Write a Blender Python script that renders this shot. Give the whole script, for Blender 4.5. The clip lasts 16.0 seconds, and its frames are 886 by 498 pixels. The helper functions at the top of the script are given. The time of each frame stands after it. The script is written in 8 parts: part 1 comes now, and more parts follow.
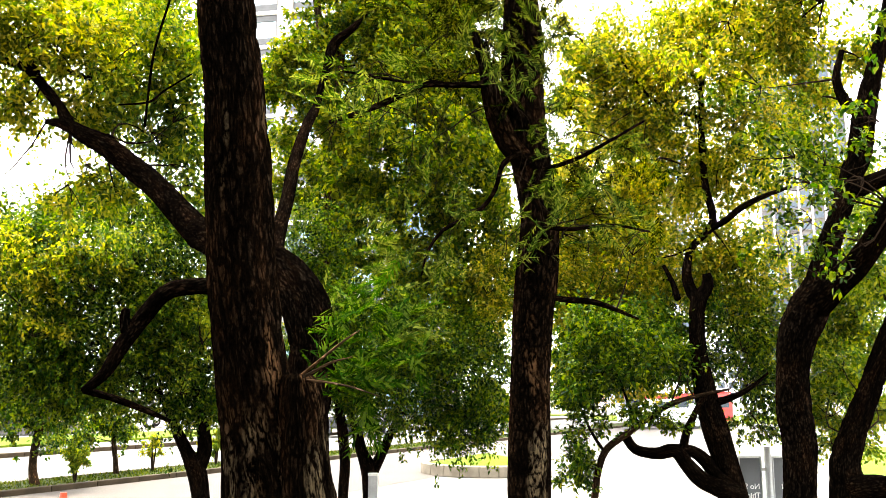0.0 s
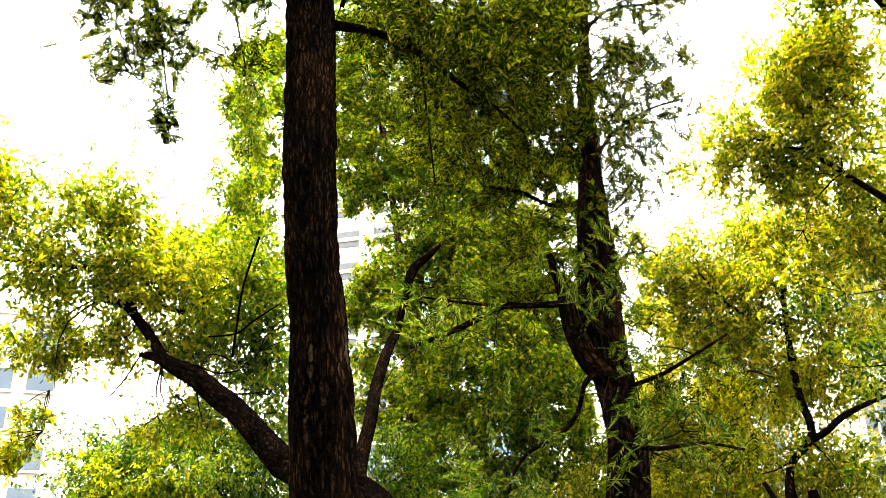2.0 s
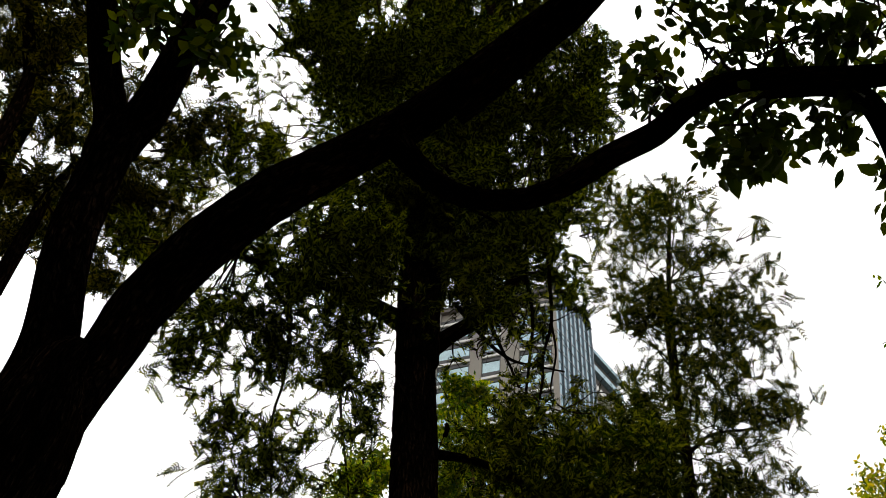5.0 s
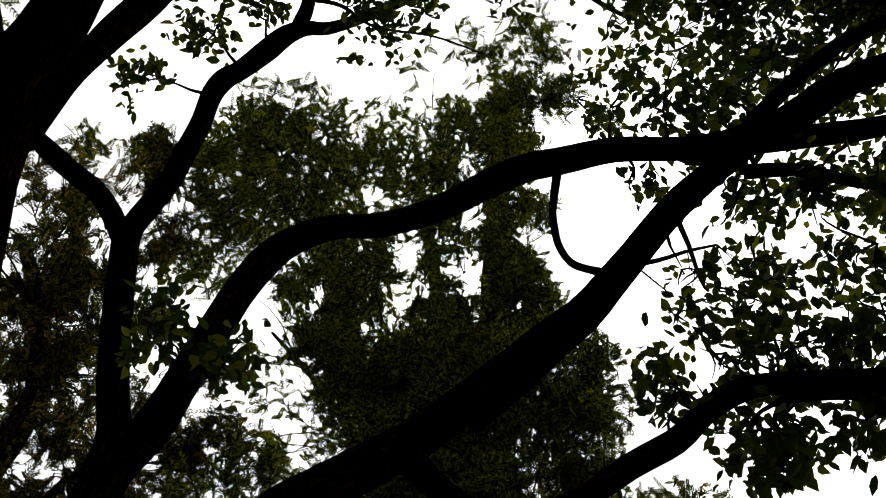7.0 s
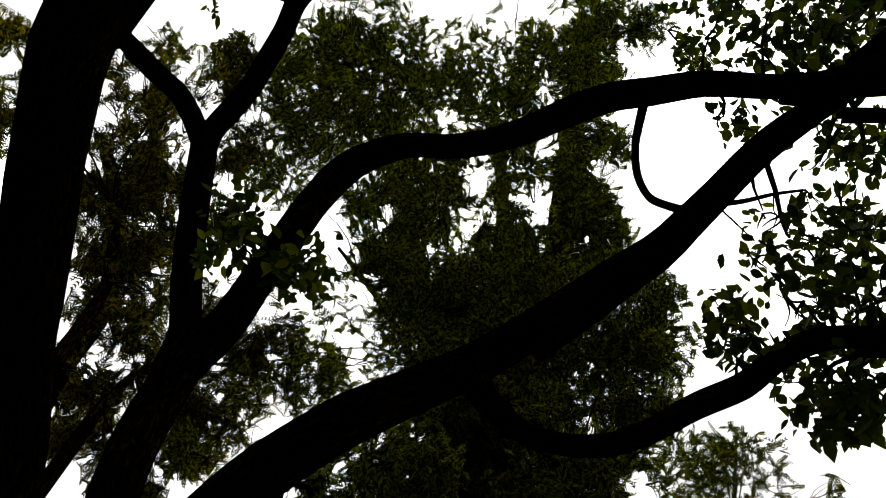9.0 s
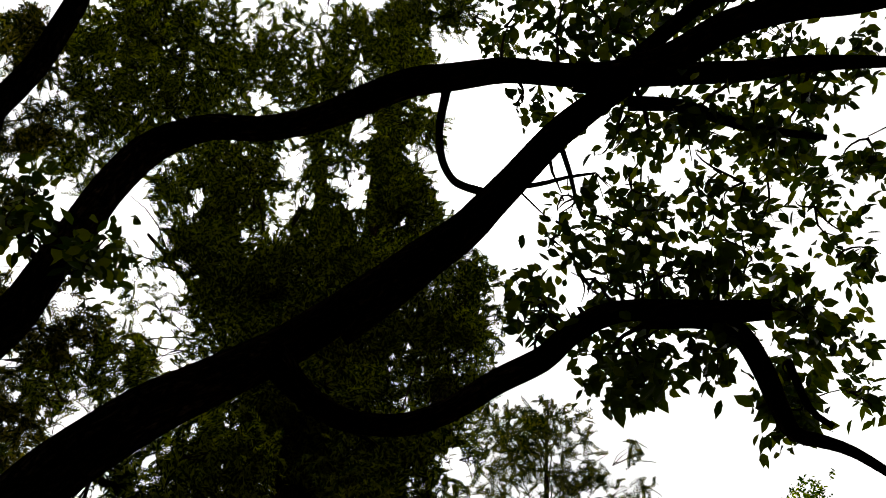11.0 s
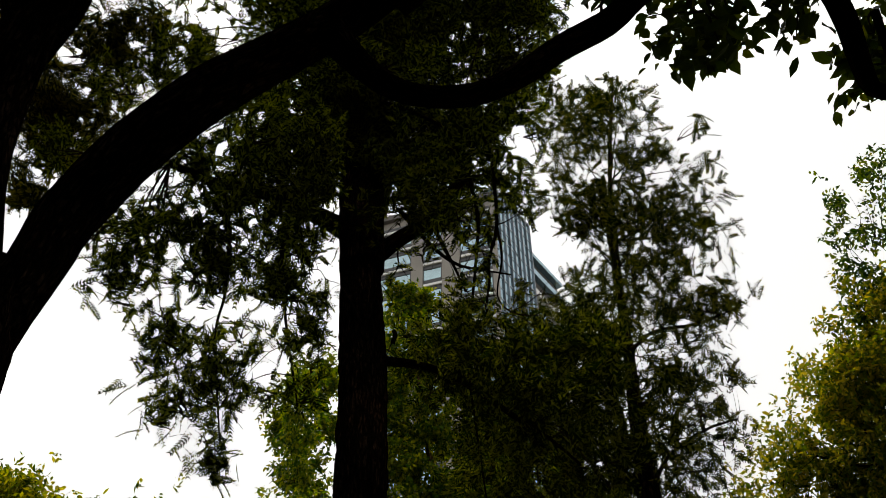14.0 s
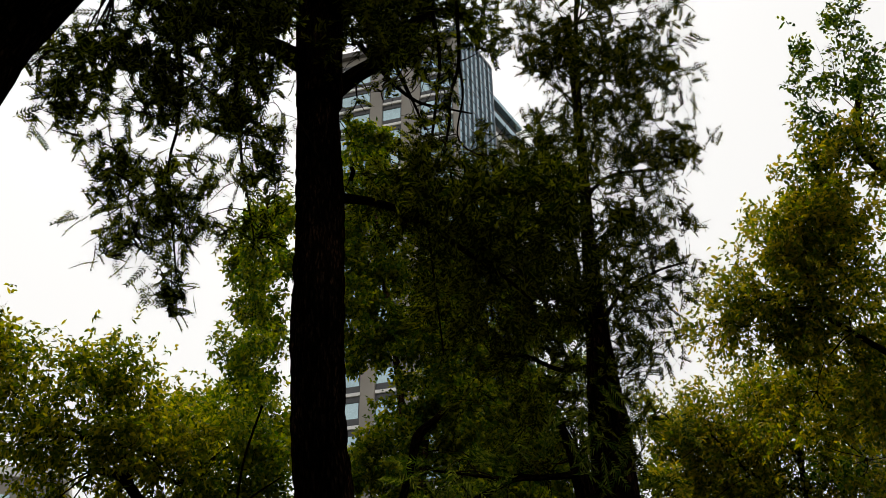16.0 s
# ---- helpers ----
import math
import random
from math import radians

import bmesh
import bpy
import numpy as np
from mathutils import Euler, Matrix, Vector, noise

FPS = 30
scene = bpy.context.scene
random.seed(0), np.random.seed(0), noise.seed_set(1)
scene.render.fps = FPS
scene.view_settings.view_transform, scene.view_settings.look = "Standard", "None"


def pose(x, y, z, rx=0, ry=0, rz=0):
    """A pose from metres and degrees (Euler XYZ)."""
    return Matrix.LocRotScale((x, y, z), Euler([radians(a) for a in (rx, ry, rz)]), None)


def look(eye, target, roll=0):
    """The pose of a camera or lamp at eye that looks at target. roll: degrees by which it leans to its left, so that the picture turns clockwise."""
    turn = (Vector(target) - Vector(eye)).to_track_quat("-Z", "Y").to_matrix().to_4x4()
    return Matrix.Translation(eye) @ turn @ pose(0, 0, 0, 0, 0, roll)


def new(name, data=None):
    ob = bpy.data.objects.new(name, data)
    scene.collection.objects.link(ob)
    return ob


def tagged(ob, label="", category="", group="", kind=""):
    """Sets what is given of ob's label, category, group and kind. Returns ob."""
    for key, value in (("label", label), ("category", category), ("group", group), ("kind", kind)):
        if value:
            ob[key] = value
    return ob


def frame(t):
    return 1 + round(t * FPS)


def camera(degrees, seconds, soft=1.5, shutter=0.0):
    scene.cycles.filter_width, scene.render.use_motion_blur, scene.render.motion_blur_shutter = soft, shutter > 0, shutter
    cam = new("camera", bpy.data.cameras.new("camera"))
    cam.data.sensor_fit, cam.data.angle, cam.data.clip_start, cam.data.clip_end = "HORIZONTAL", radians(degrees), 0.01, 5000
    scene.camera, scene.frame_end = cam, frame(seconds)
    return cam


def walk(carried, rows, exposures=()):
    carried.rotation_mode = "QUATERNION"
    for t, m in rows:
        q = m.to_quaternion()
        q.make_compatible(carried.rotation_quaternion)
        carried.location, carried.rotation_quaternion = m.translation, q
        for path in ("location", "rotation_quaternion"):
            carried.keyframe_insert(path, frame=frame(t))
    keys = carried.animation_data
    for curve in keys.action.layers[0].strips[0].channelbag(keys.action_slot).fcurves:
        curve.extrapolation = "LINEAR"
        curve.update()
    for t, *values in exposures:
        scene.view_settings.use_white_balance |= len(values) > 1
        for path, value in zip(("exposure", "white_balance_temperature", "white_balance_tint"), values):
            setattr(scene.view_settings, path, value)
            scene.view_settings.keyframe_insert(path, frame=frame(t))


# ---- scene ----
# ---------------------------------------------------------------- camera
cam = camera(52.87, 16.0, soft=0.7)
PATH = [
    (0, pose(0.000, 0.000, 1.600, 99.40, 0.00, 0.00)),
    (0.5, pose(-0.007, -0.008, 1.613, 103.91, -0.23, 1.10)),
    (1, pose(-0.009, -0.005, 1.623, 107.95, 0.63, 3.66)),
    (1.5, pose(-0.006, -0.016, 1.634, 111.70, 0.32, 5.42)),
    (2, pose(0.004, -0.031, 1.638, 113.19, 0.52, 5.50)),
    (2.5, pose(0.006, -0.044, 1.645, 116.14, -0.23, 4.93)),
    (3, pose(0.005, -0.057, 1.656, 117.90, 0.38, 5.82)),
    (3.5, pose(0.002, -0.068, 1.678, 122.62, -0.21, 8.43)),
    (4, pose(0.019, -0.111, 1.691, 127.99, -1.09, 8.13)),
    (4.5, pose(0.017, -0.127, 1.682, 133.53, -1.62, 9.46)),
    (5, pose(0.010, -0.148, 1.678, 139.04, -3.55, 10.24)),
    (5.2, pose(-0.004, -0.147, 1.682, 141.75, -2.33, 9.28)),
    (7.3, pose(-0.046, -0.162, 1.736, 160.32, -2.78, 11.05)),
    (7.5, pose(-0.043, -0.165, 1.735, 161.37, -2.00, 10.06)),
    (8, pose(-0.063, -0.160, 1.744, 160.17, -5.67, 8.66)),
    (8.5, pose(-0.077, -0.151, 1.748, 156.41, -7.65, 9.35)),
    (9, pose(-0.080, -0.140, 1.752, 153.67, -8.29, 8.91)),
    (9.5, pose(-0.063, -0.129, 1.727, 151.57, -3.30, 8.23)),
    (10, pose(-0.031, -0.127, 1.730, 151.81, 1.83, 4.82)),
    (10.2, pose(-0.026, -0.131, 1.742, 153.05, 2.66, 5.30)),
    (12.3, pose(-0.032, -0.134, 1.745, 150.86, -1.28, 3.53)),
    (12.5, pose(-0.035, -0.123, 1.743, 147.98, -1.50, 4.71)),
    (13, pose(-0.033, -0.086, 1.747, 141.29, -0.30, 6.44)),
    (13.5, pose(-0.035, -0.070, 1.744, 136.21, 0.11, 8.12)),
    (14, pose(-0.034, -0.063, 1.743, 133.20, 0.32, 8.65)),
    (14.5, pose(-0.035, -0.059, 1.748, 130.93, 1.10, 8.12)),
    (15, pose(-0.034, -0.036, 1.748, 126.49, 1.00, 6.77)),
    (15.5, pose(-0.038, -0.032, 1.755, 124.43, 0.58, 6.32)),
    (16, pose(-0.040, -0.021, 1.753, 123.02, 0.98, 5.80)),
]
EXPOSURE = [
    (0, 2.78),
    (0.5, 3.1),
    (1, 3.28),
    (1.5, 3.1),
    (2, 2.9),
    (3, 2.3),
    (3.5, 1.62),
    (4, 0.97),
    (4.5, 0.33),
    (5, -0.25),
    (7.3, -0.25),
    (8, -0.36),
    (10.2, -0.32),
    (12.3, -0.58),
    (14, -0.58),
    (15, -0.62),
    (16, -0.66),
]
walk(cam, PATH, EXPOSURE)

# ---------------------------------------------------------------- sky and sun
SUN_HIGH, SUN_ROUND = 66.0, -25.0   # degrees above the horizon, degrees right of ahead
world = bpy.data.worlds.new("overcast_sky")
scene.world = world
world.use_nodes = True
wn, wl = world.node_tree.nodes, world.node_tree.links
sky = wn.new("ShaderNodeTexSky")
sky.sky_type, sky.sun_disc = "NISHITA", False
sky.sun_elevation, sky.sun_rotation = radians(SUN_HIGH), radians(SUN_ROUND)
sky.air_density, sky.dust_density, sky.ozone_density = 1.0, 6.0, 1.0
grey = wn.new("ShaderNodeHueSaturation")
grey.inputs["Saturation"].default_value = 0.12
cloud = wn.new("ShaderNodeMix")
cloud.data_type = "RGBA"
cloud.inputs["Factor"].default_value = 0.75
cloud.inputs[7].default_value = (9.35, 9.2, 8.95, 1)
wl.new(sky.outputs[0], grey.inputs["Color"])
wl.new(grey.outputs[0], cloud.inputs[6])
wl.new(cloud.outputs[2], wn["Background"].inputs["Color"])
wn["Background"].inputs["Strength"].default_value = 0.18

sun = new("sun", bpy.data.lights.new("sun", "SUN"))
sun.data.energy, sun.data.angle, sun.data.color = 3.0, radians(5), (1.0, 0.94, 0.80)
_h, _r = radians(SUN_HIGH), radians(SUN_ROUND)
sun.matrix_world = look((30 * math.sin(_r) * math.cos(_h), 30 * math.cos(_r) * math.cos(_h), 30 * math.sin(_h)), (0, 0, 0))


# ---------------------------------------------------------------- materials
def material(name):
    m = bpy.data.materials.new(name)
    m.use_nodes = True
    return m, m.node_tree.nodes, m.node_tree.links, m.node_tree.nodes["Principled BSDF"]


def ramp(n, *stops):
    r = n.new("ShaderNodeValToRGB")
    while len(r.color_ramp.elements) < len(stops):
        r.color_ramp.elements.new(0.5)
    for e, (p, c) in zip(r.color_ramp.elements, stops):
        e.position, e.color = p, (*c, 1)
    return r


def bark(name, ridge, furrow, patch, scale, patches=0.62, bump=0.9, plates=1.0, foot=0.0):
    """Furrowed bark on a UV in metres: long broken plates between dark cracks, grain, peeled patches more common at the foot."""
    m, n, l, b = material(name)
    uv = n.new("ShaderNodeTexCoord")

    def cloudy(sx, sy, detail, rough=0.6, twist=0.0):
        mp = n.new("ShaderNodeMapping")
        mp.inputs["Scale"].default_value = (sx, sy, 1)
        l.new(uv.outputs["UV"], mp.inputs["Vector"])
        t = n.new("ShaderNodeTexNoise")
        t.inputs["Scale"].default_value, t.inputs["Detail"].default_value = 1.0, detail
        t.inputs["Roughness"].default_value, t.inputs["Distortion"].default_value = rough, twist
        l.new(mp.outputs[0], t.inputs["Vector"])
        return t

    def math_node(kind, p, q):
        t = n.new("ShaderNodeMath")
        t.operation = kind
        for i, x in enumerate((p, q)):
            if isinstance(x, (int, float)):
                t.inputs[i].default_value = x
            else:
                l.new(x, t.inputs[i])
        return t.outputs[0]

    def over(fac, low, high):
        t = n.new("ShaderNodeMix")
        t.data_type = "RGBA"
        l.new(fac, t.inputs["Factor"])
        l.new(low, t.inputs[6])
        l.new(high, t.inputs[7])
        return t.outputs[2]

    # plates: a stretched cell pattern, bent by a soft noise
    bend = cloudy(scale * 0.34, scale * 0.12, 3)
    shift = n.new("ShaderNodeVectorMath")
    shift.operation = "MULTIPLY_ADD"
    l.new(bend.outputs["Color"], shift.inputs[0])
    shift.inputs[1].default_value = (0.06 * plates, 0.20 * plates, 0)
    l.new(uv.outputs["UV"], shift.inputs[2])
    mp = n.new("ShaderNodeMapping")
    mp.inputs["Scale"].default_value = (scale * 0.9 / plates, scale * 0.26 / plates, 1)
    l.new(shift.outputs[0], mp.inputs["Vector"])
    cell = n.new("ShaderNodeTexVoronoi")
    cell.feature = "DISTANCE_TO_EDGE"
    cell.inputs["Scale"].default_value = 1.0
    l.new(mp.outputs[0], cell.inputs["Vector"])
    crack = n.new("ShaderNodeMapRange")
    crack.interpolation_type = "SMOOTHSTEP"
    crack.inputs["From Min"].default_value, crack.inputs["From Max"].default_value = 0.02, 0.30
    l.new(cell.outputs["Distance"], crack.inputs["Value"])
    grain = cloudy(scale * 2.2, scale * 0.85, 6, 0.75, 0.8).outputs["Fac"]
    ridges = cloudy(scale * 1.05, scale * 0.21, 5, 0.66, 0.8).outputs["Fac"]
    middle = cloudy(6.0, 2.0, 4, 0.65).outputs["Fac"]
    big = cloudy(5.0, 1.2, 5).outputs["Fac"]
    height = math_node("ADD", math_node("MULTIPLY", crack.outputs[0], 0.18), math_node("ADD", math_node("MULTIPLY", grain, 0.66), math_node("MULTIPLY", ridges, 0.46)))
    base = ramp(n, (0.54, furrow), (0.68, [x * 0.5 for x in ridge]), (0.80, [x * 1.8 for x in ridge]), (0.94, [x * 5.0 for x in ridge]))
    l.new(height, base.inputs["Fac"])
    # broad greyish and rusty zones
    zone = ramp(n, (0.36, (0.5, 0.5, 0.55)), (0.50, (1.0, 1.0, 1.0)), (0.64, (2.3, 1.9, 1.6)))
    l.new(middle, zone.inputs["Fac"])
    tone = n.new("ShaderNodeMix")
    tone.data_type, tone.blend_type = "RGBA", "MULTIPLY"
    tone.inputs["Factor"].default_value = 1.0
    l.new(base.outputs[0], tone.inputs[6])
    l.new(zone.outputs[0], tone.inputs[7])
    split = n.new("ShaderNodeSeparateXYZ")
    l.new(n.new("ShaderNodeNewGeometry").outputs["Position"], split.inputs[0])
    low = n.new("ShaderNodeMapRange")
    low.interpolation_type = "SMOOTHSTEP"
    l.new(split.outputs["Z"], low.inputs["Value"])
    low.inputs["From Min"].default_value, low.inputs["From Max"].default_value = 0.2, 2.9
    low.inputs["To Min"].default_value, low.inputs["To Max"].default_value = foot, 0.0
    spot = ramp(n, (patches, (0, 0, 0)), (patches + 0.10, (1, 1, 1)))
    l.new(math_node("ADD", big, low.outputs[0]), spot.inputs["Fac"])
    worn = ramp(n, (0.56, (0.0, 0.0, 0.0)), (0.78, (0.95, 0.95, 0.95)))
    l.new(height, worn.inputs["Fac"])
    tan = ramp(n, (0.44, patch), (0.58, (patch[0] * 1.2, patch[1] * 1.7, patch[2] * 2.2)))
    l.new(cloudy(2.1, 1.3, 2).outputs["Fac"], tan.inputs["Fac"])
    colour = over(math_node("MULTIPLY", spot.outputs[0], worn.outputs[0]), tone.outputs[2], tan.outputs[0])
    l.new(colour, b.inputs["Base Color"])
    bp = n.new("ShaderNodeBump")
    bp.inputs["Strength"].default_value, bp.inputs["Distance"].default_value = bump, 0.022
    l.new(height, bp.inputs["Height"])
    l.new(bp.outputs[0], b.inputs["Normal"])
    b.inputs["Roughness"].default_value = 0.85
    b.inputs["Specular IOR Level"].default_value = 0.0
    return m


def leaf_material(name, dark, mid, light, through_light=0.5, gloss=0.12):
    """Leaf blades: reflected, shining-through and a little glossy light; each blade has a shade of its own."""
    m, n, l, b = material(name)
    g = n.new("ShaderNodeNewGeometry")
    c = ramp(n, (0.20, dark), (0.50, mid), (0.76, light))
    pos = n.new("ShaderNodeTexNoise")
    pos.inputs["Scale"].default_value, pos.inputs["Detail"].default_value = 0.9, 2
    co = n.new("ShaderNodeTexCoord")
    l.new(co.outputs["Object"], pos.inputs["Vector"])
    blend = n.new("ShaderNodeMix")
    blend.inputs["Factor"].default_value = 0.35
    l.new(g.outputs["Random Per Island"], blend.inputs[2])
    l.new(pos.outputs["Fac"], blend.inputs[3])
    l.new(blend.outputs[0], c.inputs["Fac"])
    tr = n.new("ShaderNodeBsdfTranslucent")
    hue = n.new("ShaderNodeHueSaturation")
    hue.inputs["Hue"].default_value, hue.inputs["Saturation"].default_value, hue.inputs["Value"].default_value = 0.485, 1.1, 1.5
    l.new(c.outputs[0], hue.inputs["Color"])
    l.new(hue.outputs[0], tr.inputs["Color"])
    l.new(c.outputs[0], b.inputs["Base Color"])
    b.inputs["Roughness"].default_value = 0.42
    b.inputs["Specular IOR Level"].default_value = gloss
    sh = n.new("ShaderNodeMixShader")
    sh.inputs[0].default_value = through_light
    l.new(b.outputs[0], sh.inputs[1])
    l.new(tr.outputs[0], sh.inputs[2])
    l.new(sh.outputs[0], n["Material Output"].inputs["Surface"])
    return m


def rough_material(name, dark, light, scale=8.0, rough=0.85, bump=0.3, metal=0.0, fine=90.0, gloss=0.5):
    """A mottled surface with stains at one scale and grain at another, in metres."""
    m, n, l, b = material(name)
    co = n.new("ShaderNodeTexCoord")
    a = n.new("ShaderNodeTexNoise")
    a.inputs["Scale"].default_value, a.inputs["Detail"].default_value = scale, 6
    f = n.new("ShaderNodeTexNoise")
    f.inputs["Scale"].default_value, f.inputs["Detail"].default_value = fine, 3
    l.new(co.outputs["Object"], a.inputs["Vector"])
    l.new(co.outputs["Object"], f.inputs["Vector"])
    s = n.new("ShaderNodeMath")
    s.operation = "MULTIPLY_ADD"
    l.new(f.outputs["Fac"], s.inputs[0])
    s.inputs[1].default_value = 0.35
    l.new(a.outputs["Fac"], s.inputs[2])
    c = ramp(n, (0.45, dark), (0.9, light))
    l.new(s.outputs[0], c.inputs["Fac"])
    l.new(c.outputs[0], b.inputs["Base Color"])
    bp = n.new("ShaderNodeBump")
    bp.inputs["Strength"].default_value, bp.inputs["Distance"].default_value = bump, 0.01
    l.new(s.outputs[0], bp.inputs["Height"])
    l.new(bp.outputs[0], b.inputs["Normal"])
    b.inputs["Roughness"].default_value, b.inputs["Metallic"].default_value = rough, metal
    b.inputs["Specular IOR Level"].default_value = gloss
    return m


def glass_material(name, tint, rough=0.06):
    m, n, l, b = material(name)
    co = n.new("ShaderNodeTexCoord")
    a = n.new("ShaderNodeTexNoise")
    a.inputs["Scale"].default_value = 0.6
    l.new(co.outputs["Object"], a.inputs["Vector"])
    c = ramp(n, (0.3, [x * 0.8 for x in tint]), (0.7, tint))
    l.new(a.outputs["Fac"], c.inputs["Fac"])
    l.new(c.outputs[0], b.inputs["Base Color"])
    b.inputs["Roughness"].default_value, b.inputs["Metallic"].default_value = rough, 0.75
    return m


# These two barks are near black: deep shade is put into their colour.
BARK_OAK = bark("furrowed_darkened_bark", (0.0090, 0.0057, 0.0035), (0.0013, 0.0009, 0.0006), (0.105, 0.056, 0.025), 46.0, 0.60, 1.0, 1.0, 0.18)
BARK_CAMPHOR = bark("darkened_camphor_bark", (0.0070, 0.0049, 0.0033), (0.0008, 0.0005, 0.0004), (0.05, 0.029, 0.015), 56.0, 0.68, 0.9, 0.9)
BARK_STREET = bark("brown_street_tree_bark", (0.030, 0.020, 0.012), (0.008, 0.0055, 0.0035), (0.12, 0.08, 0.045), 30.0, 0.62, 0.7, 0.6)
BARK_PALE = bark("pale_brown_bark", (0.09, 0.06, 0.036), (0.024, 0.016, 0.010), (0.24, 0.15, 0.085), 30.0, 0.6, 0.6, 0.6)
TWIG = rough_material("twig_bark", (0.006, 0.004, 0.0025), (0.018, 0.012, 0.008), 14.0, gloss=0.0)
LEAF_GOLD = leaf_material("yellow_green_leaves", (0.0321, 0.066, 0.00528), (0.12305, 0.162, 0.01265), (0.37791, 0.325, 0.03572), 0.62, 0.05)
LEAF_MIXED = leaf_material("green_and_gold_leaves", (0.02246, 0.055, 0.00396), (0.1023, 0.143, 0.01056), (0.3531, 0.335, 0.033), 0.62, 0.05)
LEAF_LIME = leaf_material("bright_green_leaves", (0.0135, 0.038, 0.0036), (0.056, 0.100, 0.0075), (0.205, 0.222, 0.020), 0.6, 0.05)
LEAF_GREEN = leaf_material("green_leaves", (0.01941, 0.056, 0.00443), (0.07766, 0.14, 0.00887), (0.25885, 0.28, 0.01774), 0.5, 0.08)
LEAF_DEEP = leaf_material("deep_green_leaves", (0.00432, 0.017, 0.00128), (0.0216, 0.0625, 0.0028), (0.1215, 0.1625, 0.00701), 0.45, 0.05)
# Much darker copy of the camphor leaves; the shade overhead is put into its colour.
LEAF_DARKENED = leaf_material("darkened_camphor_leaves", (0.005, 0.012, 0.00068), (0.013, 0.025, 0.00113), (0.055, 0.07, 0.0027), 0.5, 0.03)
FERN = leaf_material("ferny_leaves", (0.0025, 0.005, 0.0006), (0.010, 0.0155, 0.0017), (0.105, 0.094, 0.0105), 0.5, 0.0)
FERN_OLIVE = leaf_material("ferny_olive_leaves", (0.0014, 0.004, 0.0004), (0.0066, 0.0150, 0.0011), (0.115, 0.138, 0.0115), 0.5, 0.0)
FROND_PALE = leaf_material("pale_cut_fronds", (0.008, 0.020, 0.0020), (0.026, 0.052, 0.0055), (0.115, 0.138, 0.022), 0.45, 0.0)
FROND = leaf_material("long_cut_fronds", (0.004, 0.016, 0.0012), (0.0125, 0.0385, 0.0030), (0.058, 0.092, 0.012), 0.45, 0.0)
# Darker copy for the inner, lower fronds; some shade is put into its colour.
FERN_GREEN_DARK = leaf_material("ferny_darkened_green_leaves", (0.00176, 0.0042, 0.0005), (0.00647, 0.01234, 0.00109), (0.06069, 0.06694, 0.00816), 0.55, 0.0)
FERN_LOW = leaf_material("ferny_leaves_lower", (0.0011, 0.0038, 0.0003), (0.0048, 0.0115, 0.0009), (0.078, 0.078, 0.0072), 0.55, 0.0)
CONCRETE = rough_material("pale_concrete", (0.105, 0.095, 0.080), (0.18, 0.165, 0.14), 0.6)
ASPHALT = rough_material("worn_grey_road", (0.048, 0.043, 0.036), (0.085, 0.077, 0.066), 0.4)
PAVING = rough_material("brown_worn_paving", (0.019, 0.0122, 0.0073), (0.031, 0.0215, 0.0138), 0.5)
KERB = rough_material("weathered_kerb_stone", (0.014, 0.0105, 0.006), (0.042, 0.031, 0.019), 3.0, gloss=0.06)
RIM = rough_material("pale_planter_stone", (0.10, 0.086, 0.064), (0.20, 0.172, 0.132), 3.0, gloss=0.06)
GRASS = rough_material("lawn", (0.036, 0.068, 0.0028), (0.092, 0.122, 0.0058), 1.5, 0.9, 0.8, gloss=0.06)
GRASS_WORN = rough_material("worn_median_grass", (0.010, 0.016, 0.003), (0.034, 0.044, 0.006), 2.0, 0.9, 0.8, gloss=0.06)
SOIL = rough_material("park_soil", (0.035, 0.024, 0.016), (0.085, 0.062, 0.042), 2.0, gloss=0.06)
WALL_CREAM = rough_material("cream_cladding", (0.20, 0.185, 0.16), (0.28, 0.26, 0.225), 0.3, 0.6, 0.1)
WALL_WHITE = rough_material("white_cladding", (0.62, 0.62, 0.60), (0.75, 0.75, 0.73), 0.3, 0.6, 0.1)
WALL_TAN = rough_material("tan_cladding", (0.40, 0.30, 0.20), (0.55, 0.43, 0.30), 0.3, 0.7, 0.1)
WALL_GREY = rough_material("grey_brown_cladding", (0.06, 0.056, 0.052), (0.11, 0.10, 0.092), 0.3, 0.7, 0.1)
FRAME_DARK = rough_material("dark_window_frame", (0.03, 0.032, 0.035), (0.06, 0.062, 0.065), 1.0, 0.4, 0.05)
FRAME_PALE = rough_material("pale_metal_mullion", (0.20, 0.22, 0.25), (0.28, 0.31, 0.34), 1.0, 0.35, 0.05, 0.6)
FRAME_BLUE = rough_material("blue_grey_mullion", (0.06, 0.075, 0.09), (0.10, 0.12, 0.14), 1.0, 0.4, 0.05, 0.3)
GLASS_BLUE = glass_material("blue_tower_glass", (0.27, 0.40, 0.48))
GLASS_PALE = glass_material("pale_green_glass", (0.42, 0.56, 0.60))
GLASS_DARK = glass_material("dark_window_glass", (0.05, 0.065, 0.08))
RED = rough_material("red_coach_paint", (0.26, 0.008, 0.005), (0.34, 0.014, 0.008), 1.0, 0.3, 0.02)
WHITE_PAINT = rough_material("white_paint", (0.70, 0.70, 0.68), (0.82, 0.82, 0.80), 2.0, 0.4, 0.05)
DARK_PAINT = rough_material("dark_car_paint", (0.02, 0.022, 0.025), (0.05, 0.052, 0.055), 2.0, 0.25, 0.02)
RUBBER = rough_material("tyre_rubber", (0.015, 0.015, 0.015), (0.03, 0.03, 0.03), 8.0, 0.9)
STEEL = rough_material("galvanised_steel", (0.30, 0.32, 0.32), (0.45, 0.47, 0.47), 6.0, 0.45, 0.05, 0.7)
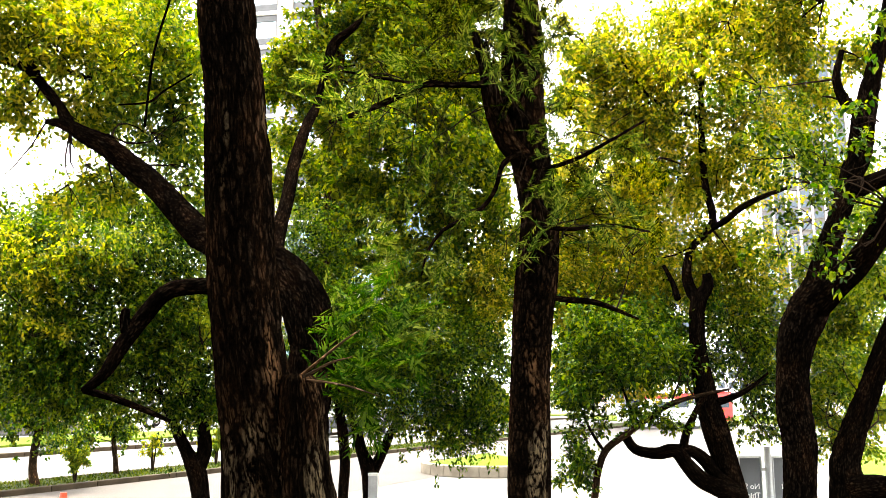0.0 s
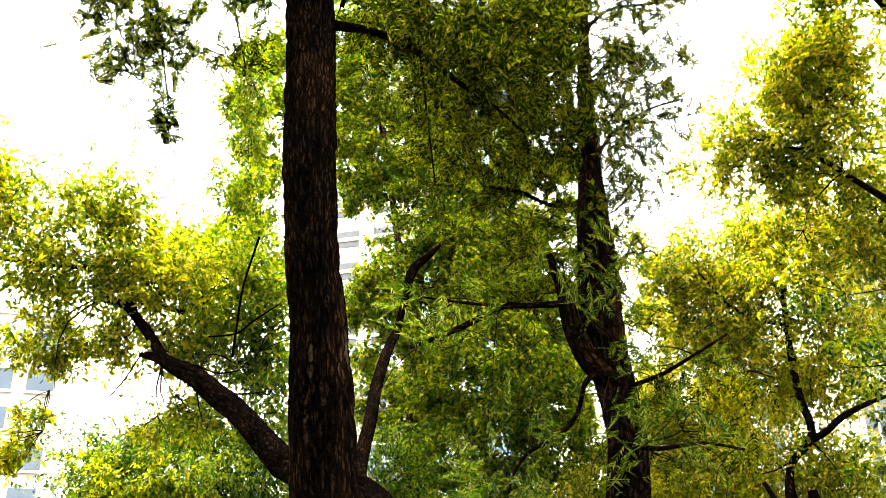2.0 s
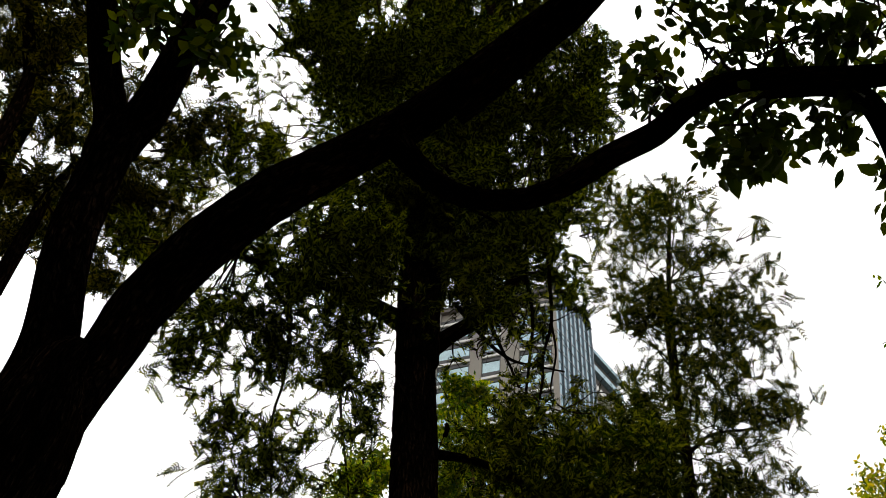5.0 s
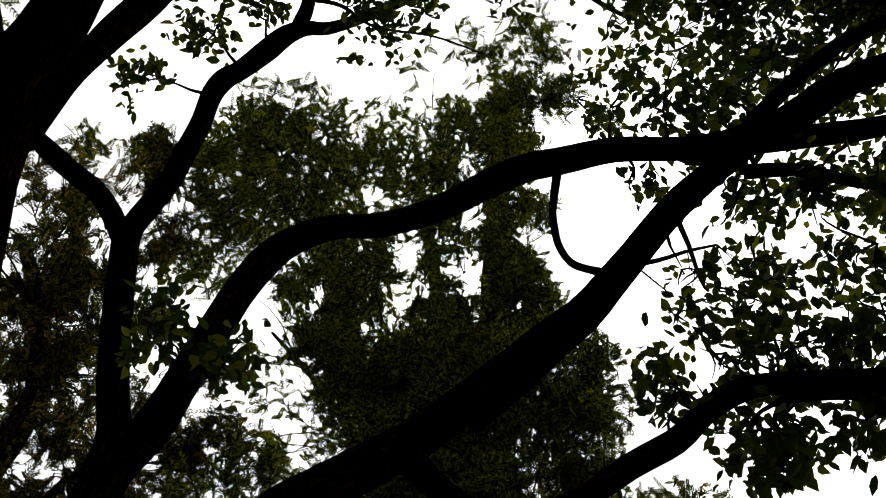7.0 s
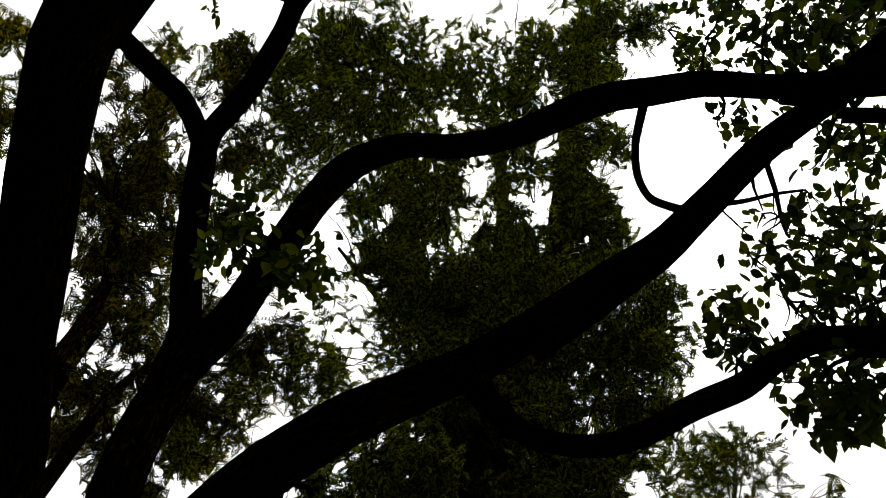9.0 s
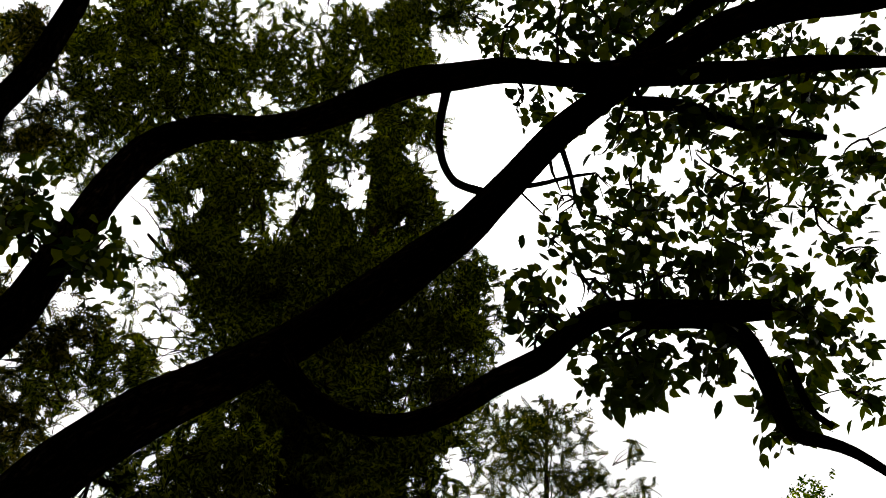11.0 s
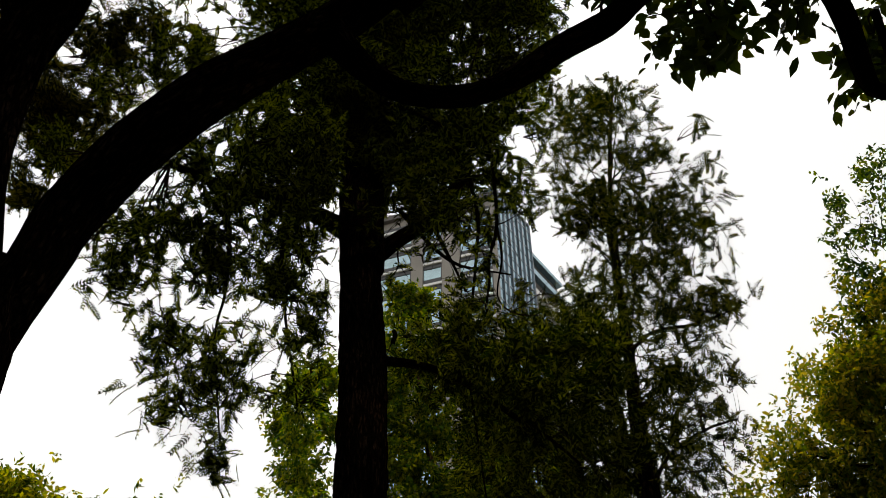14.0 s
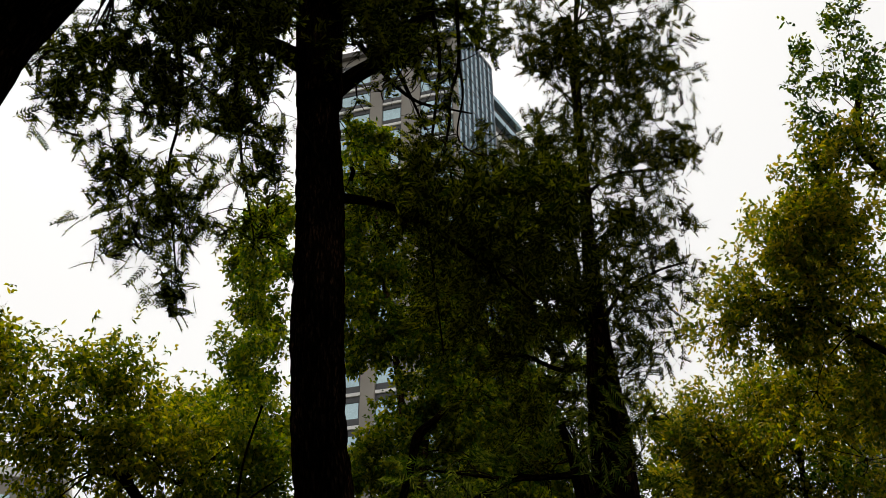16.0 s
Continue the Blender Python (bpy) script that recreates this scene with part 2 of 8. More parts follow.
BOARD = rough_material("dark_grey_sign_board", (0.07, 0.08, 0.09), (0.11, 0.12, 0.13), 3.0, 0.5, 0.05)
ORANGE = rough_material("orange_plastic", (0.30, 0.030, 0.003), (0.40, 0.045, 0.005), 5.0, 0.5, 0.05)


# ---------------------------------------------------------------- building helpers
def thing(name, place, label, category, group="", kind=""):
    ob = new(name)
    ob.location = place
    ob.empty_display_size = 0.2
    return tagged(ob, label, category, group, kind)


def part(name, bm, mat, parent, label=""):
    """Links a bmesh, given in world metres, as one mesh object under a thing or a part."""
    me = bpy.data.meshes.new(name)
    bm.to_mesh(me)
    bm.free()
    me.materials.append(mat)
    ob = new(name, me)
    return under(ob, parent, label)


def origin_of(ob):
    o = Vector(ob.location)
    while ob.parent:
        ob = ob.parent
        o = o + Vector(ob.location)
    return o


def under(ob, parent, label=""):
    if parent:
        o = origin_of(parent)
        ob.data.transform(Matrix.Translation(-o))
        ob.parent = parent
    if label:
        tagged(ob, label)
    return ob


def add_box(bm, lo, hi, bevel=0.0, turn=None):
    """A box between two corners, turned by a matrix when given."""
    made = bmesh.ops.create_cube(bm, size=1.0)["verts"]
    lo, hi = Vector(lo), Vector(hi)
    for v in made:
        v.co = Vector((lo[i] + (v.co[i] + 0.5) * (hi[i] - lo[i]) for i in range(3)))
    if bevel:
        edges = {e for v in made for e in v.link_edges}
        made = bmesh.ops.bevel(bm, geom=list(edges), offset=bevel, segments=2, affect="EDGES", profile=0.6)["verts"]
        made = list({v for v in made})
    if turn:
        bmesh.ops.transform(bm, matrix=turn, verts=[v for v in made if v.is_valid])
    return made


def box(lo, hi, bevel=0.0, turn=None):
    bm = bmesh.new()
    add_box(bm, lo, hi, bevel)
    if turn:
        bmesh.ops.transform(bm, matrix=turn, verts=bm.verts)
    return bm


def add_rod(bm, a, b, r0, r1=None, sides=12):
    a, b = Vector(a), Vector(b)
    m = Matrix.Translation((a + b) / 2) @ (b - a).to_track_quat("Z", "Y").to_matrix().to_4x4()
    bmesh.ops.create_cone(bm, cap_ends=True, segments=sides, radius1=r0, radius2=r0 if r1 is None else r1, depth=(b - a).length, matrix=m)
    return bm


def smooth_line(points, step):
    """Catmull-Rom through (x, y, z, r), resampled at about step metres."""
    p = np.array(points, float)
    p = np.vstack([2 * p[0] - p[1], p, 2 * p[-1] - p[-2]])
    out = []
    for i in range(1, len(p) - 2):
        n = max(2, int(np.linalg.norm(p[i + 1, :3] - p[i, :3]) / step))
        t = np.linspace(0, 1, n, endpoint=False)[:, None]
        out.append(0.5 * (2 * p[i] + (p[i + 1] - p[i - 1]) * t + (2 * p[i - 1] - 5 * p[i] + 4 * p[i + 1] - p[i + 2]) * t ** 2
                          + (3 * p[i] - p[i - 1] - 3 * p[i + 1] + p[i + 2]) * t ** 3))
    out = np.vstack(out + [p[-2][None]])
    out[:, 3] = np.maximum(out[:, 3], 0.0015)
    return out


def limb(tree, name, mat, points, knots=0.06, sides=0, label=""):
    """A tapered, slightly crooked stem through (x, y, z, radius); its UV is in metres round and along."""
    r_big = max(q[3] for q in points)
    plated = name in ("trunk", "stump") and r_big > 0.15 and math.hypot(points[0][0], points[0][1]) < 9.5
    sides = sides or (64 if plated else 28 if r_big > 0.12 else 16 if r_big > 0.06 else 10 if r_big > 0.02 else 6)
    line = smooth_line(points, 0.028 if plated else max(0.025, r_big * (0.35 if r_big > 0.1 else 0.6)))
    c, r = line[:, :3], line[:, 3]
    tang = np.gradient(c, axis=0)
    tang /= np.linalg.norm(tang, axis=1)[:, None] + 1e-9
    side = np.cross(tang[0], [0.31, 0.9, 0.3])
    side /= np.linalg.norm(side)
    along = np.concatenate([[0], np.cumsum(np.linalg.norm(np.diff(c, axis=0), axis=1))])
    verts, k = [], sides
    seed = Vector((points[0][0] * 3.1, points[0][1] * 1.7, points[0][2]))
    for i in range(len(c)):
        side = side - tang[i] * np.dot(side, tang[i])
        side /= np.linalg.norm(side)
        up = np.cross(tang[i], side)
        for j in range(k):
            a = 2 * math.pi * j / k
            w = math.cos(a) * side + math.sin(a) * up
            q = Vector((w[0] * 1.3, w[1] * 1.3, along[i] * 0.9)) + seed
            bulge = knots * (noise.noise(q * 1.2) + 0.5 * noise.noise(q * 2.9))
            if r_big > 0.08:
                ridge = Vector((w[0] * 7.5, w[1] * 7.5, along[i] * 2.2)) + seed
                bulge += 0.045 * noise.noise(ridge) + 0.03 * noise.noise(ridge * 2.1)
            proud = 0.0
            if plated:
                around = Vector((math.cos(a) * r[i] * 20, math.sin(a) * r[i] * 20, along[i] * 5.5)) + seed
                crease = 1 - abs(noise.noise(around)) * 2.4
                proud = -0.011 * max(0.0, crease) ** 3 + 0.006 * noise.noise(around * 2.3) + 0.004 * noise.noise(around * 5.1)
            verts.append(c[i] + w * (r[i] * (1 + bulge) + proud))
    n = len(c)
    verts += [c[0], c[-1]]
    faces = [(i * k + j, i * k + (j + 1) % k, (i + 1) * k + (j + 1) % k, (i + 1) * k + j) for i in range(n - 1) for j in range(k)]
    faces += [(n * k, (j + 1) % k, j) for j in range(k)] + [(n * k + 1, (n - 1) * k + j, (n - 1) * k + (j + 1) % k) for j in range(k)]
    me = bpy.data.meshes.new(name)
    me.from_pydata([tuple(v) for v in verts], [], faces)
    uv = me.uv_layers.new(name="UVMap")
    rm = float(r.mean()) * 2 * math.pi / k
    flat = []
    off = abs(points[0][0] * 7.7 + points[0][2] * 3.3)
    for i in range(n - 1):
        for j in range(k):
            flat += [j * rm + off, along[i], (j + 1) * rm + off, along[i], (j + 1) * rm + off, along[i + 1], j * rm + off, along[i + 1]]
    flat += [off, 0.0] * (6 * k)
    uv.data.foreach_set("uv", flat)
    me.polygons.foreach_set("use_smooth", [True] * len(me.polygons))
    me.materials.append(mat)
    ob = new(name, me)
    return under(ob, tree, label)


def mesh_part(name, verts, faces_flat, per, mat, parent, label=""):
    """One mesh from arrays of vertices and of faces with a fixed number of corners."""
    me = bpy.data.meshes.new(name)
    me.vertices.add(len(verts))
    me.vertices.foreach_set("co", np.asarray(verts, np.float32).ravel())
    nf = len(faces_flat) // per
    me.loops.add(len(faces_flat))
    me.loops.foreach_set("vertex_index", np.asarray(faces_flat, np.int32))
    me.polygons.add(nf)
    me.polygons.foreach_set("loop_start", np.arange(nf, dtype=np.int32) * per)
    me.update(calc_edges=True)
    me.validate()
    me.materials.append(mat)
    ob = new(name, me)
    return under(ob, parent, label)


RNG = np.random.default_rng(7)


def unit(v):
    return v / (np.linalg.norm(v, axis=-1, keepdims=True) + 1e-9)


def sprays(clouds, per_spray, spread):
    """Points of leaf sprays in soft clumps inside flattened balls (x, y, z, radius, height, how many leaves)."""
    base, out = [], []
    for x, y, z, rh, rv, count in clouds:
        c, rad = np.array((x, y, z)), np.array((rh, rh, rv))
        k = max(3, int(count / per_spray))
        m = max(6, k // 18)
        clumps = unit(RNG.normal(size=(m, 3))) * RNG.uniform(0.1, 1.0, (m, 1)) ** 0.5
        tip = clumps[RNG.integers(0, m, k)] + RNG.normal(size=(k, 3)) * spread * RNG.uniform(0.5, 1.5, (k, 1))
        base.append(c + tip * rad)
        out.append(unit(tip + RNG.normal(size=(k, 3)) * 0.6))
    return np.vstack(base), np.vstack(out)


def leaf_crown(tree, name, mat, clouds, length=0.066, width=0.033, per_spray=10, label="", spread=0.165, far=False):
    """A crown of single leaves, folded along the midrib and set in rosettes round the twig ends."""
    tip, way = sprays(clouds, per_spray, spread)
    k = len(tip)
    way = np.repeat(way, per_spray, axis=0)
    grow = length / 0.085
    at = np.repeat(tip, per_spray, axis=0) + way * RNG.uniform(-0.11, 0.07, (k * per_spray, 1)) * grow
    at += RNG.normal(size=at.shape) * 0.026 * grow
    n = len(at)
    d = unit(way * 0.6 + RNG.normal(size=(n, 3)) * 0.75 + np.array((0, 0, -0.35)))
    s = unit(np.cross(d, RNG.normal(size=(n, 3)) * 0.55 + np.array((0, 0, 1.0))))
    up = np.cross(s, d)
    ln = length * RNG.uniform(0.55, 1.2, (n, 1))
    wd = width * RNG.uniform(0.75, 1.2, (n, 1)) * (0.5 + 0.5 * ln / length)
    curl = RNG.uniform(-0.05, 0.25, (n, 1)) * ln
    fold = up * wd * RNG.uniform(0.05, 0.25, (n, 1))
    if far:
        v = np.stack([at, at + d * ln * .42 + s * wd * .54 + fold, at + d * ln - up * curl, at + d * ln * .42 - s * wd * .54 + fold], axis=1).reshape(-1, 3)
        return mesh_part(name, v, np.arange(n * 4), 4, mat, tree, label)
    v = np.stack([at, at + d * ln * .24 + s * wd * .40 + fold, at + d * ln * .58 + s * wd * .46 + fold - up * curl * .35, at + d * ln - up * curl,
                  at + d * ln * .58 - s * wd * .46 + fold - up * curl * .35, at + d * ln * .24 - s * wd * .40 + fold], axis=1).reshape(-1, 3)
    f = (np.arange(n)[:, None] * 6 + np.array((0, 1, 2, 3, 0, 3, 4, 5))[None]).ravel()
    return mesh_part(name, v, f, 4, mat, tree, label)


def fern_crown(tree, name, mat, clouds, length=0.20, pairs=8, leaflet=0.055, blade=0.0062, fill=0.45, label=""):
    """A crown of pinnate fronds in drooping rosettes: a thin midrib with pairs of narrow, pointed leaflets."""
    per = 3
    tip, way = [], []
    for x, y, z, rh, rv, count in clouds:
        k = max(2, int(count * fill / per))
        ball = unit(RNG.normal(size=(k, 3))) * RNG.uniform(0, 1, (k, 1)) ** 0.4
        tip.append(np.array((x, y, z)) + ball * (np.array((rh, rh, rv)) * 1.08 + 0.035))
        way.append(unit(ball + RNG.normal(size=(k, 3)) * 0.5))
    at = np.repeat(np.vstack(tip), per, axis=0)
    at = at + RNG.normal(size=at.shape) * 0.03
    n = len(at)
    d = unit(np.repeat(np.vstack(way), per, axis=0) * 0.6 + RNG.normal(size=(n, 3)) * 0.75 + np.array((0, 0, -0.2)))
    s = unit(np.cross(d, RNG.normal(size=(n, 3)) * 0.45 + np.array((0, 0, 1.0))))
    up = np.cross(s, d)
    ln = length * RNG.uniform(0.5, 1.2, (n, 1))
    at = at - d * ln * 0.5
    sag = RNG.uniform(0.05, 0.4, (n, 1)) * ln
    rows, tris = [], []
    for x in (0.0, 0.5, 1.0):
        mid = at + d * ln * x - up * sag * x * x
        rows += [mid + s * 0.0014, mid - s * 0.0014]
    for i in range(2):
        tris += [2 * i, 2 * i + 1, 2 * i + 3, 2 * i, 2 * i + 3, 2 * i + 2]
    q = len(rows)
    for i in range(pairs):
        x = 0.16 + 0.84 * i / (pairs - 1)
        mid = at + d * ln * x - up * sag * x * x
        long = leaflet * (0.55 + 0.45 * ln / length) * (0.62 + 0.38 * math.sin(math.pi * min(1.0, 0.15 + 0.8 * x)))
        lean = 0.55 + 0.75 * x
        for sign in (1, -1):
            j = RNG.uniform(0.8, 1.15, (n, 1))
            out = unit(s * sign + d * lean * RNG.uniform(0.8, 1.2, (n, 1)) - up * RNG.uniform(0.0, 0.35, (n, 1)))
            wide = unit(d - out * np.sum(d * out, axis=1, keepdims=True)) * blade
            rows += [mid - wide + out * long * 0.08, mid + wide + out * long * 0.16, mid + (out + d * 0.18) * long * j]
            tris += [q, q + 1, q + 2]
            q += 3
    v = np.stack(rows, axis=1).reshape(-1, 3)
    f = (np.arange(n)[:, None] * q + np.array(tris)[None]).ravel()
    return mesh_part(name, v, f, 3, mat, tree, label)


def single_leaves(tree, mat, clouds, count, length, width):
    """Leaves of their own, close to the path, on four shared meshes."""
    shapes = []
    for curl in (0.0, 0.08, 0.16, 0.24):
        me = bpy.data.meshes.new("leaf")
        w, h = width / length, 0.06
        me.from_pydata([(0, 0, 0), (0.25, w * 0.42, h), (0.6, w * 0.45, h - curl * 0.4), (1, 0, -curl), (0.6, -w * 0.45, h - curl * 0.4), (0.25, -w * 0.42, h), (0.45, 0, -curl * 0.2)],
                       [], [(0, 6, 1), (1, 6, 2), (2, 6, 3), (3, 6, 4), (4, 6, 5), (5, 6, 0)])
        me.materials.append(mat)
        shapes.append(me)
    o = origin_of(tree)
    for i in range(count):
        x, y, z, rh, rv, _ = clouds[i % len(clouds)]
        at = Vector((x, y, z)) + Vector(unit(RNG.normal(size=3)) * np.array((rh, rh, rv)) * RNG.uniform(0.5, 1.1)) - o
        d = Vector(unit(RNG.normal(size=3) + np.array((0, 0, -0.7))))
        turn = d.to_track_quat("X", "Z").to_matrix().to_4x4()
        ob = new("leaf", shapes[i % 4])
        ob.parent = tree
        ob.matrix_local = Matrix.Translation(at) @ turn @ Matrix.Scale(length * RNG.uniform(0.7, 1.2), 4)


def twigs(tree, name, mat, clouds, stems, per_cloud=5, label=""):
    """Thin twigs from the nearest stem out to and through each clump of leaves."""
    nodes = np.array([q for s in stems for q in s], float)
    verts, faces, q = [], [], 0
    for x, y, z, rh, rv, count in clouds:
        c = np.array((x, y, z))
        near = nodes[np.argmin(np.linalg.norm(nodes[:, :3] - c, axis=1))]
        hub = c * 0.75 + near[:3] * 0.25
        if np.linalg.norm(near[:3] - c) > 1.6:
            hub = c - np.array((0, 0, rv * 0.8))
            paths = []
        else:
            paths = [(near[:3], hub, min(near[3] * 0.5, 0.012))]
        for _ in range(per_cloud):
            paths.append((hub, c + unit(RNG.normal(size=3)) * np.array((rh, rh, rv)) * RNG.uniform(0.6, 1.1), 0.006))
        for a, b, r in paths:
            n = 6
            t = np.linspace(0, 1, n)[:, None]
            bend = RNG.normal(size=3) * np.linalg.norm(b - a) * 0.10
            line = a + (b - a) * t + bend * np.sin(t * math.pi) + np.cumsum(RNG.normal(size=(n, 3)), 0) * 0.012 * np.linalg.norm(b - a)
            ax = unit(b - a)
            s = unit(np.cross(ax, [0.3, 0.5, 0.81]))
            u = np.cross(ax, s)
            for i in range(n):
                rr = r * (1 - 0.75 * i / (n - 1))
                verts += [line[i] + (s * math.cos(k * 2.0944) + u * math.sin(k * 2.0944)) * rr for k in range(3)]
            for i in range(n - 1):
                for k in range(3):
                    faces += [q + i * 3 + k, q + i * 3 + (k + 1) % 3, q + i * 3 + 3 + (k + 1) % 3, q + i * 3 + 3 + k]
            q += n * 3
    return tagged(mesh_part(name, np.array(verts), faces, 4, mat, tree, label), kind="stuff")


def drooping_twigs(tree, stems, count, reach, low, high, r0=0.0045):
    """Thin bare twigs that leave the stems sideways between two heights and hang down, each with a side twig or two."""
    nodes = np.vstack([smooth_line(q, 0.15) for q in stems])
    nodes = nodes[(nodes[:, 2] > low) & (nodes[:, 2] < high)]
    for _ in range(count):
        a = nodes[RNG.integers(len(nodes))][:3]
        out = unit(np.array((*RNG.normal(size=2), RNG.uniform(-0.2, 0.5))))
        line, sides = [], []
        long = reach * RNG.uniform(0.5, 1.2)
        for t in np.linspace(0, 1, 7):
            p = a + out * long * (t - 0.25 * t * t) + np.array((0, 0, -1.0)) * long * 0.75 * t ** 2 + RNG.normal(size=3) * 0.012 * long
            line.append((*p, r0 * (1 - 0.75 * t)))
        limb(tree, "twig", TWIG, line, sides=5)
        for k in (2, 4):
            b = np.array(line[k][:3])
            w = unit(RNG.normal(size=3) + np.array((0, 0, -0.6))) * long * 0.3
            limb(tree, "twig", TWIG, [(*b, r0 * 0.6), (*(b + w * 0.5 + RNG.normal(size=3) * 0.03), r0 * 0.45), (*(b + w), r0 * 0.2)], sides=4)


# ---------------------------------------------------------------- ground, road and kerbs
def sheet(name, corners, z, mat, label, category, thick=0.0):
    bm = bmesh.new()
    top = [bm.verts.new((x, y, z)) for x, y in corners]
    f = bm.faces.new(top)
    if f.normal.z < 0:
        f.normal_flip()
    if thick:
        low = [bm.verts.new((x, y, z - thick)) for x, y in corners]
        for i in range(len(top)):
            j = (i + 1) % len(top)
            bm.faces.new((top[i], low[i], low[j], top[j]))
    bmesh.ops.recalc_face_normals(bm, faces=bm.faces)
    ob = part(name, bm, mat, None)
    return tagged(ob, label, category, kind="structure")


# the carriageways run from near on the left to far on the right
ALONG = Vector((-4.68 + 7.15, 19.76 - 14.83, 0)).normalized()
ACROSS = Vector((ALONG.y, -ALONG.x, 0))
KERB_NEAR = Vector((-7.15, 14.83, 0))


def strip(a, b, near, far):
    """Corners of a strip along the road: from a to b metres along, near to far metres away from the kerb line."""
    return [tuple((KERB_NEAR + ALONG * s - ACROSS * o).xy) for s, o in ((a, near), (b, near), (b, far), (a, far))]


sheet("ground", [(-1500, -1500), (1500, -1500), (1500, 1500), (-1500, 1500)], -0.02, CONCRETE, "pale concrete paving reaching into the distance", "ground")
sheet("park_ground", [(-30, -20), (30, -20), (30, 11.5), (-30, 11.5)], 0.0, SOIL, "bare brown soil under the park trees", "ground", 0.1)
sheet("near_lane", strip(-60, 60, -4.6, -0.02), -0.004, PAVING, "brown worn paving of the near lane", "road")
sheet("road", strip(-60, 160, -7.5, 14.0), -0.01, ASPHALT, "sun-bleached grey road of two carriageways", "road")


def kerb_line(name, a, b, off, wide, high, label):
    """Kerb stones end to end along the road."""
    row = thing(name, (KERB_NEAR + ALONG * a - ACROSS * off), label, "kerb", kind="structure")
    n = int((b - a) / 1.0)
    turn = Matrix.Rotation(math.atan2(ALONG.y, ALONG.x), 4, "Z")
    bm = box((0.006, 0, -0.05), (0.994, wide, high), 0.015, turn)
    me = bpy.data.meshes.new("kerb_stone")
    bm.to_mesh(me)
    bm.free()
    me.materials.append(KERB)
    for i in range(n):
        ob = new("kerb_stone", me)
        ob.parent = row
        ob.location = ALONG * i
    return row


kerb_line("kerb_near", -14, 46, 0.0, 0.13, 0.09, "weathered stone kerb along the grass median")
kerb_line("kerb_middle", -14, 46, 1.25, 0.13, 0.09, "weathered stone kerb behind the grass median")
kerb_line("kerb_far", -14, 70, 8.2, 0.2, 0.11, "dark kerb on the far side of the road")
sheet("median_grass", strip(-14, 46, 0.14, 1.24), 0.08, GRASS_WORN, "narrow strip of green grass between the carriageways", "grass", 0.14)
sheet("verge_grass", strip(-14, 70, 12.5, 17.0), 0.06, GRASS, "green lawn beyond the far carriageway", "grass", 0.1)


def tufts(name, corners, z, count, high, label):
    """Blades of grass over a strip."""
    p = np.array(corners)
    a, b = RNG.uniform(0, 1, (count, 1)), RNG.uniform(0, 1, (count, 1))
    xy = p[0] + (p[1] - p[0]) * a + (p[3] - p[0]) * b
    at = np.hstack([xy, np.full((count, 1), z)])
    ang = RNG.uniform(0, 6.28, count)
    s = np.stack([np.cos(ang), np.sin(ang), ang * 0], 1) * 0.012
    tip = at + RNG.normal(size=(count, 3)) * 0.03 + np.array((0, 0, 1.0)) * high * RNG.uniform(0.5, 1.2, (count, 1))
    v = np.stack([at - s, at + s, tip], 1).reshape(-1, 3)
    ob = mesh_part(name, v, np.arange(count * 3), 3, LEAF_DARKENED, None)
    return tagged(ob, label, "grass", kind="stuff")


tufts("median_grass_blades", strip(-3, 22, 0.16, 1.22), 0.08, 12000, 0.034, "short green grass blades on the median")


def round_planter():
    """A raised round bed with a low stone rim and a lawn."""
    cx, cy, r = 0.92, 19.7, 1.4
    bed = thing("round_planter", (cx, cy, 0), "raised round lawn bed with a low pale stone rim", "planter")
    n = 22
    for i in range(n):
        a0, a1 = 2 * math.pi * (i + 0.02) / n, 2 * math.pi * (i + 0.98) / n
        bm = bmesh.new()
        ring = []
        for a in (a0, a1):
            ring.append([bm.verts.new((cx + math.cos(a) * q, cy + math.sin(a) * q, z)) for q, z in ((r, 0), (r, 0.20), (r - 0.02, 0.22), (r - 0.16, 0.22), (r - 0.16, 0.05))])
        for j in range(4):
            bm.faces.new((ring[0][j], ring[1][j], ring[1][j + 1], ring[0][j + 1]))
        bm.faces.new(ring[0])
        bm.faces.new(ring[1][::-1])
        bmesh.ops.recalc_face_normals(bm, faces=bm.faces)
        part("rim_stone", bm, RIM, bed)
    bm = bmesh.new()
    bmesh.ops.create_circle(bm, cap_ends=True, segments=40, radius=r - 0.16, matrix=Matrix.Translation((cx, cy, 0.18)))
    for v in bm.verts:
        v.co.z = 0.18
    bmesh.ops.poke(bm, faces=bm.faces)
    for v in bm.verts:
        if (Vector((v.co.x - cx, v.co.y - cy))).length < 0.1:
            v.co.z = 0.40
    part("lawn", bm, GRASS, bed, "bright green lawn")


round_planter()
sheet("lawn_right", [(7.7, 17.2), (19, 15), (26, 30), (12.6, 28)], 0.08, GRASS, "bright sunlit lawn beside the paving", "grass", 0.12)
sheet("lawn_behind", [(12, 55), (60, 50), (60, 70), (10, 75)], 0.05, GRASS, "sunlit lawn across the road", "grass", 0.1)


# ---------------------------------------------------------------- buildings
def facing(corner, along):
    """Matrix whose x runs along a facade from its corner, y into the building, z up."""
    x = Vector((along[0], along[1], 0)).normalized()
    y = Vector((-x.y, x.x, 0))
    m = Matrix.Identity(4)
    for i in range(3):
        m[i][0], m[i][1], m[i][2] = x[i], y[i], (0, 0, 1)[i]
        m[i][3] = (*corner, 0)[i]
    return m


def put(name, lo, hi, mat, m, parent, bevel=0.0, label=""):
    return part(name, box(lo, hi, bevel, m), mat, parent, label)


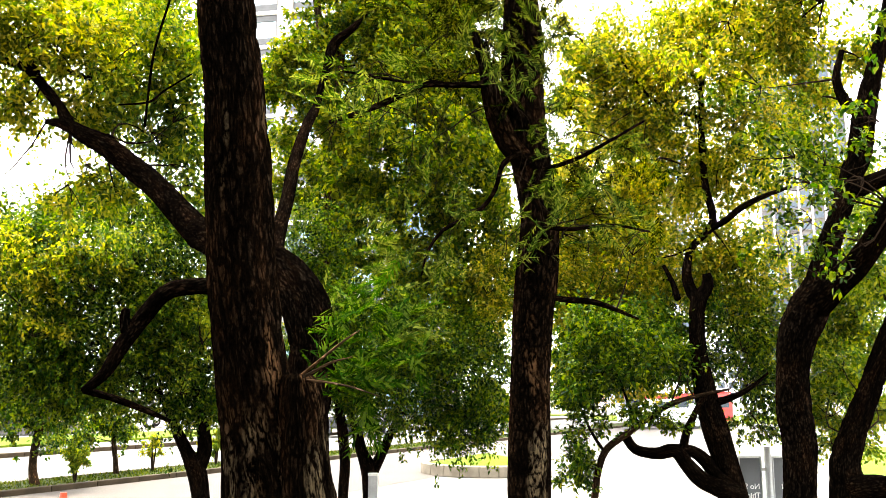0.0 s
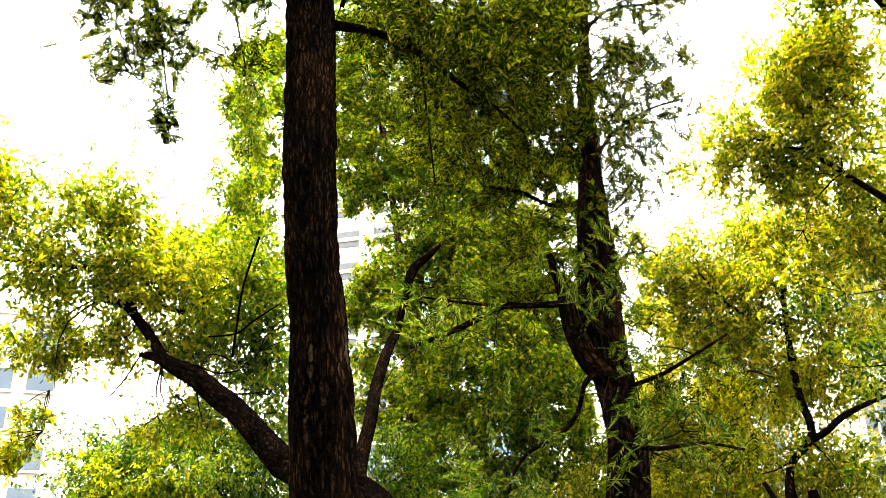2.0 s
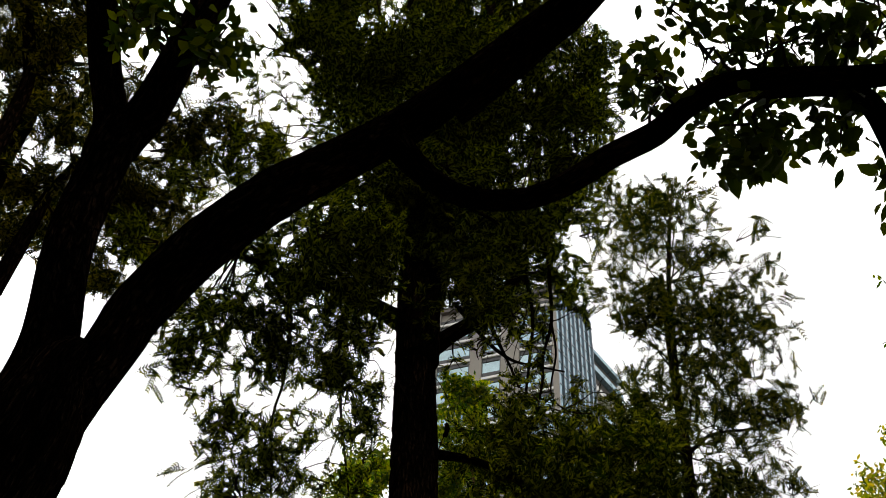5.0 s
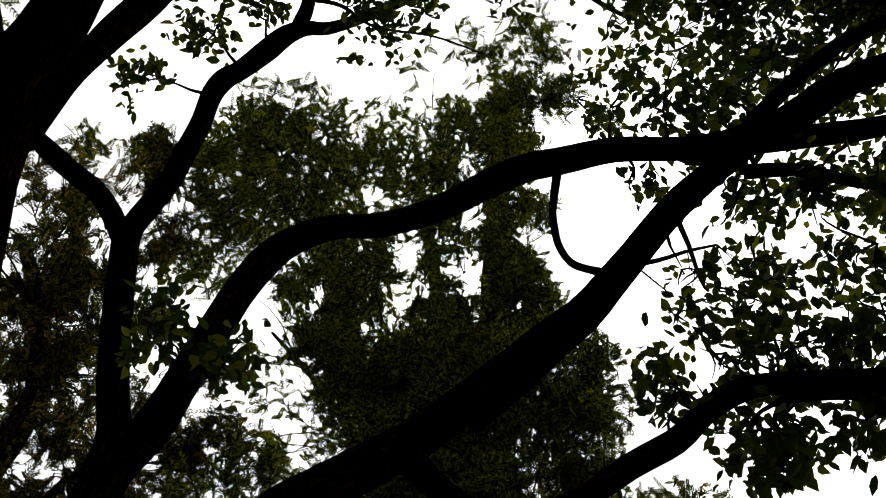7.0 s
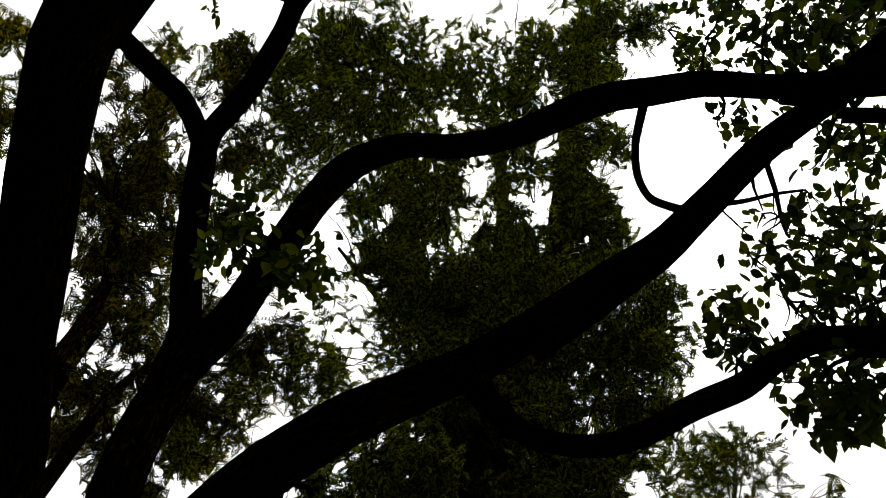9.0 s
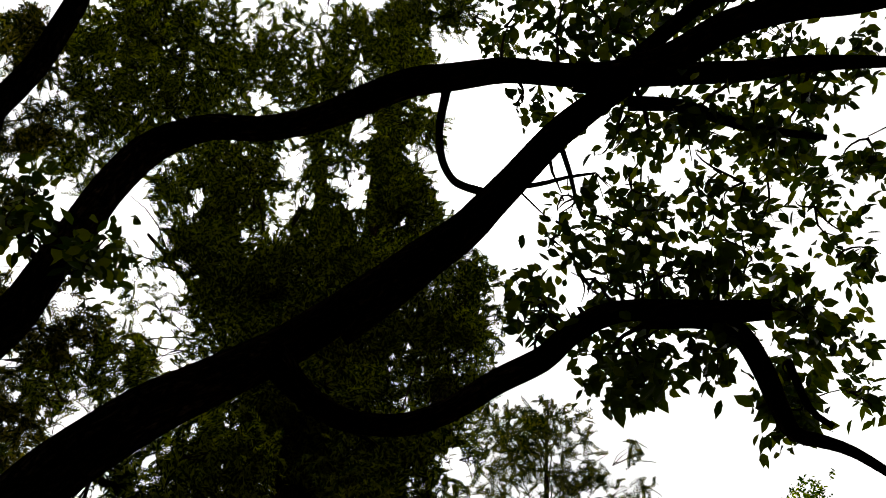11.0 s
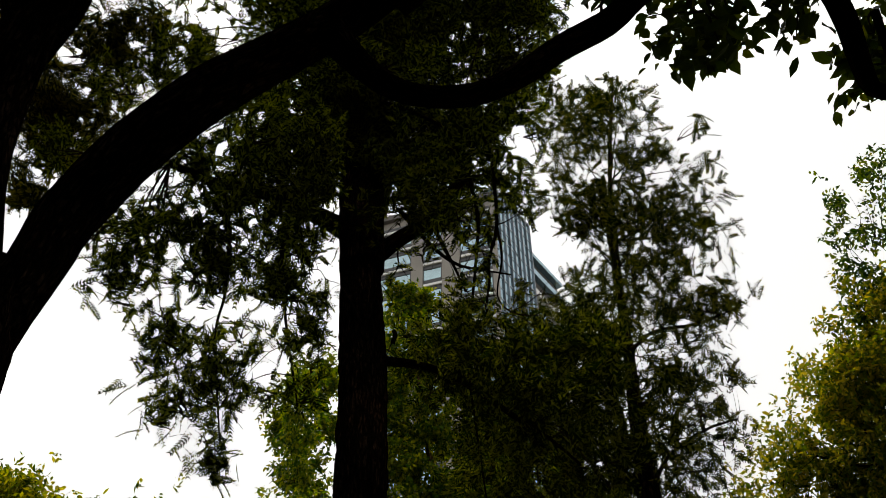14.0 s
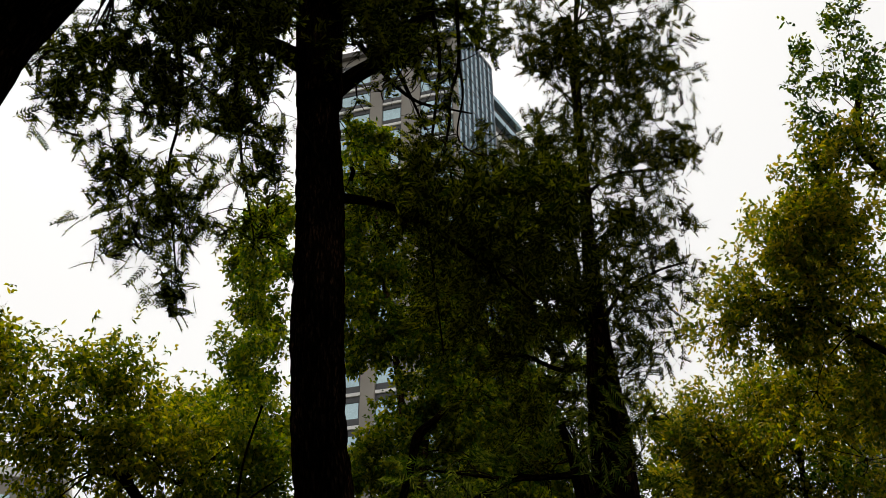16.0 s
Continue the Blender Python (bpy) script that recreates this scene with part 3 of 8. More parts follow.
def office_tower():
    """The tall block with banded windows on one side and a glass curtain wall on the other."""
    m = facing((-18.4, 72.3), (0.985, -0.174))
    wide, deep, tall = 14.1, 14.0, 75.5
    t = thing("office_tower", (-18.4, 72.3, 0), "tall office tower with cream piers, banded windows and a glass corner", "building")
    put("wall", (0.3, 0.35, 0), (wide - 0.1, deep, tall), WALL_CREAM, m, t)
    put("roof", (-0.2, -0.2, tall + 0.01), (wide + 0.3, deep + 0.3, tall + 0.7), WALL_GREY, m, t)
    storey = 3.05
    bays = ((0.5, 4.35), (5.75, 7.9), (10.0, 13.6))
    for x0, x1 in ((-0.1, 0.48), (4.37, 5.73), (7.92, 9.98), (13.62, 14.2)):
        put("pier", (x0, -0.05, 0), (x1, 0.34, tall), WALL_CREAM, m, t, 0.03)
    for i in range(24):
        z = 1.2 + i * storey
        for x0, x1 in bays:
            put("spandrel", (x0, 0.2, z + 1.62), (x1, 0.345, z + storey - 0.03), FRAME_DARK, m, t)
            put("ledge", (x0, 0.02, z + 2.05), (x1, 0.195, z + 2.35), WALL_WHITE, m, t)
            w = put("window", (x0, 0.22, z), (x1, 0.342, z + 1.6), GLASS_PALE, m, t)
            put("window_frame", (x0, 0.13, z + 1.48), (x1, 0.215, z + 1.6), FRAME_DARK, m, w)
            put("window_frame", (x1 - 0.14, 0.13, z), (x1, 0.215, z + 1.47), FRAME_DARK, m, w)
    # glass corner
    g = facing((-4.45, 69.9), (0.45, 0.893))
    long, top = 8.0, tall + 1.5
    put("glass_block", (0.1, 0.1, 0), (long, 3.2, top), GLASS_BLUE, g, t, 0, "blue glass curtain wall")
    for k in range(9):
        x = 0.1 + k * (long - 0.1) / 8
        put("mullion", (x - 0.05, -0.06, 0), (x + 0.05, 0.098, top), FRAME_BLUE if k % 2 else FRAME_PALE, g, t)
    for i in range(50):
        z = 1.2 + i * storey / 2
        put("transom", (0.1, 0.04, z), (long, 0.096, z + (0.11 if i % 2 else 0.05)), FRAME_PALE, g, t)
    put("parapet", (0.05, -0.02, top + 0.01), (long + 0.05, 3.2, top + 0.35), FRAME_BLUE, g, t)
    # set-back block behind the glass
    put("rear_block", (long + 0.1, 1.0, 0), (15.5, 9, tall - 2.5), WALL_GREY, g, t)
    put("rear_roof", (long + 0.1, 0.3, tall - 2.49), (15.7, 9.2, tall - 1.9), GLASS_BLUE, g, t, 0, "blue metal roof edge")
    for i in range(22):
        z = tall - 5.2 - i * storey
        put("balcony", (long + 0.1, 0.3, z), (15.4, 0.99, z + 0.8), WALL_WHITE if i % 2 else GLASS_BLUE, g, t)


def apartment_tower(name, corner, along, wide, deep, tall, wall, bays, label, strips=True, storey=3.0):
    """Flats: storeys of recessed windows between vertical white strips."""
    m = facing(corner, along)
    t = thing(name, (*corner, 0), label, "building")
    put("wall", (0, 0.3, 0), (wide, deep, tall), wall, m, t)
    put("roof", (-0.3, 0.0, tall + 0.01), (wide + 0.3, deep + 0.3, tall + 0.8), WALL_WHITE, m, t)
    bay = wide / bays
    if strips:
        for k in range(bays + 1):
            put("strip", (k * bay - 0.25, 0.0, 0), (k * bay + 0.25, 0.295, tall), WALL_WHITE, m, t)
    for i in range(int(tall / storey)):
        z = i * storey + 1.0
        for k in range(bays):
            x0, x1 = k * bay + 0.3 + bay * 0.08, (k + 1) * bay - 0.3 - bay * 0.08
            w = put("window", (x0, 0.2, z), (x1, 0.297, z + 1.6), GLASS_PALE if (i * 7 + k * 3) % 11 == 0 else GLASS_DARK, m, t)
            put("sill", (x0 - 0.1, 0.05, z - 0.3), (x1 + 0.1, 0.296, z - 0.06), wall, m, w)
    return t


office_tower()
apartment_tower("apartment_tower", (87.0, 239), (0.95, -0.31), 23.0, 20, 98, WALL_GREY, 7, "grey-brown apartment tower with white vertical strips")
apartment_tower("apartment_block", (74, 244), (1, -0.1), 17, 14, 33, WALL_WHITE, 6, "distant white apartment block with rows of balconies", storey=2.8)
apartment_tower("tan_block", (40, 224), (1, 0.05), 13, 12, 31.5, WALL_TAN, 5, "distant tan apartment block", False)
apartment_tower("cream_block", (-47, 60), (0.92, 0.39), 12, 10, 25, WALL_CREAM, 4, "cream apartment block behind the trees", False)
apartment_tower("glass_block", (15.5, 84), (0.97, -0.2), 8, 8, 28, WALL_WHITE, 3, "pale block with bluish windows behind the trees", True)


def pitched_shed():
    s = thing("pitched_roof_shelter", (-19, 38, 0), "low shelter with a brown sloping roof beyond the lawn", "building")
    put("wall", (-21, 38.2, 0), (-16.4, 41, 1.3), WALL_GREY, None, s)
    bm = bmesh.new()
    prof = [(-21.6, 37.6, 0.9), (-15.8, 37.6, 0.5), (-15.8, 41.4, 0.5), (-21.6, 41.4, 0.9), (-21.0, 39.6, 2.6), (-18.4, 39.6, 2.6)]
    v = [bm.verts.new(p) for p in prof]
    for f in ((0, 1, 5, 4), (1, 2, 5), (2, 3, 4, 5), (3, 0, 4), (3, 2, 1, 0)):
        bm.faces.new([v[i] for i in f])
    bmesh.ops.recalc_face_normals(bm, faces=bm.faces)
    part("roof", bm, WALL_TAN, s, "brown sloping roof")


pitched_shed()


# ---------------------------------------------------------------- vehicles
def wheel(parent, at, axis, r, wide):
    bm = bmesh.new()
    a = Vector(at)
    add_rod(bm, a - Vector(axis) * wide / 2, a + Vector(axis) * wide / 2, r, sides=20)
    w = part("wheel", bm, RUBBER, parent)
    bm = bmesh.new()
    add_rod(bm, a - Vector(axis) * (wide / 2 + 0.01), a + Vector(axis) * (wide / 2 + 0.01), r * 0.6, sides=16)
    part("rim", bm, STEEL, w)


def coach():
    """A red coach standing across the road."""
    c = thing("coach", (14, 52, 0), "red coach with a white roof parked beyond the paving", "bus")
    put("body", (10.4, 50, 0.35), (13.98, 52.4, 1.48), FRAME_DARK, None, c, 0.08)
    put("stripe", (10.4, 49.98, 1.49), (13.98, 52.42, 1.76), RED, None, c, 0.03)
    put("roof", (10.45, 50.02, 1.77), (13.95, 52.38, 2.32), WHITE_PAINT, None, c, 0.12, "white roof")
    put("cab", (14.0, 50.0, 0.25), (16.05, 52.38, 1.78), RED, None, c, 0.14)
    put("cab_roof", (14.05, 50.05, 1.79), (16.0, 52.3, 1.86), RED, None, c, 0.03)
    for i in range(3):
        put("window", (10.55 + i * 1.14, 49.975, 0.75), (11.6 + i * 1.14, 49.998, 1.4), GLASS_DARK, None, c)
    put("front_panel", (13.4, 49.97, 0.5), (14.25, 49.99, 1.22), WHITE_PAINT, None, c)
    put("window", (14.6, 49.97, 1.0), (15.8, 49.998, 1.55), GLASS_DARK, None, c)
    for x in (11.3, 15.1):
        for y in (50.15, 52.25):
            wheel(c, (x, y, 0.48), (0, 1, 0), 0.48, 0.28)


def car(x, y, turn, paint, label):
    m = Matrix.Translation((x, y, 0)) @ Matrix.Rotation(radians(turn), 4, "Z")
    c = thing("car", (x, y, 0), label, "car", "cars parked beyond the road")
    side = [(-2.15, 0.35), (-2.2, 0.8), (-1.9, 0.95), (-1.3, 1.0), (-0.7, 1.45), (0.7, 1.48), (1.5, 1.0), (2.1, 0.9), (2.2, 0.6), (2.15, 0.35)]
    bm = bmesh.new()
    rows = [[bm.verts.new((px, py * (0.82 if pz > 1.1 else 1.0), pz)) for px, pz in side] for py in (-0.85, 0.85)]
    for i in range(len(side)):
        j = (i + 1) % len(side)
        bm.faces.new((rows[0][i], rows[0][j], rows[1][j], rows[1][i]))
    bm.faces.new(rows[0][::-1])
    bm.faces.new(rows[1])
    bmesh.ops.recalc_face_normals(bm, faces=bm.faces)
    bmesh.ops.bevel(bm, geom=bm.edges[:], offset=0.05, segments=2, affect="EDGES")
    bm.transform(m)
    part("body", bm, paint, c)
    for s in (-1, 1):
        put("side_window", (-0.75, s * 0.80 - 0.04, 1.02), (1.0, s * 0.80 + 0.04, 1.36), GLASS_DARK, m, c)
        for px in (-1.35, 1.35):
            wheel(c, m @ Vector((px, s * 0.78, 0.32)), m.to_3x3() @ Vector((0, 1, 0)), 0.32, 0.2)
        put("headlight", (-2.22, s * 0.6 - 0.18, 0.62), (-2.14, s * 0.6 + 0.18, 0.78), WHITE_PAINT, m, c)


coach()
for x, y, r, paint, words in ((-16.5, 46, 65, WHITE_PAINT, "white car parked beyond the road"), (-14.3, 50, 65, WHITE_PAINT, "white car behind another parked car"),
                              (-3.6, 38, 75, DARK_PAINT, "dark car on the road behind the trees"), (4.8, 60, 20, RED, "red car far across the road"),
                              (11.2, 46, 10, WHITE_PAINT, "white car in front of the coach")):
    car(x, y, r, paint, words)


# ---------------------------------------------------------------- street furniture
def bollard(x, y):
    b = thing("bollard", (x, y, 0), "pale grey concrete bollard on the paving edge", "bollard")
    part("post", box((x - 0.055, y - 0.055, 0), (x + 0.055, y + 0.055, 0.65), 0.008), STEEL, b)
    part("cap", box((x - 0.06, y - 0.06, 0.647), (x + 0.06, y + 0.06, 0.68), 0.01), WHITE_PAINT, b)


def sign_letters(words, x, y, z, size, parent):
    """Raised letters seen in mirror writing, as the board shows them."""
    cu = bpy.data.curves.new("lettering", "FONT")
    cu.body, cu.size, cu.extrude = words, size, 0.002
    tmp = bpy.data.objects.new("tmp", cu)
    me = bpy.data.meshes.new_from_object(tmp)
    bpy.data.objects.remove(tmp)
    me.transform(Matrix.Translation((x, y, z)) @ Matrix.Diagonal((-1, 1, 1, 1)) @ Matrix.Rotation(radians(90), 4, "X"))
    me.flip_normals()
    me.materials.append(WHITE_PAINT)
    ob = new("lettering", me)
    return under(ob, parent, "white lettering in mirror writing")


def notice_board():
    """Two dark boards on a steel post with a cap."""
    y = 10.6
    n = thing("notice_board", (3.77, y, 0), "two dark grey notice boards on a galvanised steel post", "sign")
    bm = bmesh.new()
    add_rod(bm, (3.77, y, 0), (3.77, y, 1.0), 0.042, sides=16)
    part("post", bm, STEEL, n)
    bm = bmesh.new()
    add_rod(bm, (3.77, y, 1.0), (3.77, y, 1.03), 0.052, 0.047, sides=16)
    part("post_cap", bm, STEEL, n)
    for x0, x1 in ((3.44, 3.67), (3.83, 4.05)):
        b = part("board", box((x0, y - 0.015, 0.1), (x1, y + 0.015, 0.90), 0.004), BOARD, n)
        for lo, hi in (((x0 - 0.02, 0.1), (x0 - 0.003, 0.92)), ((x1 + 0.003, 0.1), (x1 + 0.02, 0.92)), ((x0 - 0.002, 0.903), (x1 + 0.002, 0.92))):
            part("board_frame", box((lo[0], y - 0.022, lo[1]), (hi[0], y + 0.022, hi[1]), 0.003), STEEL, b)
        for z in (0.2, 0.75):
            put("bracket", (min(abs(x0 - 3.77), abs(x1 - 3.77)) * 0 + (x1 + 0.021 if x1 < 3.77 else 3.81), y - 0.02, z), (3.73 if x1 < 3.77 else x0 - 0.021, y + 0.02, z + 0.04), STEEL, None, n)
        for i, words in enumerate(("No Sui", "Thing", "C") if x1 < 3.77 else ("E N", "")):
            if words:
                sign_letters(words, x1 - 0.015, y - 0.0175, 0.55 - i * 0.1, 0.085, b)


def cone(x, y):
    c = thing("traffic_cone", (x, y, 0), "orange plastic traffic cone beside the road", "cone")
    part("base", box((x - 0.18, y - 0.18, 0), (x + 0.18, y + 0.18, 0.04), 0.01), ORANGE, c)
    bm = bmesh.new()
    add_rod(bm, (x, y, 0.041), (x, y, 0.72), 0.12, 0.03, 20)
    part("body", bm, ORANGE, c)
    bm = bmesh.new()
    add_rod(bm, (x, y, 0.33), (x, y, 0.45), 0.089, 0.066, 20)
    part("band", bm, WHITE_PAINT, c, "white reflective band")


def flag_posts():
    for k, x in enumerate((17.6, 18.2, 18.8)):
        p = thing("white_post", (x, 55.5, 0), "slim white post on the lawn across the road", "post", "white posts on the lawn")
        bm = bmesh.new()
        add_rod(bm, (x, 55.5, 0), (x, 55.5, 2.0), 0.06, 0.05)
        part("shaft", bm, WHITE_PAINT, p)


bollard(-0.85, 11.17)
notice_board()
cone(-3.53, 8.55)
flag_posts()


# ---------------------------------------------------------------- trees
def stem(name, mat, *points, label=""):
    """A stem of the tree at hand."""
    STEMS.append(points)
    return limb(TREE, name, mat, points, label=label)


def cloud(*c):
    """A clump of leaves of the tree at hand: x, y, z, radius, half height, how many."""
    CLOUDS.append(c)


STEMS, CLOUDS = [], []
TREE = thing("silky_oak", (-0.64, 3.90, 0), "silky oak with dark furrowed trunk, fused stump and ferny leaves", "tree")
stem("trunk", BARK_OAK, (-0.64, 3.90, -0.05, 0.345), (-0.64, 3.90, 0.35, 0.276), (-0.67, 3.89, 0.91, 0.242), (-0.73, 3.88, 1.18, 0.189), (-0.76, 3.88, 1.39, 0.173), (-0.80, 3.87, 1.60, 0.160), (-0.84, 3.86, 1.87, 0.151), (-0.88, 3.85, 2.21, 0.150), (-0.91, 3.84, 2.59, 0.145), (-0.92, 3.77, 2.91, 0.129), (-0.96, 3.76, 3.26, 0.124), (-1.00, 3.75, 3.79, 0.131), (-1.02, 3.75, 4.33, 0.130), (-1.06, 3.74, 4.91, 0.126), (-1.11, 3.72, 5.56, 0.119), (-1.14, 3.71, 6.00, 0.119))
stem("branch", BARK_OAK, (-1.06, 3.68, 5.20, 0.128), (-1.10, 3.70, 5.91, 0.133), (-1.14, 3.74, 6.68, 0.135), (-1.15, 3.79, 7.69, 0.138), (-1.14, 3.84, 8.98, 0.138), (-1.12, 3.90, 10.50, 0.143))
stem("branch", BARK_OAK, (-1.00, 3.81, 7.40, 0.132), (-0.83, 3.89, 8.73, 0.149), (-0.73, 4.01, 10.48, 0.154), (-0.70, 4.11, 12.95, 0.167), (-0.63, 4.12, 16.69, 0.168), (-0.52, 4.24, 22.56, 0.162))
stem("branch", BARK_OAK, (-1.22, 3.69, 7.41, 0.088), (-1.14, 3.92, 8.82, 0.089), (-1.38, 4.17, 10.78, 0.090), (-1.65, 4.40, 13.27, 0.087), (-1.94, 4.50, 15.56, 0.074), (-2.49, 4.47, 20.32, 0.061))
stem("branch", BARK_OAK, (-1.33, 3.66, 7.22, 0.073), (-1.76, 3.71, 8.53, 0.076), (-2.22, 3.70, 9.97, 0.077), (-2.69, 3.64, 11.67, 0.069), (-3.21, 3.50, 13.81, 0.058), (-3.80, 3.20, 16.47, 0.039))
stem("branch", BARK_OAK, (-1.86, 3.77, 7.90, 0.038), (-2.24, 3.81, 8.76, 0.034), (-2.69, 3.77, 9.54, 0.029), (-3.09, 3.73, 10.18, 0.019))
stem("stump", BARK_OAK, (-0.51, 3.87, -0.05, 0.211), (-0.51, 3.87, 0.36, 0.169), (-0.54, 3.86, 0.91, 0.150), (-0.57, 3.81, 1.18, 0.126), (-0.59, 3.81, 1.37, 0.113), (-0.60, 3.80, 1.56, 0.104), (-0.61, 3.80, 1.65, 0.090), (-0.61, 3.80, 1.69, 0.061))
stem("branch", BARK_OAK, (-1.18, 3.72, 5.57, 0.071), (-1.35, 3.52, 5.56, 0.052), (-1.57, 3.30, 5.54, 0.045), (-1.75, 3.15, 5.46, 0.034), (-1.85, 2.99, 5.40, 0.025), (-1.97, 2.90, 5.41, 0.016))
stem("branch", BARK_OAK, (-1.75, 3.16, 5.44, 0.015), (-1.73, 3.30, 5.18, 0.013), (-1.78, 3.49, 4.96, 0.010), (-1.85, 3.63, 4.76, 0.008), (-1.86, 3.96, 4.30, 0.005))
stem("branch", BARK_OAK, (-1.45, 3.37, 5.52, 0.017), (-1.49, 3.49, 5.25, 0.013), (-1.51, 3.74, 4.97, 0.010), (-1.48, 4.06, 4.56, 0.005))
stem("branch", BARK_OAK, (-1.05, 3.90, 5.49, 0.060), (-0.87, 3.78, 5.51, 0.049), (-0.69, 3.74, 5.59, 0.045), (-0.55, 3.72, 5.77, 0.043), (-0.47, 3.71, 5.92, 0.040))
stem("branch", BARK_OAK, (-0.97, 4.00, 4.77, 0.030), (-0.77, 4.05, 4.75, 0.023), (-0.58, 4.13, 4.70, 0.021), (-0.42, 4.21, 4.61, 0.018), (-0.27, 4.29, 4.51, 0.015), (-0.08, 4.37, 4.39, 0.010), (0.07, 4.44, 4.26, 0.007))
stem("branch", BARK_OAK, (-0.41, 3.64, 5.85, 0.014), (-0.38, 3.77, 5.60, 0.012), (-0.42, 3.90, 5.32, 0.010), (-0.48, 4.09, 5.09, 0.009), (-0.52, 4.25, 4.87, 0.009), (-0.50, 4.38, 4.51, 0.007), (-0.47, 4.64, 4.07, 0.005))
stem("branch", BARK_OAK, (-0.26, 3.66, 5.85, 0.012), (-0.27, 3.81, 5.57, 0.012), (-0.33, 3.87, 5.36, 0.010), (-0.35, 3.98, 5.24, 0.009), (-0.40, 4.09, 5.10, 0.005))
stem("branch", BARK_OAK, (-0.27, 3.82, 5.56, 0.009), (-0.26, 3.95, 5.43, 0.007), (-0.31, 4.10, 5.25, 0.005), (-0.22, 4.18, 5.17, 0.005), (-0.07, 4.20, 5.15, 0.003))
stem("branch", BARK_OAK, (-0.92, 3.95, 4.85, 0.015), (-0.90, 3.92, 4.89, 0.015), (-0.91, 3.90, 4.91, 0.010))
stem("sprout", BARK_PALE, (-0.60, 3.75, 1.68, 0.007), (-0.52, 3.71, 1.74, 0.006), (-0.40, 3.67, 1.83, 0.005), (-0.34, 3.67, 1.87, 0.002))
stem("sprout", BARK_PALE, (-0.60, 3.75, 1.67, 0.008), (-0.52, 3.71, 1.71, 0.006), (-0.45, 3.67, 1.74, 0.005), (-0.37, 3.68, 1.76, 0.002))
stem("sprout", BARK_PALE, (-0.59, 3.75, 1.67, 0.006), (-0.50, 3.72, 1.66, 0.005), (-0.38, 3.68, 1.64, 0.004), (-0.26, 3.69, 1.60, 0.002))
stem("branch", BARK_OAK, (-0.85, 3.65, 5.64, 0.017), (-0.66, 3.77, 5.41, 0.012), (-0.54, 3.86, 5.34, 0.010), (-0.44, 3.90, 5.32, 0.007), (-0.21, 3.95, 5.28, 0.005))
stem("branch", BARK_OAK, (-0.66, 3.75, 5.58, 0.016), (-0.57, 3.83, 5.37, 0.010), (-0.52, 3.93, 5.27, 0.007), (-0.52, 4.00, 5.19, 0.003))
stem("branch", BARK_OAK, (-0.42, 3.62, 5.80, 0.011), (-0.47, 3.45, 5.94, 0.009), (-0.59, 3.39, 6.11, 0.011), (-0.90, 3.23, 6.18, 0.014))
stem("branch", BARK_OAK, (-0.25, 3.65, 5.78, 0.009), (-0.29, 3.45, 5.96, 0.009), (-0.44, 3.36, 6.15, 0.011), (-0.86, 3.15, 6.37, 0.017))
cloud(-2.17, 3.14, 5.09, 0.20, 0.08, 216)
cloud(-1.82, 3.20, 5.23, 0.22, 0.15, 321)
cloud(-1.56, 3.11, 5.43, 0.28, 0.08, 280)
cloud(-1.41, 3.37, 5.26, 0.18, 0.12, 244)
cloud(-2.27, 3.25, 4.90, 0.10, 0.05, 70)
cloud(-2.10, 3.51, 4.73, 0.06, 0.08, 101)
cloud(-1.79, 3.39, 5.06, 0.12, 0.10, 168)
cloud(-1.50, 3.57, 5.01, 0.10, 0.10, 154)
cloud(-1.94, 3.69, 4.62, 0.18, 0.05, 163)
cloud(-2.09, 3.75, 4.44, 0.06, 0.07, 80)
cloud(-1.83, 3.81, 4.53, 0.10, 0.05, 98)
cloud(-1.36, 3.76, 4.85, 0.06, 0.07, 91)
cloud(-1.41, 3.94, 4.59, 0.06, 0.05, 44)
cloud(-1.47, 2.91, 5.63, 0.22, 0.07, 206)
cloud(-1.16, 3.02, 5.65, 0.08, 0.15, 178)
cloud(-1.18, 3.24, 5.46, 0.06, 0.08, 89)
cloud(-1.87, 2.89, 5.47, 0.12, 0.05, 122)
cloud(-1.83, 3.93, 4.16, 0.06, 0.05, 68)
cloud(-1.50, 3.31, 6.09, 0.32, 0.18, 542)
cloud(-1.74, 3.47, 5.86, 0.25, 0.10, 317)
cloud(-0.87, 3.50, 6.10, 0.21, 0.21, 450)
cloud(-0.54, 3.55, 6.11, 0.10, 0.05, 123)
cloud(-1.11, 3.10, 6.35, 0.25, 0.18, 443)
cloud(-0.32, 3.55, 6.14, 0.09, 0.05, 95)
cloud(-0.64, 3.18, 6.38, 0.14, 0.14, 253)
cloud(-1.43, 2.83, 7.27, 0.29, 0.25, 637)
cloud(-0.99, 2.85, 7.36, 0.37, 0.25, 778)
cloud(-0.44, 3.01, 7.34, 0.37, 0.21, 681)
cloud(-0.15, 3.26, 7.21, 0.25, 0.17, 424)
cloud(-0.69, 3.32, 7.13, 0.29, 0.13, 398)
cloud(0.16, 3.01, 7.36, 0.11, 0.17, 238)
cloud(-0.02, 2.82, 7.46, 0.13, 0.08, 176)
cloud(-2.28, 3.19, 6.76, 0.21, 0.13, 309)
cloud(-2.64, 3.10, 6.64, 0.17, 0.11, 143)
cloud(-1.74, 2.55, 7.33, 0.17, 0.13, 265)
cloud(-3.06, 3.33, 6.23, 0.15, 0.06, 170)
cloud(-2.51, 1.61, 9.70, 0.41, 0.24, 776)
cloud(-1.92, 1.82, 9.81, 0.46, 0.22, 790)
cloud(-1.26, 1.98, 9.90, 0.35, 0.16, 517)
cloud(-0.72, 1.85, 9.99, 0.22, 0.16, 355)
cloud(-0.19, 1.72, 10.05, 0.22, 0.22, 434)
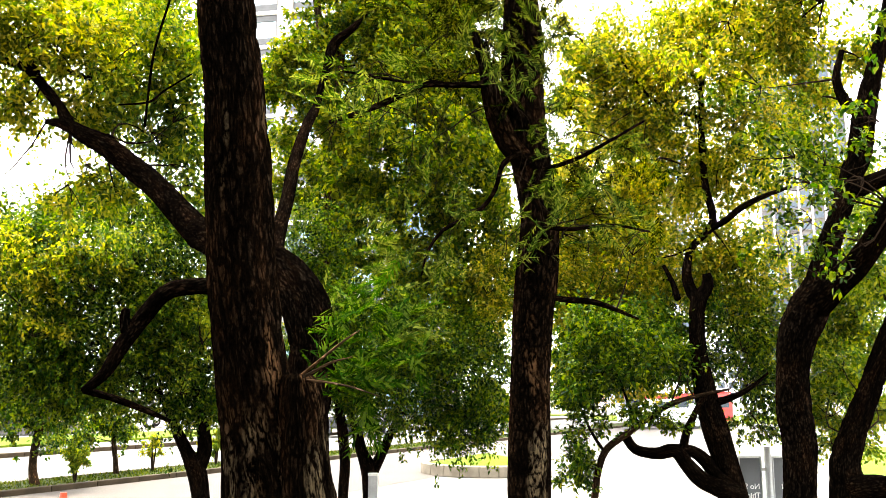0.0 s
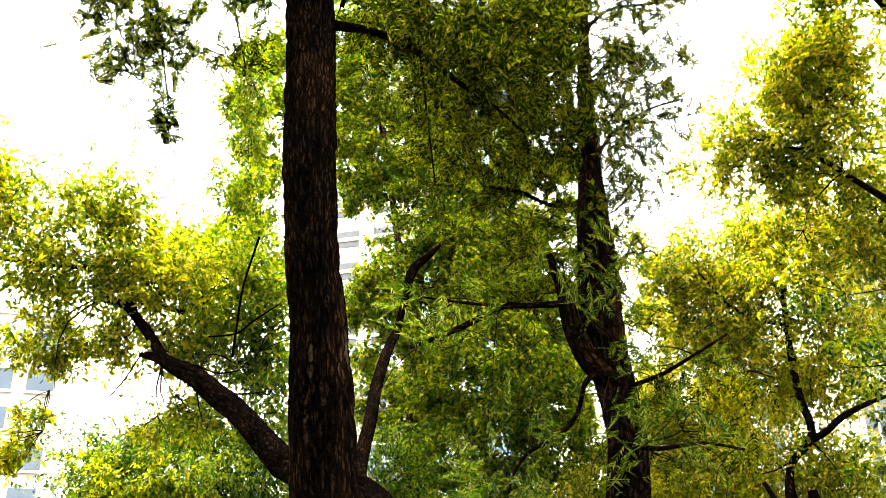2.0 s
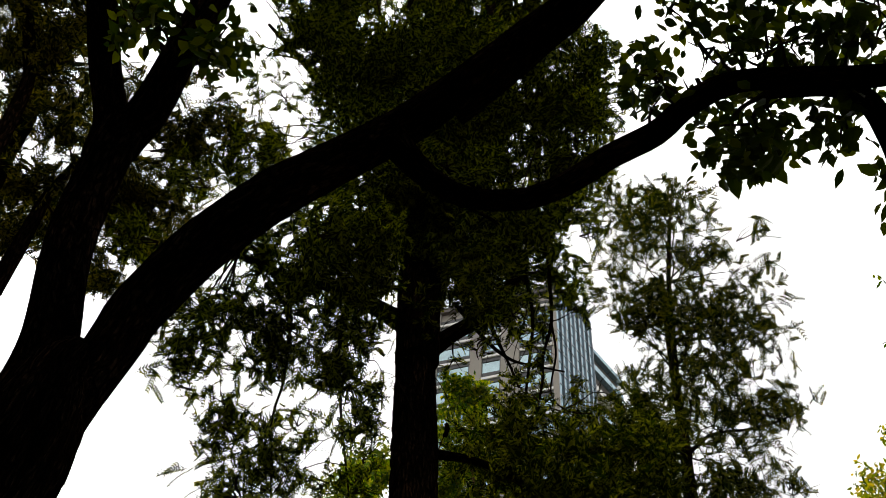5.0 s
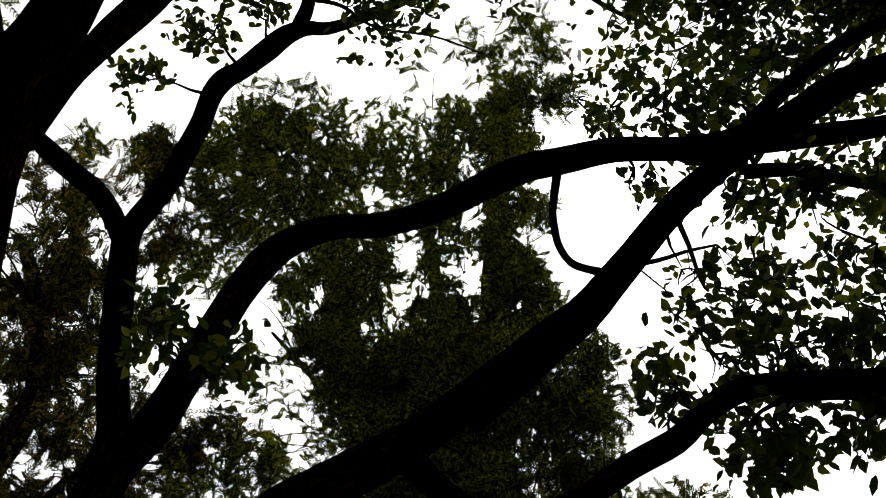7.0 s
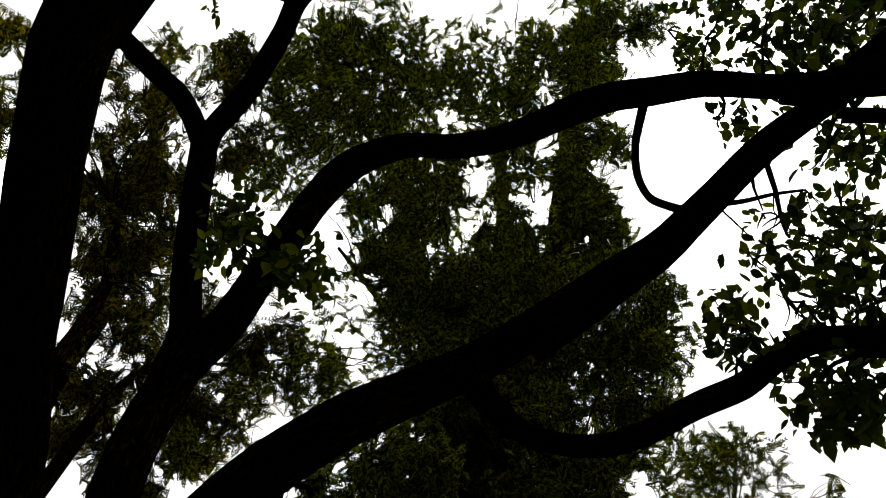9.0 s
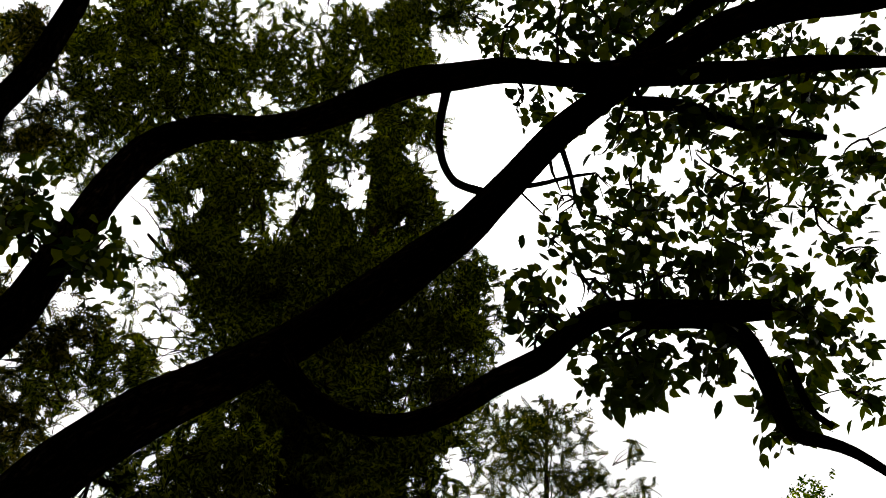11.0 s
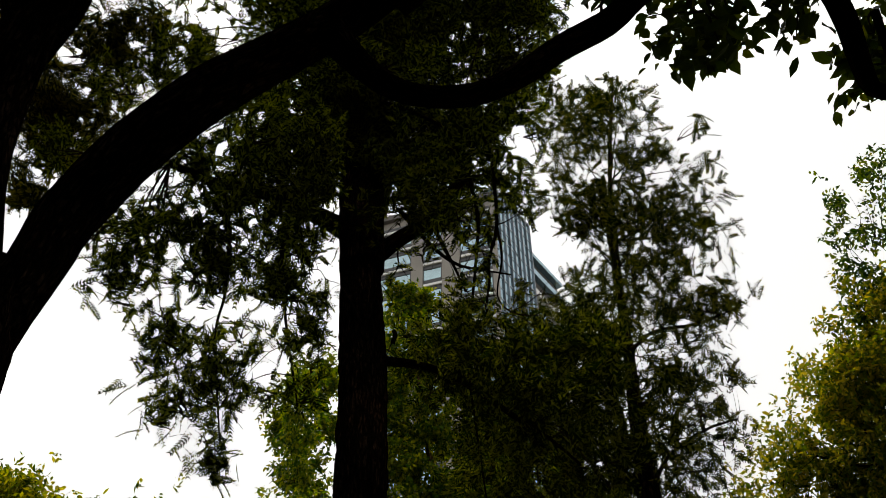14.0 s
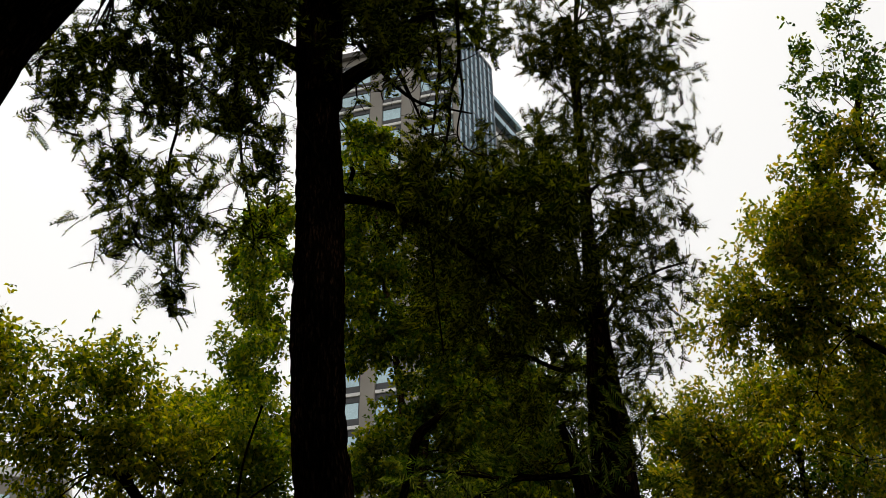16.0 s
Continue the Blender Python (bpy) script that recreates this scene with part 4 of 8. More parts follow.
cloud(0.22, 1.71, 10.04, 0.16, 0.11, 226)
cloud(-2.77, 2.02, 9.52, 0.35, 0.16, 517)
cloud(-3.36, 2.34, 9.19, 0.24, 0.14, 344)
cloud(-3.47, 1.42, 9.39, 0.19, 0.14, 287)
cloud(-3.89, 1.23, 9.23, 0.16, 0.05, 161)
cloud(-2.28, 1.41, 9.82, 0.19, 0.14, 287)
cloud(-1.72, 2.66, 7.95, 0.12, 0.36, 438)
cloud(-1.58, 3.08, 7.78, 0.32, 0.28, 701)
cloud(-1.05, 3.00, 7.93, 0.16, 0.19, 321)
cloud(-0.40, 2.55, 8.21, 0.12, 0.36, 438)
cloud(-0.16, 2.85, 8.08, 0.12, 0.16, 241)
cloud(0.00, 3.40, 7.79, 0.28, 0.23, 545)
cloud(-0.58, 3.66, 7.61, 0.36, 0.19, 584)
cloud(-1.23, 3.59, 7.56, 0.41, 0.14, 536)
cloud(-2.13, 3.65, 7.27, 0.32, 0.08, 122)
cloud(-2.77, 3.28, 7.23, 0.16, 0.08, 112)
cloud(-1.86, 3.34, 7.56, 0.28, 0.14, 389)
cloud(-0.76, 3.23, 7.85, 0.23, 0.23, 477)
cloud(-2.04, 2.35, 7.99, 0.10, 0.14, 194)
cloud(-1.87, 2.57, 8.84, 0.14, 0.22, 275)
cloud(-1.99, 2.27, 8.92, 0.22, 0.09, 214)
cloud(-1.48, 2.50, 8.96, 0.24, 0.09, 231)
cloud(-0.99, 2.50, 9.04, 0.19, 0.07, 168)
cloud(-0.70, 2.60, 9.03, 0.17, 0.12, 203)
cloud(-0.48, 2.26, 9.16, 0.22, 0.14, 275)
cloud(-0.09, 2.48, 9.10, 0.14, 0.22, 275)
cloud(-0.95, 2.11, 9.17, 0.29, 0.09, 267)
cloud(-2.90, 1.72, 8.78, 0.17, 0.12, 203)
cloud(-1.43, 3.71, 8.40, 0.32, 0.22, 489)
cloud(-0.34, 3.53, 8.63, 0.22, 0.22, 366)
cloud(-1.62, 2.94, 8.75, 0.09, 0.22, 214)
cloud(-0.85, 3.17, 8.77, 0.14, 0.22, 275)
cloud(-2.20, 2.00, 8.95, 0.22, 0.12, 244)
cloud(-0.25, 1.87, 9.29, 0.22, 0.17, 305)
cloud(-2.67, 1.40, 8.95, 0.14, 0.14, 206)
cloud(-2.80, 2.17, 9.22, 0.24, 0.16, 175)
cloud(-2.12, 2.33, 9.39, 0.26, 0.13, 168)
cloud(-1.60, 2.50, 9.46, 0.21, 0.10, 124)
cloud(-1.09, 2.42, 9.57, 0.24, 0.10, 136)
cloud(-0.50, 2.76, 9.51, 0.16, 0.26, 189)
cloud(-3.05, 2.35, 9.07, 0.13, 0.10, 90)
cloud(-0.32, 3.25, 9.32, 0.13, 0.24, 155)
cloud(-1.76, 3.14, 9.18, 0.24, 0.29, 272)
cloud(-1.27, 3.30, 9.21, 0.24, 0.24, 233)
cloud(-2.47, 1.45, 10.04, 0.37, 0.14, 311)
cloud(-1.97, 1.61, 10.14, 0.31, 0.14, 272)
cloud(-1.45, 1.83, 10.19, 0.31, 0.14, 272)
cloud(-0.85, 1.89, 10.25, 0.25, 0.14, 233)
cloud(-0.13, 1.63, 10.35, 0.25, 0.31, 408)
cloud(0.07, 1.12, 10.44, 0.25, 0.20, 291)
cloud(0.30, 1.75, 10.32, 0.17, 0.14, 175)
cloud(0.68, 2.13, 10.20, 0.09, 0.06, 72)
cloud(-3.00, 1.53, 9.85, 0.20, 0.14, 194)
cloud(-0.25, 2.05, 10.25, 0.25, 0.20, 291)
cloud(-1.77, 2.04, 10.08, 0.42, 0.14, 350)
cloud(-2.56, 1.96, 9.89, 0.31, 0.20, 340)
cloud(-1.31, 3.45, 6.43, 0.34, 0.26, 522)
cloud(-0.96, 3.69, 6.32, 0.30, 0.26, 474)
cloud(-1.12, 3.11, 6.71, 0.30, 0.22, 422)
cloud(-0.70, 3.43, 6.56, 0.15, 0.11, 158)
cloud(-0.62, 3.74, 6.33, 0.15, 0.09, 142)
cloud(-1.61, 3.56, 6.24, 0.22, 0.15, 253)
cloud(-0.80, 3.00, 6.83, 0.26, 0.15, 284)
cloud(-0.75, 3.81, 5.36, 0.06, 0.05, 27)
cloud(-0.88, 3.85, 5.29, 0.06, 0.05, 14)
cloud(-0.57, 3.62, 5.58, 0.06, 0.05, 43)
cloud(-0.50, 3.96, 5.24, 0.06, 0.05, 25)
cloud(-0.37, 3.86, 5.36, 0.06, 0.05, 19)
cloud(-0.46, 3.76, 5.46, 0.06, 0.05, 22)
cloud(-0.44, 4.12, 5.06, 0.06, 0.05, 14)
cloud(-0.17, 3.63, 5.61, 0.06, 0.05, 27)
cloud(-0.08, 3.68, 5.56, 0.06, 0.05, 22)
cloud(-1.08, 3.48, 6.68, 0.35, 0.20, 619)
cloud(-0.94, 3.76, 6.49, 0.35, 0.16, 531)
cloud(-0.54, 3.48, 6.77, 0.20, 0.16, 338)
cloud(-0.45, 3.72, 6.59, 0.20, 0.12, 281)
cloud(-0.22, 3.28, 6.92, 0.16, 0.08, 193)
cloud(0.05, 3.19, 6.98, 0.16, 0.12, 241)
cloud(-0.59, 3.09, 7.02, 0.20, 0.16, 338)
cloud(-1.01, 3.01, 7.01, 0.20, 0.12, 281)
cloud(-1.36, 3.12, 6.86, 0.20, 0.12, 281)
cloud(-1.24, 3.64, 6.53, 0.16, 0.16, 289)
cloud(-0.11, 3.73, 6.59, 0.16, 0.10, 217)
cloud(-0.16, 3.50, 6.77, 0.12, 0.06, 140)
cloud(-1.68, 3.45, 6.55, 0.16, 0.08, 77)
cloud(-1.98, 3.56, 6.35, 0.16, 0.10, 86)
cloud(-2.26, 3.32, 6.41, 0.16, 0.10, 86)
cloud(-1.60, 3.21, 6.74, 0.16, 0.08, 193)
cloud(-1.74, 2.66, 8.17, 0.13, 0.33, 395)
cloud(-1.88, 2.93, 8.01, 0.10, 0.19, 234)
cloud(-1.65, 2.38, 8.31, 0.13, 0.15, 219)
cloud(-1.03, 2.85, 8.23, 0.08, 0.19, 205)
cloud(-0.41, 2.42, 8.47, 0.10, 0.19, 234)
cloud(-0.42, 2.83, 8.30, 0.13, 0.29, 351)
cloud(-0.19, 2.69, 8.37, 0.10, 0.15, 195)
cloud(-0.16, 3.18, 8.14, 0.15, 0.19, 293)
cloud(-0.76, 3.13, 8.13, 0.10, 0.15, 195)
cloud(-1.35, 3.13, 8.04, 0.15, 0.15, 244)
cloud(-1.90, 3.21, 7.86, 0.19, 0.15, 293)
cloud(-2.04, 2.77, 8.04, 0.10, 0.15, 195)
cloud(-2.63, 1.61, 9.35, 0.34, 0.18, 394)
cloud(-2.16, 1.80, 9.44, 0.39, 0.18, 443)
cloud(-1.68, 1.98, 9.51, 0.34, 0.15, 354)
cloud(-1.24, 2.14, 9.54, 0.28, 0.13, 275)
cloud(-0.77, 2.06, 9.62, 0.23, 0.13, 236)
cloud(-0.45, 1.81, 9.71, 0.18, 0.18, 246)
cloud(-0.16, 1.99, 9.67, 0.18, 0.18, 246)
cloud(-2.88, 2.00, 9.16, 0.23, 0.15, 266)
cloud(-2.50, 2.12, 9.25, 0.28, 0.13, 275)
cloud(-2.01, 2.22, 9.36, 0.23, 0.13, 236)
cloud(-2.44, 1.31, 9.47, 0.18, 0.10, 172)
cloud(-3.00, 1.54, 9.23, 0.10, 0.10, 120)
cloud(-2.73, 2.37, 9.09, 0.23, 0.13, 236)
cloud(-3.04, 2.50, 8.93, 0.23, 0.13, 236)
cloud(-1.97, 3.08, 5.53, 0.19, 0.09, 105)
cloud(-1.63, 3.23, 5.56, 0.16, 0.09, 92)
cloud(-1.39, 3.44, 5.46, 0.07, 0.12, 71)
cloud(-2.16, 3.21, 5.31, 0.12, 0.05, 63)
cloud(-1.59, 3.66, 5.16, 0.10, 0.10, 80)
cloud(-1.34, 3.81, 5.09, 0.06, 0.12, 39)
cloud(-2.32, 3.26, 5.16, 0.09, 0.05, 39)
cloud(-1.88, 3.44, 5.25, 0.09, 0.05, 52)
cloud(-1.03, 2.67, 8.75, 0.09, 0.21, 152)
cloud(-1.02, 2.31, 8.88, 0.14, 0.11, 130)
cloud(-1.21, 3.00, 8.58, 0.06, 0.16, 108)
cloud(-0.91, 2.86, 8.69, 0.06, 0.11, 87)
cloud(-0.41, 2.12, 9.00, 0.16, 0.16, 181)
cloud(-1.97, 2.48, 8.63, 0.11, 0.16, 145)
cloud(-0.95, 3.98, 6.55, 0.37, 0.16, 198)
cloud(-0.56, 4.04, 6.56, 0.12, 0.16, 90)
cloud(-1.17, 3.77, 6.68, 0.29, 0.08, 108)
cloud(-0.70, 3.78, 6.76, 0.16, 0.08, 72)
cloud(-0.32, 3.29, 6.00, 0.16, 0.09, 121)
cloud(-0.05, 3.27, 6.03, 0.13, 0.06, 83)
cloud(-0.51, 3.42, 5.87, 0.06, 0.06, 55)
cloud(-0.24, 3.48, 5.85, 0.06, 0.05, 21)
cloud(0.03, 3.43, 5.90, 0.06, 0.05, 31)
cloud(-0.62, 3.86, 5.98, 0.18, 0.09, 199)
cloud(-0.72, 3.99, 5.84, 0.06, 0.05, 77)
cloud(-0.37, 4.03, 5.84, 0.06, 0.09, 79)
cloud(-0.18, 3.89, 5.99, 0.14, 0.05, 133)
cloud(-1.32, 3.02, 6.70, 0.21, 0.13, 342)
cloud(-1.34, 3.32, 6.49, 0.19, 0.11, 290)
cloud(-1.38, 3.60, 6.26, 0.19, 0.11, 290)
cloud(0.11, 3.15, 6.77, 0.15, 0.11, 248)
cloud(0.07, 3.44, 6.56, 0.15, 0.09, 223)
cloud(-0.41, 3.71, 6.34, 0.19, 0.11, 290)
cloud(-0.33, 3.05, 8.31, 0.20, 0.15, 301)
cloud(-1.56, 3.31, 8.01, 0.22, 0.15, 326)
cloud(-0.97, 3.39, 8.08, 0.20, 0.11, 241)
cloud(-1.49, 2.49, 8.42, 0.13, 0.08, 158)
cloud(-0.29, 2.64, 8.50, 0.13, 0.11, 180)
cloud(-2.07, 2.38, 8.31, 0.17, 0.13, 248)
cloud(-1.46, 2.14, 8.55, 0.22, 0.08, 228)
cloud(-0.87, 2.23, 8.61, 0.20, 0.06, 180)
cloud(-0.26, 2.21, 8.66, 0.20, 0.11, 241)
cloud(-1.14, 3.22, 6.58, 0.13, 0.09, 186)
cloud(-0.18, 3.35, 6.62, 0.13, 0.09, 186)
cloud(-1.17, 3.51, 6.36, 0.15, 0.11, 226)
cloud(-1.18, 3.78, 6.13, 0.15, 0.09, 203)
cloud(-0.72, 3.83, 6.18, 0.15, 0.05, 144)
cloud(-0.24, 3.89, 6.18, 0.11, 0.05, 120)
cloud(-0.59, 3.49, 5.81, 0.11, 0.06, 69)
cloud(-0.57, 3.74, 5.57, 0.06, 0.05, 44)
cloud(-0.37, 1.04, 9.25, 0.21, 0.11, 174)
cloud(0.22, 1.12, 9.24, 0.16, 0.11, 145)
cloud(-0.80, 1.93, 9.02, 0.16, 0.09, 127)
cloud(-0.19, 2.01, 9.03, 0.16, 0.09, 127)
cloud(-0.96, 3.79, 6.06, 0.14, 0.08, 165)
cloud(-0.49, 3.85, 6.09, 0.11, 0.06, 124)
cloud(-1.43, 3.72, 6.00, 0.09, 0.07, 118)
cloud(0.07, 3.22, 7.08, 0.14, 0.09, 134)
cloud(0.05, 3.55, 6.86, 0.14, 0.09, 134)
cloud(-1.72, 3.36, 6.71, 0.12, 0.08, 116)
cloud(-2.25, 1.56, 8.60, 0.18, 0.12, 132)
cloud(-1.68, 1.67, 8.73, 0.18, 0.12, 132)
cloud(-2.31, 2.00, 8.46, 0.18, 0.12, 132)
cloud(-1.73, 2.11, 8.59, 0.18, 0.12, 132)
cloud(-2.31, 3.17, 4.86, 0.11, 0.06, 26)
cloud(-2.19, 3.08, 5.03, 0.14, 0.11, 30)
cloud(-2.35, 3.01, 4.99, 0.08, 0.06, 12)
cloud(-2.12, 3.39, 4.76, 0.11, 0.11, 30)
cloud(-2.07, 3.54, 4.61, 0.11, 0.11, 30)
cloud(-2.04, 3.70, 4.43, 0.13, 0.11, 34)
cloud(-2.17, 3.70, 4.33, 0.08, 0.06, 18)
cloud(-1.86, 3.60, 4.68, 0.14, 0.11, 34)
cloud(-1.76, 3.75, 4.55, 0.13, 0.10, 30)
cloud(-1.87, 3.92, 4.23, 0.11, 0.08, 24)
cloud(-1.82, 3.99, 4.15, 0.08, 0.05, 14)
cloud(-1.60, 3.83, 4.53, 0.08, 0.06, 16)
cloud(-1.59, 3.37, 5.08, 0.14, 0.13, 34)
cloud(-1.76, 3.24, 5.13, 0.13, 0.10, 26)
cloud(-1.41, 3.57, 4.95, 0.13, 0.14, 34)
cloud(-1.47, 3.73, 4.74, 0.10, 0.10, 22)
cloud(-1.33, 3.81, 4.70, 0.08, 0.11, 20)
cloud(-1.41, 3.93, 4.49, 0.08, 0.06, 16)
cloud(-1.28, 3.48, 5.10, 0.11, 0.11, 26)
cloud(-1.96, 3.11, 5.15, 0.16, 0.11, 30)
cloud(-1.92, 3.35, 4.93, 0.11, 0.10, 24)
cloud(-0.41, 3.43, 5.34, 0.08, 0.08, 16)
cloud(-0.36, 3.59, 5.18, 0.08, 0.08, 16)
cloud(-0.46, 3.73, 5.01, 0.08, 0.08, 16)
cloud(-0.54, 3.44, 5.31, 0.08, 0.08, 16)
cloud(-0.35, 3.79, 4.96, 0.08, 0.08, 16)
cloud(-0.65, 3.53, 5.20, 0.08, 0.08, 16)
# thickest round the trunk
CLOUDS = [(*c[:5], c[5] * (1.1 if 5.6 < c[2] < 8.2 and abs(c[0] + 0.9) < 0.8 else 1.0)) for c in CLOUDS]
cloud(-1.34, 2.14, 7.81, 0.25, 0.19, 130)
cloud(-1.10, 2.27, 7.80, 0.13, 0.17, 60)
cloud(-1.60, 2.03, 7.79, 0.17, 0.17, 70)
cloud(-2.07, 2.52, 7.44, 0.21, 0.25, 80)
cloud(-2.22, 2.85, 7.22, 0.21, 0.21, 80)
cloud(-1.89, 2.33, 7.59, 0.17, 0.17, 60)
cloud(-2.12, 3.07, 7.01, 0.25, 0.21, 90)
cloud(-0.80, 2.20, 7.87, 0.17, 0.13, 50)
cloud(-1.84, 0.91, 8.23, 0.26, 0.13, 60)
cloud(-0.70, 1.14, 8.39, 0.26, 0.13, 60)
cloud(0.22, 3.12, 7.24, 0.12, 0.24, 60)
cloud(-2.27, 3.27, 5.21, 0.20, 0.13, 60)
cloud(-2.04, 3.47, 5.14, 0.24, 0.17, 80)
cloud(-1.68, 3.58, 5.23, 0.20, 0.20, 80)
cloud(-1.39, 3.59, 5.34, 0.17, 0.20, 60)
cloud(-1.40, 3.78, 4.97, 0.16, 0.16, 60)
cloud(-1.71, 3.76, 4.84, 0.20, 0.16, 70)
cloud(-2.03, 3.65, 4.79, 0.20, 0.16, 70)
cloud(-2.17, 3.66, 4.51, 0.13, 0.10, 30)
cloud(-1.87, 3.81, 4.51, 0.16, 0.13, 50)
cloud(-1.64, 3.89, 4.53, 0.13, 0.10, 30)
cloud(-1.90, 3.86, 4.22, 0.11, 0.08, 22)
cloud(-2.43, 3.40, 4.96, 0.13, 0.09, 25)
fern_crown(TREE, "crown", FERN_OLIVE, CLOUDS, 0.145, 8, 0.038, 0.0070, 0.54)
drooping_twigs(TREE, STEMS[1:], 26, 0.7, 4.3, 7.5, 0.004)
twigs(TREE, "twig_mass", TWIG, CLOUDS, STEMS, 4)
CLOUDS = []
cloud(-0.70, 4.06, 4.75, 0.23, 0.12, 138)
cloud(-0.38, 4.17, 4.67, 0.26, 0.16, 226)
cloud(-0.06, 4.17, 4.69, 0.30, 0.16, 254)
cloud(0.21, 4.15, 4.72, 0.20, 0.13, 135)
cloud(-0.27, 4.32, 4.45, 0.23, 0.13, 158)
cloud(-0.49, 3.99, 4.89, 0.20, 0.13, 135)
cloud(-0.01, 4.32, 4.46, 0.23, 0.13, 158)
cloud(-0.80, 3.45, 5.43, 0.20, 0.15, 152)
cloud(-0.61, 3.41, 5.49, 0.20, 0.08, 84)
cloud(-0.58, 4.98, 5.55, 0.30, 0.18, 140)
cloud(-0.18, 5.01, 5.54, 0.34, 0.22, 194)
cloud(0.15, 5.19, 5.29, 0.34, 0.26, 229)
cloud(-0.25, 5.22, 5.25, 0.34, 0.20, 176)
cloud(-0.82, 4.95, 5.55, 0.20, 0.14, 72)
cloud(0.38, 4.96, 5.59, 0.24, 0.20, 124)
cloud(-0.59, 5.01, 4.82, 0.27, 0.15, 94)
cloud(-0.34, 5.13, 4.65, 0.27, 0.15, 94)
cloud(-0.12, 5.22, 4.51, 0.23, 0.15, 81)
cloud(-0.46, 4.92, 4.98, 0.27, 0.15, 94)
cloud(0.07, 4.96, 4.95, 0.23, 0.17, 91)
cloud(0.20, 5.08, 4.75, 0.19, 0.17, 76)
cloud(-0.22, 4.88, 5.06, 0.27, 0.13, 83)
cloud(-0.78, 4.90, 5.39, 0.24, 0.18, 152)
cloud(-0.32, 4.95, 5.38, 0.31, 0.18, 202)
cloud(-0.68, 4.72, 5.63, 0.16, 0.12, 67)
cloud(-0.76, 4.71, 5.30, 0.25, 0.15, 156)
cloud(-0.27, 4.77, 5.29, 0.25, 0.15, 156)
cloud(0.18, 4.75, 5.31, 0.23, 0.15, 144)
fern_crown(TREE, "crown", FERN_GREEN_DARK, CLOUDS, 0.165, 8, 0.046, 0.0082, 0.42)
CLOUDS = []
cloud(-0.48, 4.12, 1.78, 0.07, 0.04, 9)
cloud(-0.39, 4.27, 1.98, 0.08, 0.05, 12)
cloud(-0.27, 4.46, 2.11, 0.11, 0.07, 14)
cloud(-0.20, 4.48, 2.00, 0.09, 0.07, 12)
cloud(-0.33, 4.18, 1.84, 0.10, 0.04, 12)
cloud(-0.44, 4.08, 1.63, 0.08, 0.04, 9)
cloud(-0.32, 4.14, 1.63, 0.11, 0.05, 14)
cloud(-0.25, 4.29, 1.74, 0.10, 0.05, 14)
cloud(-0.37, 4.08, 1.53, 0.08, 0.04, 10)
cloud(-0.51, 4.06, 1.90, 0.04, 0.04, 6)
cloud(-0.23, 4.39, 1.85, 0.10, 0.06, 12)
cloud(-0.56, 3.96, 1.75, 0.04, 0.03, 5)
cloud(-0.51, 4.34, 2.10, 0.06, 0.07, 8)
fern_crown(TREE, "crown", FROND, CLOUDS, 0.27, 11, 0.060, 0.0082, 0.55)

STEMS, CLOUDS = [], []
TREE = thing("camphor_tree", (-0.72, 5.37, 0), "camphor tree with a bent dark trunk and yellow-green leaves", "tree")
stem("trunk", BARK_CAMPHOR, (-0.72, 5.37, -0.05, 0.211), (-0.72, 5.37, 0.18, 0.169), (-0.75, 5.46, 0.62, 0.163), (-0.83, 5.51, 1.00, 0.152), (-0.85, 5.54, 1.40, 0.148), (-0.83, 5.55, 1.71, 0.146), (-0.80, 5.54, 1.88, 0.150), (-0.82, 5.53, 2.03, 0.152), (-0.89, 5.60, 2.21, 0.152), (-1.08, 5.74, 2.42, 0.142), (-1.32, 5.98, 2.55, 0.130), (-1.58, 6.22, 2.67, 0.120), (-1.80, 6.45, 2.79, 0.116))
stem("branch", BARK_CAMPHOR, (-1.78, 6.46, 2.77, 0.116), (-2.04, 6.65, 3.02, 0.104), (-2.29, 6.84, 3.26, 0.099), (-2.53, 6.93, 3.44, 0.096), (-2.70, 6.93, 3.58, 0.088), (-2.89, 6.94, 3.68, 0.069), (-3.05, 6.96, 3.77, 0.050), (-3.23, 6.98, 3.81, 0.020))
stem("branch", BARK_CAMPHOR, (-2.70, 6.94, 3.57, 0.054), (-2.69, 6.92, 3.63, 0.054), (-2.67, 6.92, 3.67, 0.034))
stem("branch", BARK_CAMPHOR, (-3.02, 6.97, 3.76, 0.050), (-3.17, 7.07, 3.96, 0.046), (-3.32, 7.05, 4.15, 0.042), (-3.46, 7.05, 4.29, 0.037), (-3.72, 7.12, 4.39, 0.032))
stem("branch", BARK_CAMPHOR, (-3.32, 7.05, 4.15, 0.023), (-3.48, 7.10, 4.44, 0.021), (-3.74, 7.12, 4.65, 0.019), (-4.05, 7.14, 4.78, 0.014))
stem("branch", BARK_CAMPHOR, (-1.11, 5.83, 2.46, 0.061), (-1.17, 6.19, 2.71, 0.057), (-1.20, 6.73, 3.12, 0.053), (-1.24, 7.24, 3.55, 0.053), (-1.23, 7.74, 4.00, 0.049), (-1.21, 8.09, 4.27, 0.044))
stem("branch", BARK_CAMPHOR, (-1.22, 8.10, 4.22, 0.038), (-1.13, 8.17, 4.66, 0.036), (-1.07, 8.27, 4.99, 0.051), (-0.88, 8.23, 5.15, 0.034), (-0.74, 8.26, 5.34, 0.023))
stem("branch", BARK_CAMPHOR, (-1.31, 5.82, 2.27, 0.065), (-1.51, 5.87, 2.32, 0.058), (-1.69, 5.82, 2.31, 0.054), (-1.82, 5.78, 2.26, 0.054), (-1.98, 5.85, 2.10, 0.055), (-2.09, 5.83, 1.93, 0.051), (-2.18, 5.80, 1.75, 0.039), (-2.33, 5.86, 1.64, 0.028))
